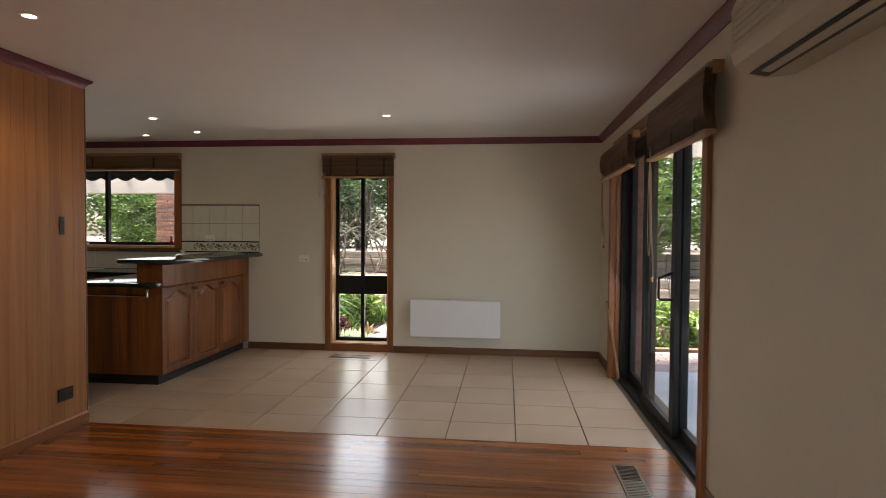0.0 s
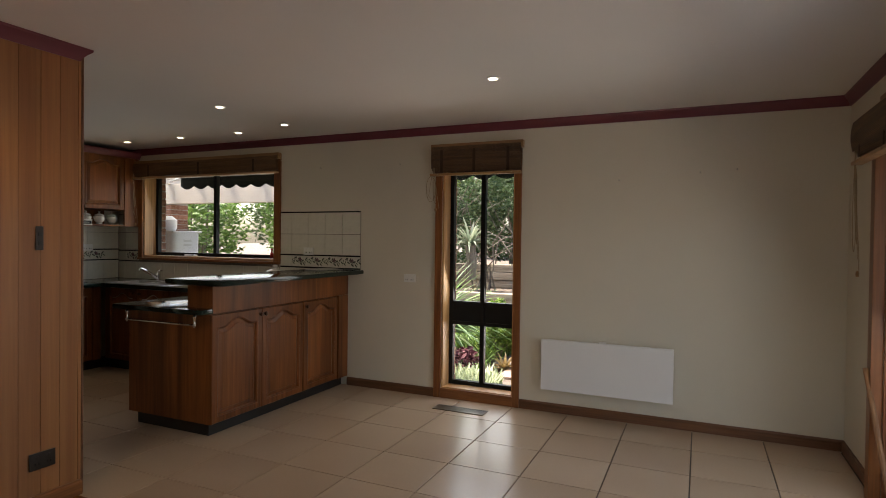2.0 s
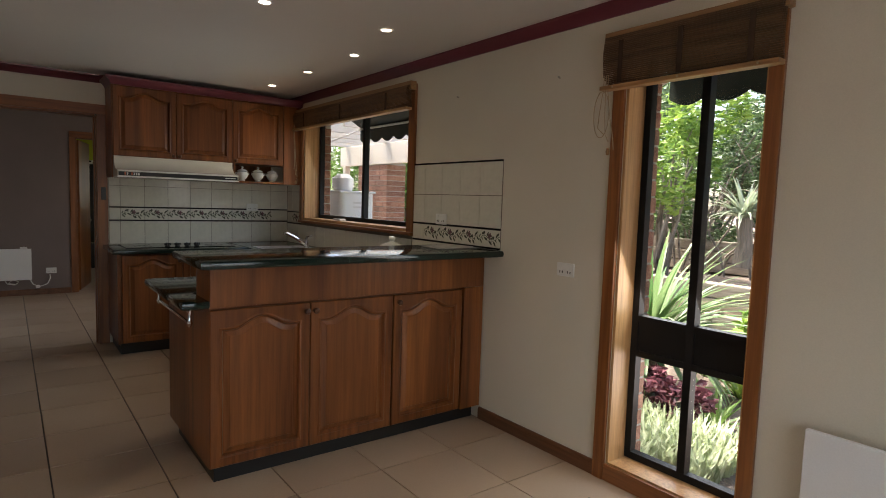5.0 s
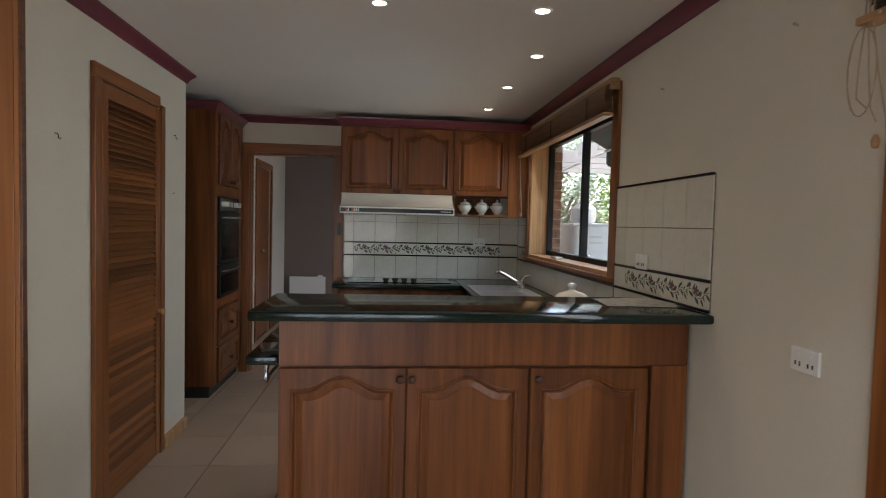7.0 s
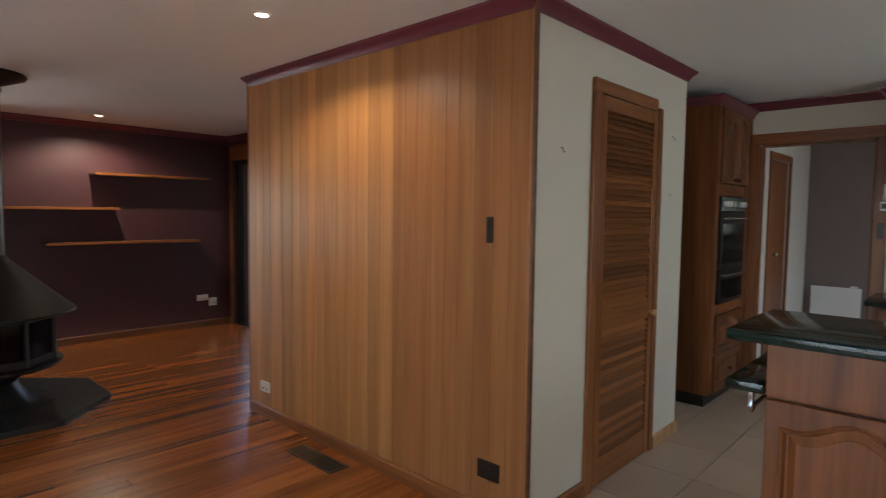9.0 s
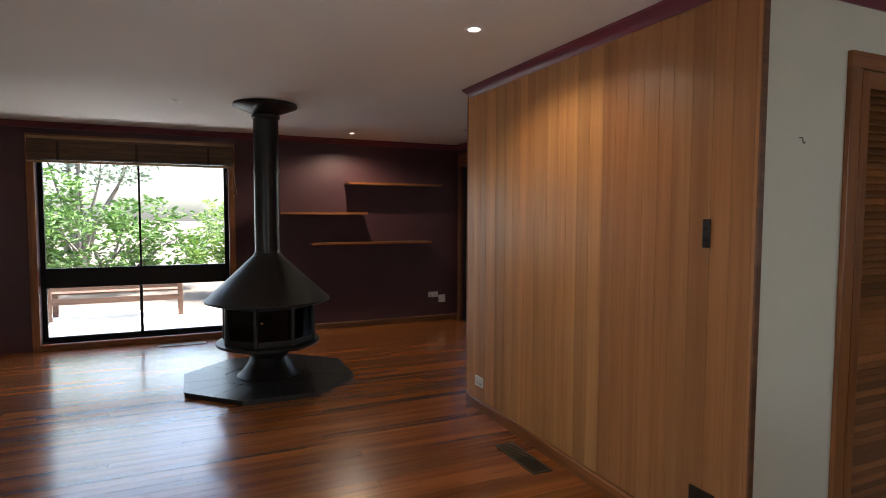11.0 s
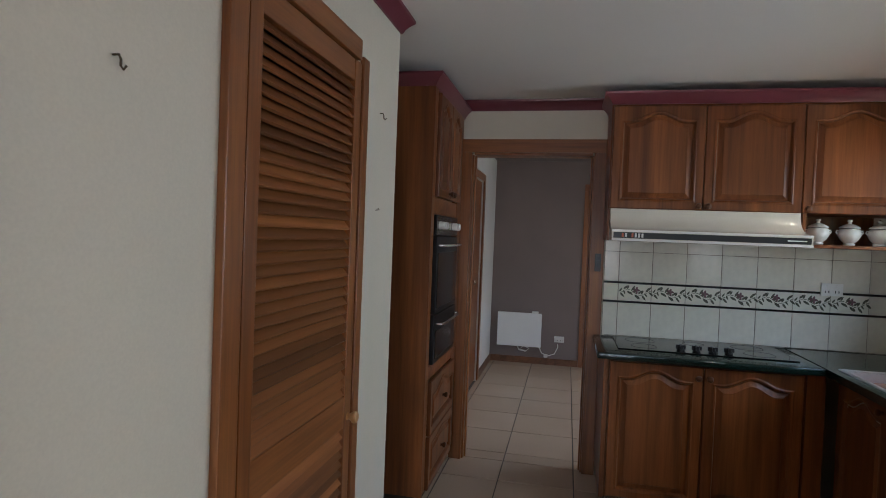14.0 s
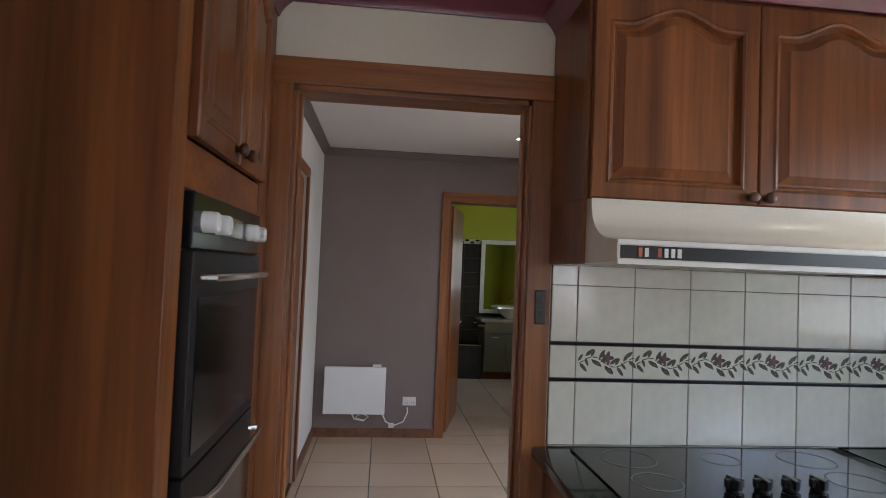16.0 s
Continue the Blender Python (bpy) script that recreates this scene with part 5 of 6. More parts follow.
# ---- air conditioner ----
ac = thing("air_conditioner", 1.42, 2.85, 1.94, "cream split-system air conditioner high on the wall", "air conditioner")
acp = [(1.519, 1.915), (1.519, 2.20), (1.36, 2.20), (1.315, 2.18), (1.30, 2.14), (1.30, 1.99), (1.312, 1.945), (1.35, 1.915), (1.42, 1.903)]
ACM = paint("aged_cream_plastic", (0.55, 0.50, 0.40), 0.4, 0.04)
part("casing", prism(acp, "y", 2.42, 3.30), ACM, ac, smooth=False)
for i in range(5):
    part("grille_bar", boxes_bm((1.296, 1.2995, 2.45, 3.27, 2.02 + i * 0.024, 2.034 + i * 0.024)), ACM, ac)
part("air_slot", prism([(1.352, 1.9125), (1.412, 1.9025), (1.411, 1.8985), (1.351, 1.9085)], "y", 2.47, 3.26), KICK, ac, "dark air outlet slot")
part("flap", prism([(1.366, 1.907), (1.394, 1.9025), (1.393, 1.8965), (1.365, 1.901)], "y", 2.52, 3.20), ACM, ac)

# ---- small things ----
dish = thing("butter_dish", -3.06, 7.13, 0.9, "white ceramic covered dish on the benchtop", "dish")
part("plate", lathe([(0, 0), (0.10, 0), (0.142, 0.014), (0.145, 0.018), (0.10, 0.010), (0, 0.008)], 28, (-3.06, 7.13, 0.9005)), CERAMIC, dish, smooth=True)
part("dome", lathe([(0.118, 0.016), (0.126, 0.045), (0.122, 0.10), (0.104, 0.150), (0.066, 0.185), (0.024, 0.198), (0.016, 0.206), (0.026, 0.222), (0.022, 0.236), (0, 0.240)], 28, (-3.06, 7.13, 0.9005)), CERAMIC, dish, smooth=True)
bot = solo("small_bottle", lathe([(0, 0), (0.018, 0), (0.02, 0.01), (0.018, 0.05), (0.008, 0.07), (0.008, 0.085), (0.012, 0.088), (0.012, 0.105), (0, 0.107)], 16, (-3.42, 7.50, 1.178)), paint("red_glaze", (0.25, 0.02, 0.02), 0.2), "small red bottle on the window sill", "bottle", smooth=True)
soap = solo("soap_dish", boxes_bm((-4.62, -4.48, 7.46, 7.52, 1.178, 1.196), bevel=0.006), CERAMIC, "small pale soap dish on the window sill", "dish")
pap = thing("papers", -2.6, 7.27, 1.10, "loose white papers lying on the bar top", "paper")
for i, (x, y, a) in enumerate(((-2.60, 7.27, 4), (-2.575, 7.25, -6), (-2.62, 7.265, 12))):
    bm = boxes_bm((-0.105, 0.105, -0.148, 0.148, 0, 0.0012))
    bmesh.ops.transform(bm, matrix=pose(x, y, 1.1005 + i * 0.0016, 0, 0, a), verts=bm.verts)
    part("sheet", bm, paint("printed_paper", (0.46, 0.45, 0.43), 0.5, 0.3, 28), pap)
for x, z in ((-2.765, 2.073), (-1.89, 2.072), (0.034, 1.865), (0.605, 1.905), (0.846, 1.918)):
    solo("wall_nail", tube([(x, 7.4395, z), (x, 7.424, z + 0.006)], [0.004, 0.006], 6), STEEL, "small nail stuck in the cream wall", "nail", "", "nails in the wall")

# ---- outdoors ----
def leaf_mat(name, dark, light, through=0.35):
    m = bpy.data.materials.new(name)
    m.use_nodes = True
    nt = m.node_tree
    b = nt.nodes["Principled BSDF"]
    geo = nt.nodes.new("ShaderNodeNewGeometry")
    c = ramp_node(nt, geo.outputs["Random Per Island"], dark, light, 0.05, 0.95)
    nt.links.new(c, b.inputs["Base Color"])
    b.inputs["Roughness"].default_value = 0.5
    tr, mx = nt.nodes.new("ShaderNodeBsdfTranslucent"), nt.nodes.new("ShaderNodeMixShader")
    nt.links.new(c, tr.inputs["Color"])
    mx.inputs[0].default_value = through
    nt.links.new(b.outputs[0], mx.inputs[1])
    nt.links.new(tr.outputs[0], mx.inputs[2])
    nt.links.new(mx.outputs[0], nt.nodes["Material Output"].inputs[0])
    return m


GREEN = leaf_mat("mid_green_leaf", (0.05, 0.105, 0.02), (0.17, 0.28, 0.065))
LIMEL = leaf_mat("lime_green_leaf", (0.09, 0.18, 0.02), (0.25, 0.36, 0.07))
DEEP = leaf_mat("deep_green_leaf", (0.035, 0.07, 0.026), (0.13, 0.19, 0.08))
GREY = leaf_mat("grey_green_leaf", (0.13, 0.17, 0.105), (0.33, 0.38, 0.27))
SILVER = leaf_mat("silver_leaf", (0.30, 0.36, 0.20), (0.55, 0.60, 0.42))
PURPL = leaf_mat("burgundy_leaf", (0.07, 0.018, 0.03), (0.20, 0.07, 0.09))
STRAP = leaf_mat("strap_leaf", (0.07, 0.15, 0.05), (0.24, 0.34, 0.15))
BARK = wood("grey_bark", (0.11, 0.09, 0.07), (0.27, 0.235, 0.195), 2, 0.9, 30, 2.0, 0.2, 0.8)
MULCH = speckle("brown_mulch", (0.11, 0.083, 0.065), (0.32, 0.26, 0.21), 0.95, 45, 0.0)
SOIL = paint("garden_soil", (0.085, 0.062, 0.045), 0.95, 0.35, 6, 0.8, 40)
PATIO = paint("pale_concrete", (0.50, 0.49, 0.47), 0.8, 0.12, 3, 0.4, 120)
PAVER = wood("clay_paver", (0.32, 0.23, 0.195), (0.46, 0.36, 0.32), 0, 0.85, 30, 20, 0.25, 0.5)
BRICK = wood("brown_brick", (0.19, 0.085, 0.055), (0.34, 0.19, 0.135), 0, 0.9, 40, 30, 0.35, 0.7)
MORTAR = paint("grey_mortar", (0.30, 0.28, 0.25), 0.95, 0.2, 20, 0.5, 60)
SLEEPER = wood("weathered_sleeper", (0.22, 0.185, 0.14), (0.42, 0.36, 0.29), 0, 0.9, 22, 1.2, 0.25, 0.7)
BEAMW = paint("cream_beam_paint", (0.62, 0.56, 0.47), 0.7, 0.06, 3, 0.2)
CANVAS = paint("dark_green_canvas", (0.012, 0.020, 0.014), 0.8, 0.15, 8, 0.4, 400)
GALV = paint("white_painted_steel", (0.62, 0.61, 0.58), 0.4, 0.04, 4, 0.05)

solo("ground", boxes_bm((-120, 120, -120, 140, -0.30, -0.20)), MULCH, "garden ground covered with bark mulch", "ground", "structure")
solo("patio", boxes_bm((1.79, 6.0, 0.5, 7.35, -0.199, -0.10), bevel=0.01), PATIO, "pale concrete patio slab outside the sliding door", "patio", "structure")
solo("deck_south", boxes_bm((-4.0, 4.0, -3.7, -1.07, -0.199, -0.06), bevel=0.01), PATIO, "pale paved terrace outside the picture window", "terrace", "structure")
pv = thing("paving", 3.3, 7.9, -0.19, "clay brick paving band beside the patio", "paving", "", "structure")
part("bed", boxes_bm((1.79, 6.0, 7.352, 8.42, -0.199, -0.135)), SOIL, pv)
pm = mesh_of("paver", boxes_bm((0.003, 0.227, 0.003, 0.112, -0.03, 0), bevel=0.004), PAVER)
for i in range(9):
    for j in range(15):
        piece("paver", pm, pv, 1.8 + j * 0.23 + (0.115 if i % 2 else 0), 7.36 + i * 0.117, -0.105)
edge = thing("brick_edging", 3.3, 8.5, -0.19, "row of clay bricks edging the garden bed", "edging", "", "structure")
em = mesh_of("brick", boxes_bm((0.003, 0.227, 0.0, 0.11, 0, 0.13), bevel=0.006), BRICK)
for j in range(15):
    piece("brick", em, edge, 1.8 + j * 0.23, 8.43, -0.199)
for j in range(18):
    piece("brick", em, edge, -3.9 + j * 0.23, 11.5, -0.199)
pvb = solo("path_north", boxes_bm((-1.5, 1.6, 9.1, 11.45, -0.199, -0.165), bevel=0.008), PAVER, "pinkish paved garden path", "path", "structure")

# raised beds held by sleepers
for y0, y1, z1 in ((9.9, 11.3, 0.12), (11.5, 13.2, 0.55), (13.2, 30.0, 0.95)):
    bm = bmesh.new()
    nx, ny = 40, 6
    xa, xb = (1.7, 9.0) if y0 < 10 else (-12.0, 9.0)
    grid = [[bm.verts.new((xa + (xb - xa) * i / nx, y0 + (y1 - y0) * j / ny, z1 - 0.06 + 0.10 * noise.noise((i * 0.5, j * 0.9, y0)))) for j in range(ny + 1)] for i in range(nx + 1)]
    for i in range(nx):
        for j in range(ny):
            bm.faces.new((grid[i][j], grid[i + 1][j], grid[i + 1][j + 1], grid[i][j + 1]))
    low = {}
    for i in range(nx):
        a, b = grid[i][0], grid[i + 1][0]
        c, d = (bm.verts.new((v.co.x, v.co.y, -0.21)) for v in (a, b))
        bm.faces.new((a, c, d, b))
    solo("garden_bed", bm, MULCH, "mulched raised garden bed behind the house", "garden bed", "structure", smooth=True)
rs = random.Random(11)
for y, z0, z1, xa, xb in ((9.85, -0.2, 0.14, 1.7, 7.5), (11.42, -0.2, 0.22, -6.0, 8.5), (11.50, 0.22, 0.56, -6.0, 8.5), (13.15, 0.50, 0.95, -8.0, 9.0)):
    x = xa
    while x < xb:
        L = min(rs.uniform(1.8, 2.6), xb - x)
        n = max(1, round((z1 - z0) / 0.17))
        wall = thing("sleeper_wall", x + L / 2, y, z0, "weathered timber sleepers holding the garden bed", "retaining wall", "sleeper walls")
        for k in range(n):
            h = (z1 - z0) / n
            dy = rs.uniform(-0.02, 0.02)
            part("sleeper", boxes_bm((x + 0.006, x + L - 0.006, y - 0.09 + dy, y + 0.07 + dy, z0 + k * h + 0.004, z0 + (k + 1) * h - 0.004), bevel=0.014), SLEEPER, wall)
        x += L


def leaves_mesh(name, points, size, material, seed, flat=0.4, long=1.9):
    """Loose leaves: bent four-point blades at the given points."""
    r = np.random.RandomState(seed)
    P = np.asarray(points)
    n = len(P)
    d = r.normal(size=(n, 3))
    d[:, 2] = d[:, 2] * flat
    d /= np.linalg.norm(d, axis=1)[:, None]
    u = r.normal(size=(n, 3))
    u -= d * (u * d).sum(1)[:, None]
    u /= np.linalg.norm(u, axis=1)[:, None]
    nrm = np.cross(d, u)
    s = size * r.uniform(0.6, 1.35, n)[:, None]
    tip = P + d * s * long * 0.5 - nrm * s * 0.12
    base = P - d * s * long * 0.5
    l, rr = P + u * s * 0.42 + nrm * s * 0.1, P - u * s * 0.42 + nrm * s * 0.1
    V = np.stack([base, l, tip, rr], 1).reshape(-1, 3)
    F = [(4 * i, 4 * i + 1, 4 * i + 2, 4 * i + 3) for i in range(n)]
    me = bpy.data.meshes.new(name)
    me.from_pydata(V.tolist(), [], F)
    me.materials.append(material)
    return me


def cloud(blobs, n, seed, gap=0.35):
    """Points in the outer part of some rounded masses, with gaps."""
    r = np.random.RandomState(seed)
    out = []
    total = sum(b[3] * b[4] * b[5] for b in blobs)
    for cx, cy, cz, rx, ry, rz in blobs:
        k = int(n * rx * ry * rz / total * 1.8) + 20
        v = r.normal(size=(k, 3))
        v /= np.linalg.norm(v, axis=1)[:, None]
        rad = r.uniform(0.45, 1.0, k) ** 0.6
        for q, w in zip(v, rad):
            lump = noise.noise((q[0] * 2.3 + cx * 3, q[1] * 2.3 + cy, q[2] * 2.3 + cz))
            if lump < gap - 0.5:
                continue
            w2 = w * (0.85 + 0.4 * lump)
            out.append((cx + q[0] * rx * w2, cy + q[1] * ry * w2, max(0.02 + (cz - rz) * 0 - 0.2, cz + q[2] * rz * w2)))
    return out


def shrub(name, x, y, z, blobs, n, size, material, label, category="shrub", seed=1, stems=7, long=1.9):
    t = thing(name, x, y, z, label, category)
    r = random.Random(seed)
    for k in range(stems):
        b = blobs[k % len(blobs)]
        e = Vector((b[0] + r.uniform(-0.5, 0.5) * b[3], b[1] + r.uniform(-0.5, 0.5) * b[4], b[2] + r.uniform(0, 0.7) * b[5]))
        s = Vector((x + r.uniform(-0.12, 0.12), y + r.uniform(-0.12, 0.12), z - 0.02))
        m1 = s.lerp(e, 0.35) + Vector((r.uniform(-0.1, 0.1), r.uniform(-0.1, 0.1), 0.1))
        m2 = s.lerp(e, 0.7) + Vector((r.uniform(-0.15, 0.15), r.uniform(-0.15, 0.15), 0.05))
        w = 0.03 * (b[3] + 0.4)
        part("stem", tube([s, m1, m2, e], [w, w * 0.75, w * 0.45, w * 0.15], 6), BARK, t, smooth=True)
    ob = new("foliage", leaves_mesh("foliage", cloud(blobs, n, seed), size, material, seed, long=long))
    ob.parent, ob.matrix_parent_inverse = t, BASES[t.name]
    return t


def strap_plant(name, x, y, z, n, length, width, material, label, seed, trunk=0.0, droop=1.0):
    """A rosette of long arching leaves."""
    t = thing(name, x, y, z, label, "plant")
    r = random.Random(seed)
    if trunk:
        part("trunk", tube([(x, y, z - 0.02), (x + 0.03, y, z + trunk * 0.5), (x, y, z + trunk)], [0.10, 0.085, 0.09], 10), BARK, t, smooth=True)
    V, F = [], []
    for k in range(n):
        a = k * 2.39996 + r.uniform(-0.3, 0.3)
        up = radians(82 - 75 * (k / n) ** 0.8 * droop + r.uniform(-6, 6))
        L = length * r.uniform(0.75, 1.1)
        px, pz, ang = 0.02, 0.0, up
        seg = 7
        for i in range(seg + 1):
            f = i / seg
            w = width * (0.55 + 0.9 * f if f < 0.35 else 0.87 * (1 - ((f - 0.35) / 0.65) ** 1.6)) * 0.5 + 0.001
            cx, cy, cz = x + px * math.cos(a), y + px * math.sin(a), z + trunk + pz
            sx, sy = -math.sin(a) * w, math.cos(a) * w
            fold = w * 0.35
            V += [(cx + sx, cy + sy, cz + fold), (cx, cy, cz), (cx - sx, cy - sy, cz + fold)]
            px += math.cos(ang) * L / seg
            pz += math.sin(ang) * L / seg
            ang -= radians(5 + 11 * (k / n)) * droop
            if i:
                o = len(V) - 6
                F += [(o, o + 1, o + 4, o + 3), (o + 1, o + 2, o + 5, o + 4)]
    me = bpy.data.meshes.new("leaves")
    me.from_pydata(V, [], F)
    me.materials.append(material)
    ob = new("leaves", me)
    ob.parent, ob.matrix_parent_inverse = t, BASES[t.name]
    return t


# planting north of the house
tw_r = random.Random(33)
tangle = thing("twig_tangle", -3.0, 13.0, 0.5, "tangle of bare grey twigs in front of the shrubs", "twigs")
for k in range(46):
    x, y = tw_r.uniform(-4.6, 0.2), tw_r.uniform(12.6, 13.4)
    pts = [Vector((x, y, 0.45))]
    d = Vector((tw_r.uniform(-0.5, 0.5), tw_r.uniform(-0.3, 0.1), 1)).normalized()
    for q in range(6):
        pts.append(pts[-1] + d * tw_r.uniform(0.25, 0.5))
        d = (d + Vector((tw_r.uniform(-0.6, 0.6), tw_r.uniform(-0.4, 0.4), tw_r.uniform(-0.5, 0.15)))).normalized()
    part("twig", tube(pts, [0.018, 0.016, 0.013, 0.010, 0.008, 0.006, 0.003], 5), BARK, tangle)
strap_plant("yucca", -2.55, 9.45, -0.2, 190, 1.15, 0.06, STRAP, "large green strap-leaved yucca in the garden", 3, 0.35, 0.9)
strap_plant("yucca", -2.95, 11.9, 0.75, 60, 0.5, 0.055, GREY, "grey-green yucca with a short trunk in the bed", 5, 0.55, 0.8)
strap_plant("flax", -3.35, 11.0, -0.2, 60, 1.0, 0.05, GREY, "pale flax clump at the garden bed", 6, 0.0, 0.9)
strap_plant("flax", -5.1, 11.0, -0.2, 70, 1.15, 0.045, GREY, "grey-green flax clump behind the house", 7, 0.1, 0.8)
strap_plant("aloe", -1.95, 9.95, -0.2, 34, 0.30, 0.05, LIMEL, "low spiky green aloe beside the path", 8, 0.0, 0.7)
strap_plant("aloe", -1.55, 9.55, -0.2, 26, 0.24, 0.05, leaf_mat("bronze_leaf", (0.25, 0.16, 0.06), (0.42, 0.30, 0.13)), "low bronze-tipped aloe beside the path", 9, 0.0, 0.7)
strap_plant("aloe", -1.72, 9.1, -0.2, 28, 0.30, 0.04, GREEN, "low green aloe near the window", 10, 0.0, 0.7)
shrub("burgundy_shrub", -2.15, 8.85, -0.2, [(-2.15, 8.8, 0.07, 0.3, 0.25, 0.22), (-1.85, 8.85, 0.03, 0.25, 0.2, 0.18), (-2.5, 8.95, 0.12, 0.32, 0.25, 0.22)], 1100, 0.05, PURPL, "low burgundy-leaved shrub by the wall", "shrub", 12, 5, 1.5)
shrub("upright_shrub", -1.95, 10.35, -0.2, [(-1.95, 10.35, 0.2, 0.3, 0.3, 0.42), (-1.75, 10.45, 0.1, 0.25, 0.25, 0.3)], 900, 0.045, LIMEL, "upright lime-green shrub beside the path", "shrub", 13, 9, 2.8)


def ground_cover(name, x0, x1, y0, y1, n, h, material, label, seed):
    r = np.random.RandomState(seed)
    V, F = [], []
    for i in range(n):
        x, y, a, L = r.uniform(x0, x1), r.uniform(y0, y1), r.uniform(0, 6.28), h * r.uniform(0.5, 1.3)
        if noise.noise((x * 2.2, y * 2.2, seed)) < -0.18:
            continue
        w, lean = 0.010, r.uniform(0.1, 0.7) * L
        o = len(V)
        dx, dy = math.cos(a), math.sin(a)
        V += [(x - dy * w, y + dx * w, -0.2), (x + dy * w, y - dx * w, -0.2), (x + dx * lean * 0.4 + dy * w * 1.4, y + dy * lean * 0.4 - dx * w * 1.4, -0.2 + L * 0.6), (x + dx * lean * 0.4 - dy * w * 1.4, y + dy * lean * 0.4 + dx * w * 1.4, -0.2 + L * 0.6), (x + dx * lean, y + dy * lean, -0.2 + L)]
        F += [(o, o + 1, o + 2, o + 3), (o + 3, o + 2, o + 4)]
    me = bpy.data.meshes.new(name)
    me.from_pydata(V, [], F)
    me.materials.append(material)
    return tagged(new(name, me), label, "plants", "", "stuff")


ground_cover("silver_ground_cover", -3.0, -1.3, 7.85, 8.7, 4600, 0.20, SILVER, "silvery spreading ground cover outside the window", 21)
ground_cover("green_ground_cover", -3.4, -1.5, 10.3, 11.4, 2200, 0.22, GREEN, "green tufts along the garden path", 22)

# dense shrubs behind
HEDGE = [
    (-6.6, 13.4, [(-6.6, 13.6, 1.8, 1.3, 0.9, 1.3), (-5.6, 13.9, 1.5, 1.1, 0.9, 1.2), (-7.9, 13.8, 2.1, 1.3, 0.9, 1.5)], 5200, 0.075, GREEN, "dense mid-green shrub behind the garden bed"),
    (-4.4, 13.6, [(-4.3, 13.7, 1.6, 1.1, 0.9, 1.2), (-3.6, 13.9, 2.4, 0.9, 0.8, 1.0)], 3600, 0.06, DEEP, "dark tangled shrub behind the garden bed"),
    (-2.9, 14.2, [(-2.9, 14.2, 2.2, 1.0, 0.8, 1.4), (-2.2, 14.6, 2.9, 1.0, 0.8, 1.0)], 3400, 0.06, DEEP, "dark tangled shrub with bare twigs"),
    (-1.3, 13.4, [(-1.3, 13.4, 2.4, 0.75, 0.7, 0.8), (-0.7, 13.7, 1.8, 0.8, 0.7, 0.9)], 2600, 0.07, GREY, "grey-green bushy shrub behind the path"),
    (0.6, 13.8, [(0.5, 13.8, 1.9, 1.1, 0.8, 1.3), (1.5, 14.0, 2.2, 1.1, 0.9, 1.4)], 4200, 0.07, GREEN, "mid-green shrub on the upper bed"),
    (3.0, 12.2, [(2.9, 12.3, 1.9, 1.0, 0.8, 1.2), (3.8, 12.6, 2.3, 1.1, 0.9, 1.4), (2.2, 12.8, 2.6, 0.9, 0.8, 1.0)], 5200, 0.075, GREEN, "tall leafy green shrub above the sleepers"),
    (5.2, 12.6, [(5.2, 12.6, 1.9, 1.2, 0.9, 1.4), (6.3, 12.9, 2.4, 1.2, 0.9, 1.4)], 4600, 0.08, GREEN, "broad leafy green shrub above the sleepers"),
    (-11.5, 13.0, [(-11.2, 13.0, 2.0, 1.6, 1.2, 1.8), (-12.8, 12.2, 2.4, 1.6, 1.2, 2.0), (-13.6, 13.6, 3.2, 1.8, 1.3, 2.0)], 6000, 0.085, GREEN, "large green shrub beyond the pergola"),
    (-15.5, 10.5, [(-15.5, 10.5, 2.2, 1.8, 1.5, 2.1), (-17.0, 12.0, 3.0, 2.0, 1.6, 2.4), (-15.8, 8.6, 2.4, 1.6, 1.4, 2.2)], 6000, 0.1, GREY, "grey-green bushy trees beyond the pergola"),
    (-9.0, 15.0, [(-9.0, 15.0, 2.6, 1.8, 1.2, 1.8), (-7.2, 15.4, 2.8, 1.6, 1.2, 1.8)], 6000, 0.085, DEEP, "dark green shrub beyond the pergola"),
    (-9.5, 12.0, [(-9.5, 12.2, 1.4, 1.4, 1.0, 1.4), (-10.6, 11.4, 1.8, 1.2, 1.0, 1.6)], 4200, 0.08, GREEN, "green shrub beyond the pergola"),
]
for k, (x, y, blobs, n, s, m, lab) in enumerate(HEDGE):
    shrub("garden_shrub", x, y, 0.5, blobs, int(n * 1.7), s * 0.8, m, lab, "shrub", 40 + k, 10)
shrub("lime_shrub", -4.15, 12.1, 0.5, [(-4.2, 12.1, 2.0, 0.85, 0.6, 0.8), (-3.7, 12.3, 2.7, 0.6, 0.5, 0.55), (-4.9, 12.2, 1.5, 0.6, 0.5, 0.6)], 2600, 0.06, LIMEL, "bright lime-green leafy shrub behind the yucca", "shrub", 60, 8)
shrub("fern", 2.75, 9.1, -0.2, [(2.6, 9.1, 0.1, 0.45, 0.35, 0.4), (3.3, 9.2, 0.05, 0.5, 0.35, 0.35)], 1500, 0.055, LIMEL, "low bright green ferns behind the brick edging", "fern", 61, 6, 3.0)
shrub("fern", 4.3, 9.2, -0.2, [(4.2, 9.2, 0.08, 0.5, 0.35, 0.4)], 900, 0.055, GREEN, "low green fern behind the brick edging", "fern", 62, 6, 3.0)
TREES = [(-9.0, 18.0, 3.6), (-4.5, 18.5, 4.2), (-0.5, 18.0, 3.8), (3.5, 17.5, 4.0), (7.5, 17.0, 4.0), (9.5, 12.0, 3.2), (-14, 15, 4.0)]
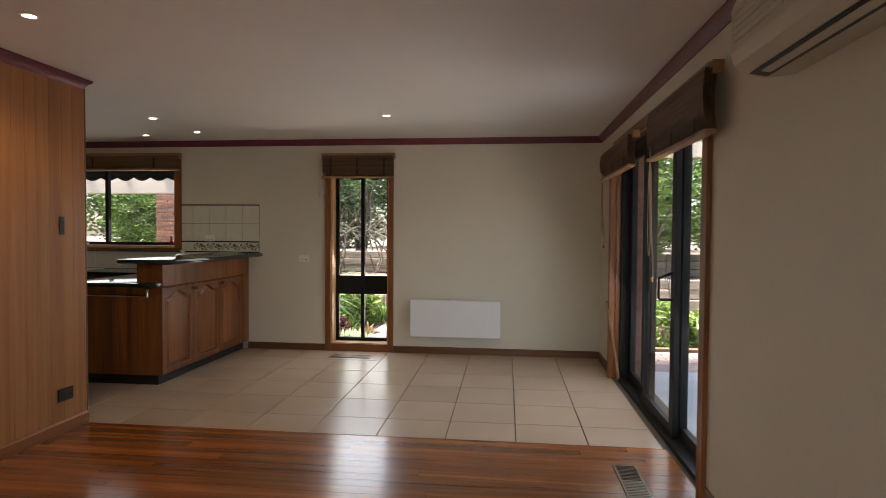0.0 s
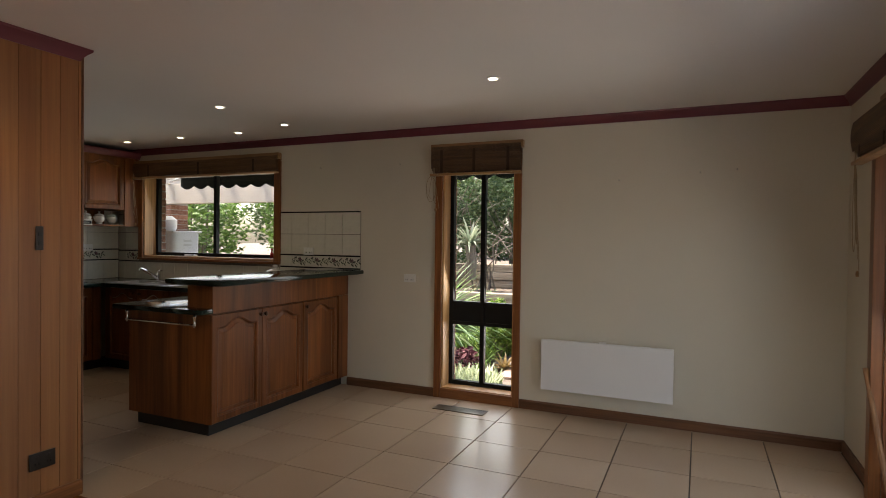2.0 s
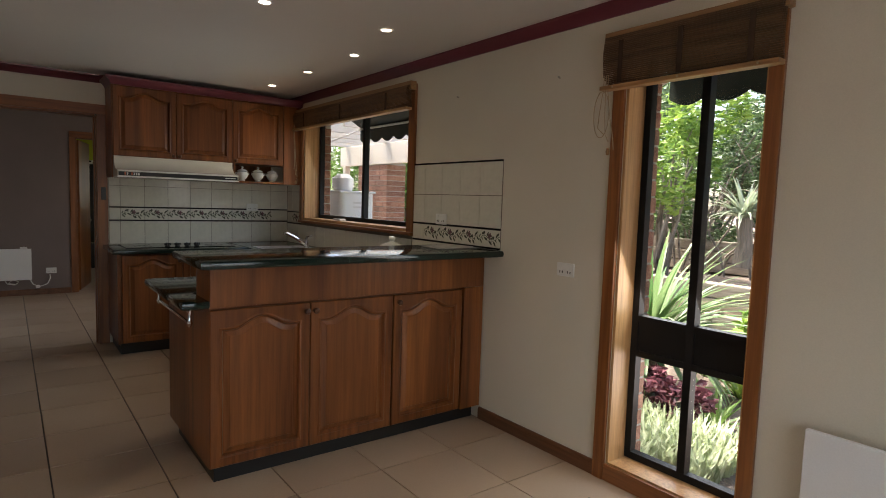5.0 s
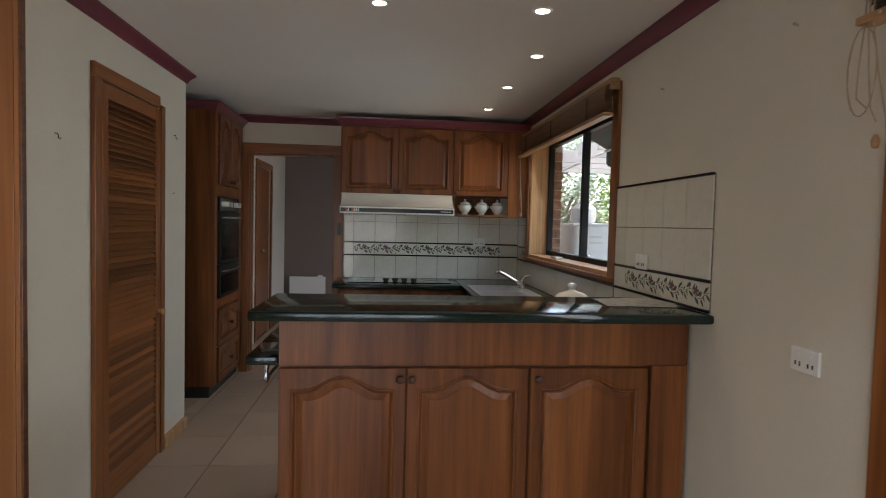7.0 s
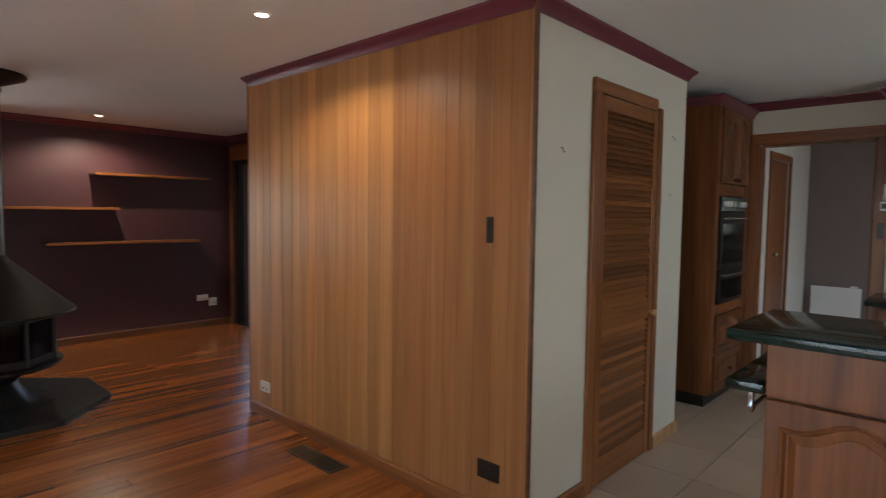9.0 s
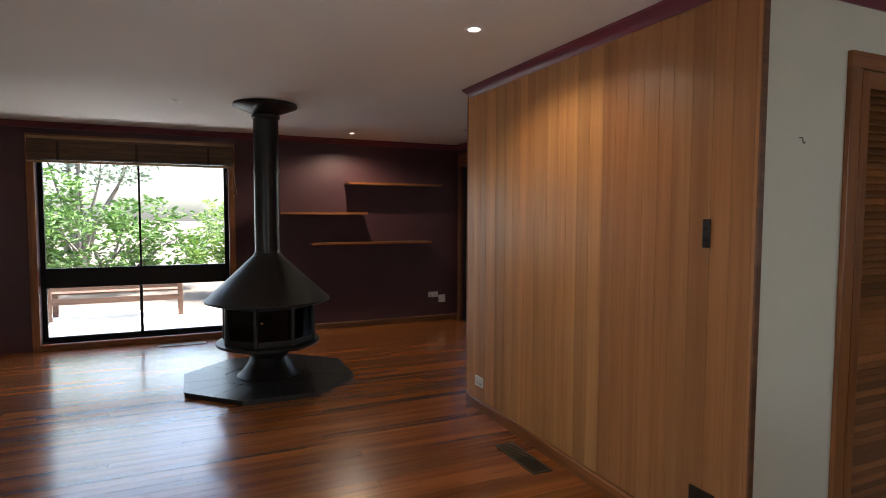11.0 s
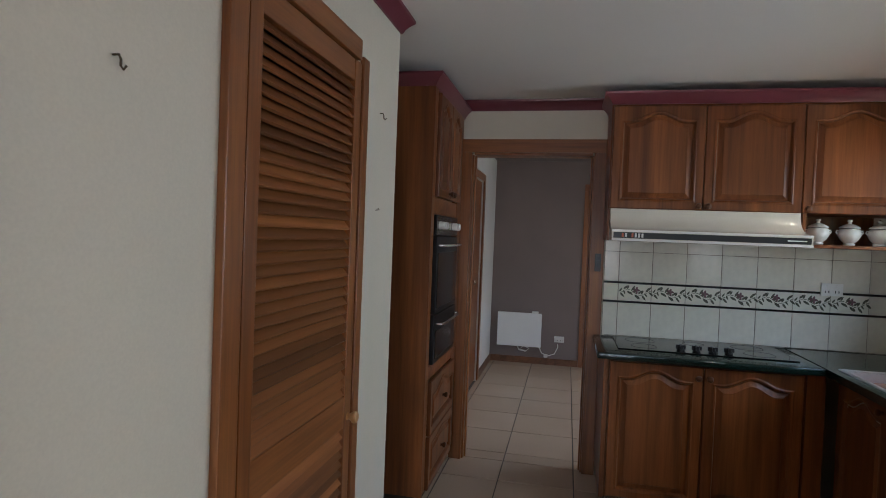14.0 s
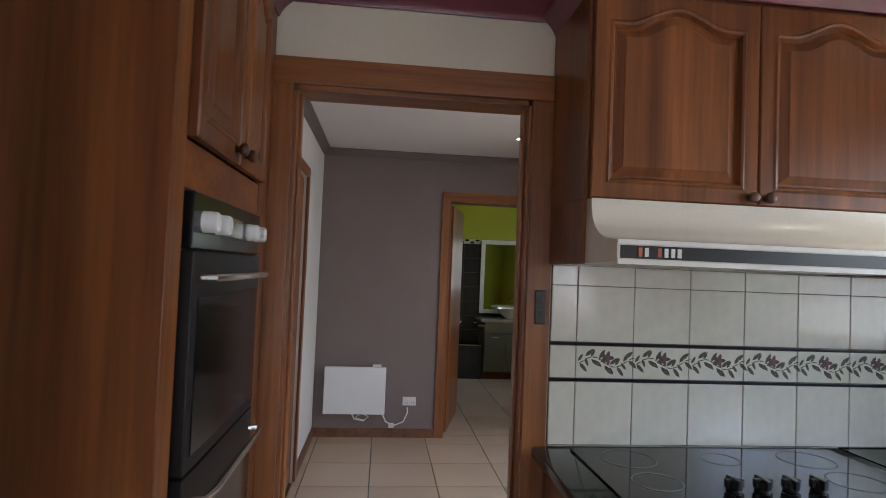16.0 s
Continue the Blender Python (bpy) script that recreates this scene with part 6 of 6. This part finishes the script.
for k, (x, y, h) in enumerate(TREES):
    r = random.Random(70 + k)
    bl = [(x + r.uniform(-1.6, 1.6), y + r.uniform(-1, 1), h * r.uniform(0.55, 1.2), r.uniform(1.1, 1.7), r.uniform(1.0, 1.5), r.uniform(1.0, 1.6)) for i in range(6)]
    shrub("garden_tree", x, y, -0.1, bl, 6500, 0.11, (GREEN, DEEP, GREY)[k % 3], "leafy tree behind the garden beds", "tree", 90 + k, 9)

# brick outer skin at the window jambs and by the sliding door
bj = mesh_of("brick", boxes_bm((0, 0.228, 0, 0.076, 0, 0.076), bevel=0.005), BRICK)
for name, x, y0, z0, z1 in (("brick_jamb", -1.662, 7.622, 0.07, 2.17), ("brick_jamb", -5.442, 7.642, 1.15, 2.17)):
    t = thing(name, x + 0.11, y0 + 0.04, z0, "brown brick window jamb outside the glass", "brickwork", "", "structure")
    part("mortar", boxes_bm((x + 0.01, x + 0.2235, y0 + 0.002, y0 + 0.072, z0, z1)), MORTAR, t)
    for k in range(int((z1 - z0) / 0.086)):
        piece("brick", bj, t, x + rs.uniform(-0.003, 0.005), y0 + rs.uniform(0, 0.002), z0 + k * 0.086 + 0.005)
nib = thing("brick_jamb", 1.85, 6.72, -0.1, "brown brick jamb beside the sliding door", "brickwork", "", "structure")
part("mortar", boxes_bm((1.784, 1.886, 6.595, 6.81, -0.1, 2.3)), MORTAR, nib)
nb = mesh_of("brick", boxes_bm((0, 0.11, 0, 0.228, 0, 0.076), bevel=0.005), BRICK)
for k in range(27):
    piece("brick", nb, nib, 1.782 + rs.uniform(-0.001, 0.003), 6.588 + rs.uniform(-0.002, 0.003), -0.095 + k * 0.086)


def brick_pier(x, y, w, d, h, label):
    t = thing("brick_pier", x, y, -0.2, label, "brick pier")
    part("mortar", boxes_bm((x - w / 2 + 0.006, x + w / 2 - 0.006, y - d / 2 + 0.006, y + d / 2 - 0.006, -0.2, h - 0.02)), MORTAR, t)
    n = max(1, round(w / 0.24))
    L = w / n
    m = mesh_of("brick", boxes_bm((0.004, L - 0.004, 0, d, 0, 0.076), bevel=0.005), BRICK)
    for k in range(int((h + 0.2) / 0.086)):
        for j in range(n + (k % 2)):
            a = j * L - (L / 2 if k % 2 else 0)
            if a < -0.01 or a + L > w + 0.01:
                half = mesh_of("brick", boxes_bm((0.004, L / 2 - 0.004, 0, d, 0, 0.076), bevel=0.005), BRICK)
                piece("brick", half, t, x - w / 2 + max(a, 0), y - d / 2, -0.195 + k * 0.086)
            else:
                piece("brick", m, t, x - w / 2 + a, y - d / 2, -0.195 + k * 0.086)


brick_pier(-8.25, 10.15, 0.96, 0.36, 2.0, "brown brick pier holding the pergola beam")
brick_pier(-6.0, 11.75, 0.48, 0.36, 2.15, "brown brick pier at the end of the beam")

solo("brick_reveal", boxes_bm((1.692, 1.783, 6.546, 6.5795, -0.1, 2.12), bevel=0.002), paint("brown_brick_face", (0.15, 0.075, 0.052), 0.85, 0.3, 14, 0.4), "brown brick reveal beside the sliding door", "reveal", "structure")
# pergola beams, awnings and hot water unit
pg = thing("pergola", -6.5, 10.0, 1.85, "cream painted pergola beams outside the kitchen", "pergola")
bm = boxes_bm((-9.4, -4.4, 9.96, 10.06, 1.96, 2.30), bevel=0.006)
part("beam", bm, BEAMW, pg)
for k in range(8):
    x = -9.2 + k * 0.68
    part("rafter", boxes_bm((x, x + 0.05, 8.5, 11.2, 2.301, 2.47), bevel=0.004), BEAMW, pg)
for x in (-9.3, -4.5):
    part("post", boxes_bm((x, x + 0.1, 9.96, 10.06, -0.2, 1.959), bevel=0.004), BEAMW, pg)


def awning(x0, x1, label):
    t = thing("window_awning", (x0 + x1) / 2, 8.1, 2.0, label, "awning", "window awnings")
    part("canvas", prism([(7.701, 2.50), (8.27, 2.19), (8.27, 2.184), (7.701, 2.494)], "x", x0, x1), CANVAS, t)
    n = max(3, round((x1 - x0) / 0.23))
    out = [(x0, 2.19)]
    for i in range(n * 8 + 1):
        f = i / 8
        out.append((x0 + (x1 - x0) * i / (n * 8), 2.05 - 0.045 * abs(math.sin(math.pi * f))))
    out.append((x1, 2.19))
    part("valance", prism(out, "y", 8.268, 8.272), CANVAS, t)
    part("front_rail", tube([(x0, 8.25, 2.165), (x1, 8.25, 2.165)], 0.012, 8), GALV, t)
    for x in (x0, x1):
        part("arm", tube([(x, 7.70, 1.90), (x, 8.25, 2.16)], 0.008, 6), GALV, t)


awning(-1.75, -0.55, "dark green scalloped canvas awning over the narrow window")
awning(-5.6, -3.0, "dark green scalloped canvas awning over the kitchen window")
hw = thing("hot_water_unit", -5.55, 8.06, -0.2, "white enamelled hot water unit against the wall", "water heater")
bm = boxes_bm((-5.77, -5.24, 7.85, 8.27, -0.15, 1.44))
bmesh.ops.bevel(bm, geom=[e for e in bm.edges if abs(e.verts[0].co.z - e.verts[1].co.z) > 0.5], offset=0.07, segments=5, profile=0.5, affect="EDGES")
part("casing", bm, WHITE, hw, smooth=True)
part("lid", boxes_bm((-5.78, -5.23, 7.84, 8.28, 1.441, 1.465), bevel=0.01), WHITE, hw)
part("base", boxes_bm((-5.75, -5.26, 7.87, 8.25, -0.199, -0.151)), SOOT, hw)
for z in (1.28, 1.33):
    part("label_plate", boxes_bm((-5.2395, -5.238, 8.0, 8.12, z, z + 0.02)), GALV, hw)
bm = lathe([(0, 0), (0.03, 0), (0.03, 0.02), (0.018, 0.03), (0.018, 0.06), (0, 0.06)], 14)
bmesh.ops.transform(bm, matrix=pose(-5.24, 7.98, 1.15, 0, 90, 0), verts=bm.verts)
part("valve", bm, CHROME, hw, "chrome relief valve", True)
part("flue_hood", lathe([(0, 0), (0.10, 0), (0.12, 0.05), (0.12, 0.14), (0.06, 0.19), (0, 0.19)], 20, (-5.6, 8.06, 1.4655)), GALV, hw, smooth=True)

# eave over the patio
ev = solo("eave", boxes_bm((1.79, 2.75, -1.2, 7.7, 2.36, 2.42)), BEAMW, "cream painted eave lining over the patio", "eave", "structure")
ef = solo("eave_fascia", boxes_bm((2.751, 2.79, -1.2, 7.7, 2.22, 2.46)), BEAMW, "cream painted fascia board of the eave", "fascia", "structure")
ef2 = solo("patio_beam", boxes_bm((1.79, 6.0, 8.3, 8.42, 2.28, 2.48)), BEAMW, "cream painted beam across the patio", "beam", "structure")
rf = solo("roof", boxes_bm((-11.0, 2.79, -1.9, 8.1, 2.62, 2.72)), paint("brown_roof_tile", (0.12, 0.07, 0.05), 0.8, 0.2, 3, 0.4), "brown roof of the house", "roof", "structure")

# south side: bench, shrubs and a light-leaved tree
DARKBENCH = wood("dark_bench_timber", (0.085, 0.042, 0.025), (0.17, 0.09, 0.055), 0, 0.7, 22, 1.0, 0.1)
bn = thing("garden_bench", 0.35, -3.05, -0.06, "dark timber garden bench on the terrace", "bench")
for z0, z1, y in ((0.36, 0.48, -3.05), (0.17, 0.25, -3.05)):
    part("back_rail", boxes_bm((-0.33, 1.25, y, y + 0.04, z0, z1), bevel=0.005), DARKBENCH, bn)
for x in (-0.40, 1.25):
    part("post", boxes_bm((x, x + 0.07, -3.06, -3.0, -0.06, 0.52), bevel=0.005), DARKBENCH, bn)
    part("leg", boxes_bm((x, x + 0.07, -3.52, -3.46, -0.06, 0.30), bevel=0.005), DARKBENCH, bn)
for k in range(4):
    part("seat_slat", boxes_bm((-0.40, 1.32, -3.5 + k * 0.11, -3.41 + k * 0.11, 0.301, 0.325), bevel=0.004), DARKBENCH, bn)
shrub("terrace_shrub", -1.9, -5.6, -0.2, [(-1.8, -5.6, 0.9, 1.0, 0.8, 0.9), (-2.8, -5.9, 1.0, 0.9, 0.8, 1.0), (-1.0, -6.0, 0.7, 0.7, 0.7, 0.7), (-2.4, -6.2, 1.9, 0.9, 0.8, 0.7), (-3.2, -6.4, 2.5, 0.7, 0.7, 0.6), (-1.3, -6.3, 1.3, 0.7, 0.7, 0.5)], 5200, 0.07, LIMEL, "bright green shrub beyond the terrace", "shrub", 80, 8)
shrub("terrace_shrub", 1.2, -7.2, -0.2, [(1.2, -7.2, 0.8, 1.4, 0.9, 0.9), (2.8, -7.4, 1.0, 1.3, 0.9, 1.1), (-0.2, -7.6, 0.6, 0.9, 0.8, 0.7), (0.4, -7.8, 1.4, 0.9, 0.7, 0.5), (2.2, -7.8, 1.9, 0.9, 0.7, 0.6)], 4600, 0.075, GREEN, "green shrub beyond the terrace", "shrub", 81, 8)
shrub("terrace_tree", 2.0, -10.5, -0.2, [(1.2, -10.5, 3.0, 1.6, 1.2, 1.0), (3.0, -10.8, 3.6, 1.5, 1.2, 1.2), (2.0, -10.2, 4.4, 1.6, 1.2, 1.0), (4.6, -10.5, 2.6, 1.5, 1.2, 1.2)], 4200, 0.08, GREY, "airy light-leaved tree beyond the terrace", "tree", 82, 12)
shrub("terrace_tree", -4.5, -9.5, -0.2, [(-4.0, -9.5, 2.2, 1.4, 1.2, 1.2), (-5.4, -9.7, 2.8, 1.4, 1.2, 1.4)], 3400, 0.08, LIMEL, "light green tree beyond the terrace", "tree", 83, 10)
shrub("side_shrub", -6.6, 0.2, -0.2, [(-6.6, 0.2, 0.9, 0.9, 1.4, 1.2)], 1600, 0.08, GREEN, "green shrub outside the west door", "shrub", 84, 6)

# ---- lining boards ----
liner = thing("wall_lining", -2.42, 3.6, 0, "honey coloured vertical timber lining boards", "wall lining", "", "structure")
rnd = random.Random(4)
y = 2.42
while y < 4.835:
    w = min(rnd.choice((0.085, 0.095, 0.105, 0.135)), 4.838 - y)
    bm = boxes_bm((-2.4395, -2.416, y + 0.0007, y + w - 0.0007, 0.0, H - 0.02), bevel=0.0024)
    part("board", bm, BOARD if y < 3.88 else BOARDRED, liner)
    y += w
part("corner_bead", boxes_bm((-2.441, -2.413, 4.8385, 4.849, 0.0, H - 0.02), bevel=0.003), SKIRT, liner)
part("corner_bead", boxes_bm((-2.441, -2.413, 2.405, 2.4195, 0.0, H - 0.02), bevel=0.003), TRIM, liner)

# ---- kitchen wall tiles ----
def tile_mesh(w, h, axis):
    b = (0, w, 0, -0.006, 0, h) if axis == "x" else (0, 0.006, 0, w, 0, h)
    bm = boxes_bm((min(b[0], b[1]), max(b[0], b[1]), min(b[2], b[3]), max(b[2], b[3]), b[4], b[5]), bevel=0.0012)
    return mesh_of("tile", bm, WALLTILE)


def motif_mesh(axis, w=0.198, h=0.10):
    """A trailing spray of leaves with a small flower, as raised glaze."""
    bm = bmesh.new()
    r = random.Random(9)
    def blade(cx, cz, ln, wd, ang, mat):
        a = radians(ang)
        pts = [(-0.5, 0), (-0.2, 0.5), (0.2, 0.42), (0.5, 0), (0.2, -0.42), (-0.2, -0.5)]
        vs = []
        for u, v in pts:
            px, pz = u * ln, v * wd
            q = (cx + px * math.cos(a) - pz * math.sin(a), cz + px * math.sin(a) + pz * math.cos(a))
            vs.append(bm.verts.new((q[0], -0.0066, q[1]) if axis == "x" else (0.0066, q[0], q[1])))
        f = bm.faces.new(vs)
        f.material_index = mat
    for i in range(9):
        u = 0.012 + i * 0.0215
        z = h * 0.5 + 0.016 * math.sin(i * 0.9)
        blade(u + 0.008, z, 0.026, 0.0035, 25 * math.cos(i * 0.9), 0)
        s = 1 if i % 2 else -1
        blade(u + 0.012, z + s * 0.019, 0.040, 0.013, s * (48 + r.uniform(-12, 12)), 0)
        blade(u + 0.002, z - s * 0.014, 0.030, 0.010, -s * (60 + r.uniform(-12, 12)), 0)
    for k in range(5):
        blade(0.105 + 0.014 * math.cos(k * 1.26), h * 0.5 + 0.014 + 0.012 * math.sin(k * 1.26), 0.026, 0.014, k * 72, 1)
    bmesh.ops.recalc_face_normals(bm, faces=bm.faces)
    me = mesh_of("motif", bm, LEAFPAINT)
    me.materials.append(PETALPAINT)
    return me


def tiled(t, axis, plane, a0, a1, rows, start, pitch=0.201):
    """Rows of wall tiles; rows are (z0, z1, plain or border)."""
    mot = motif_mesh(axis)
    cache = {}
    for z0, z1, kind in rows:
        a = start
        while a < a1:
            b0, b1 = max(a, a0) + 0.0018, min(a + pitch, a1) - 0.0018
            if b1 - b0 > 0.008:
                key = (round(b1 - b0, 4), round(z1 - z0, 4))
                if key not in cache:
                    cache[key] = tile_mesh(b1 - b0, z1 - z0 - 0.0024, axis)
                o = piece("tile", cache[key], t, *((b0, plane, z0 + 0.0012) if axis == "x" else (plane, b0, z0 + 0.0012)))
                if kind == "border" and b1 - b0 > 0.19:
                    p = new("motif", mot)
                    p.parent = o
                    p.matrix_basis = pose(0, 0, (z1 - z0 - 0.10) / 2)
            a += pitch


tk = thing("wall_tiles_hob", -5.655, 6.5, 0.9, "ivory glazed tiles with a leafy border behind the cooktop", "tiles", "", "structure")
part("grout", boxes_bm((-5.6595, -5.6555, 5.765, 7.4395, 0.901, 1.499)), TGROUT, tk)
tiled(tk, "y", -5.6555, 5.765, 7.43, [(0.903, 1.112, "p"), (1.124, 1.232, "border"), (1.244, 1.432, "p"), (1.432, 1.499, "p")], 5.656, 0.199)
for z in (1.112, 1.232):
    part("listello", boxes_bm((-5.6555, -5.6475, 5.765, 7.432, z + 0.001, z + 0.011), bevel=0.001), LISTEL, tk, "black listello strip")
tn = thing("wall_tiles_bar", -2.8, 7.435, 0.9, "ivory glazed tiles with a leafy border beside the window", "tiles", "", "structure")
part("grout", boxes_bm((-3.248, -2.305, 7.4355, 7.4395, 1.1015, 1.650)), TGROUT, tn)
part("grout", boxes_bm((-3.248, -2.665, 7.4355, 7.4395, 0.901, 1.101)), TGROUT, tn)
part("grout", boxes_bm((-5.65, -3.268, 7.4355, 7.4395, 0.901, 1.123)), TGROUT, tn)
part("grout", boxes_bm((-5.65, -5.307, 7.4355, 7.4395, 1.1245, 1.640)), TGROUT, tn)
UP = [(1.112, 1.220, "border"), (1.232, 1.432, "p"), (1.434, 1.643, "p")]
tiled(tn, "x", 7.4355, -3.248, -2.665, [(0.903, 1.10, "p")], -3.33)
tiled(tn, "x", 7.4355, -3.248, -2.305, UP, -3.31)
tiled(tn, "x", 7.4355, -5.645, -3.268, [(0.903, 1.10, "p")], -5.74)
tiled(tn, "x", 7.4355, -5.645, -5.307, UP, -5.71)
for x0, x1 in ((-3.248, -2.305), (-5.645, -5.307)):
    for z in (1.101, 1.221, 1.644):
        part("listello", boxes_bm((x0, x1, 7.427, 7.4355, z, z + 0.010), bevel=0.001), LISTEL, tn, "black listello strip")

# ---- floors ----
ft = thing("floor_tiles", -2.0, 6.1, 0, "large beige ceramic floor tiles with dark grout", "floor", "", "structure")
PX, PY, GAP = 0.459, 0.456, 0.0034
xs = [-0.335 + PX * k for k in range(-27, 5)]
ys = [5.173 + PY * k for k in range(-3, 6)]
tile_cache = {}
zones = [(-5.70, 1.52, 4.815, 7.44), (-5.70, -4.185, 4.2, 4.813), (-8.86, -5.702, 4.66, 7.58), (-11.95, -8.862, 5.20, 7.56)]
for x0, x1, y0, y1 in zones:
    for a in xs:
        for b in ys:
            u0, u1, v0, v1 = max(a, x0) + GAP, min(a + PX, x1) - GAP, max(b, y0) + GAP, min(b + PY, y1) - GAP
            if u1 - u0 < 0.02 or v1 - v0 < 0.02:
                continue
            key = (round(u1 - u0, 3), round(v1 - v0, 3))
            if key not in tile_cache:
                tile_cache[key] = mesh_of("tile", boxes_bm((0, u1 - u0, 0, v1 - v0, -0.0095, 0), bevel=0.0018), TILE)
            piece("tile", tile_cache[key], ft, u0, v0, rnd.uniform(-0.0004, 0.0002))
fb = thing("floor_boards", -1.3, 1.9, 0, "polished red timber strip floorboards", "floor", "", "structure")
BW = 0.083
y, row = 4.811, 0
plank_cache = {}
while y > -0.78:
    x = -3.87 - rnd.uniform(0, 2.2)
    while x < 1.51:
        L = rnd.choice((1.8, 2.4, 3.0, 3.6))
        a, b = max(x, -3.868), min(x + L, 1.518)
        if b - a > 0.05 and not (y - BW > 2.5 and b < -2.41):
            if y - BW > 2.42 and a < -2.42:
                a = -2.42
            lo = max(y - BW, -0.798)
            part("floorboard", boxes_bm((a + 0.0004, b - 0.0004, lo + 0.0004, y - 0.0004, -0.0098, 0.0), bevel=0.0008), PLANK, fb)
        x += L
    y -= BW
part("edge_strip", boxes_bm((-2.415, 1.518, 4.8115, 4.8145, -0.009, 0.0015)), TRIMX, fb)
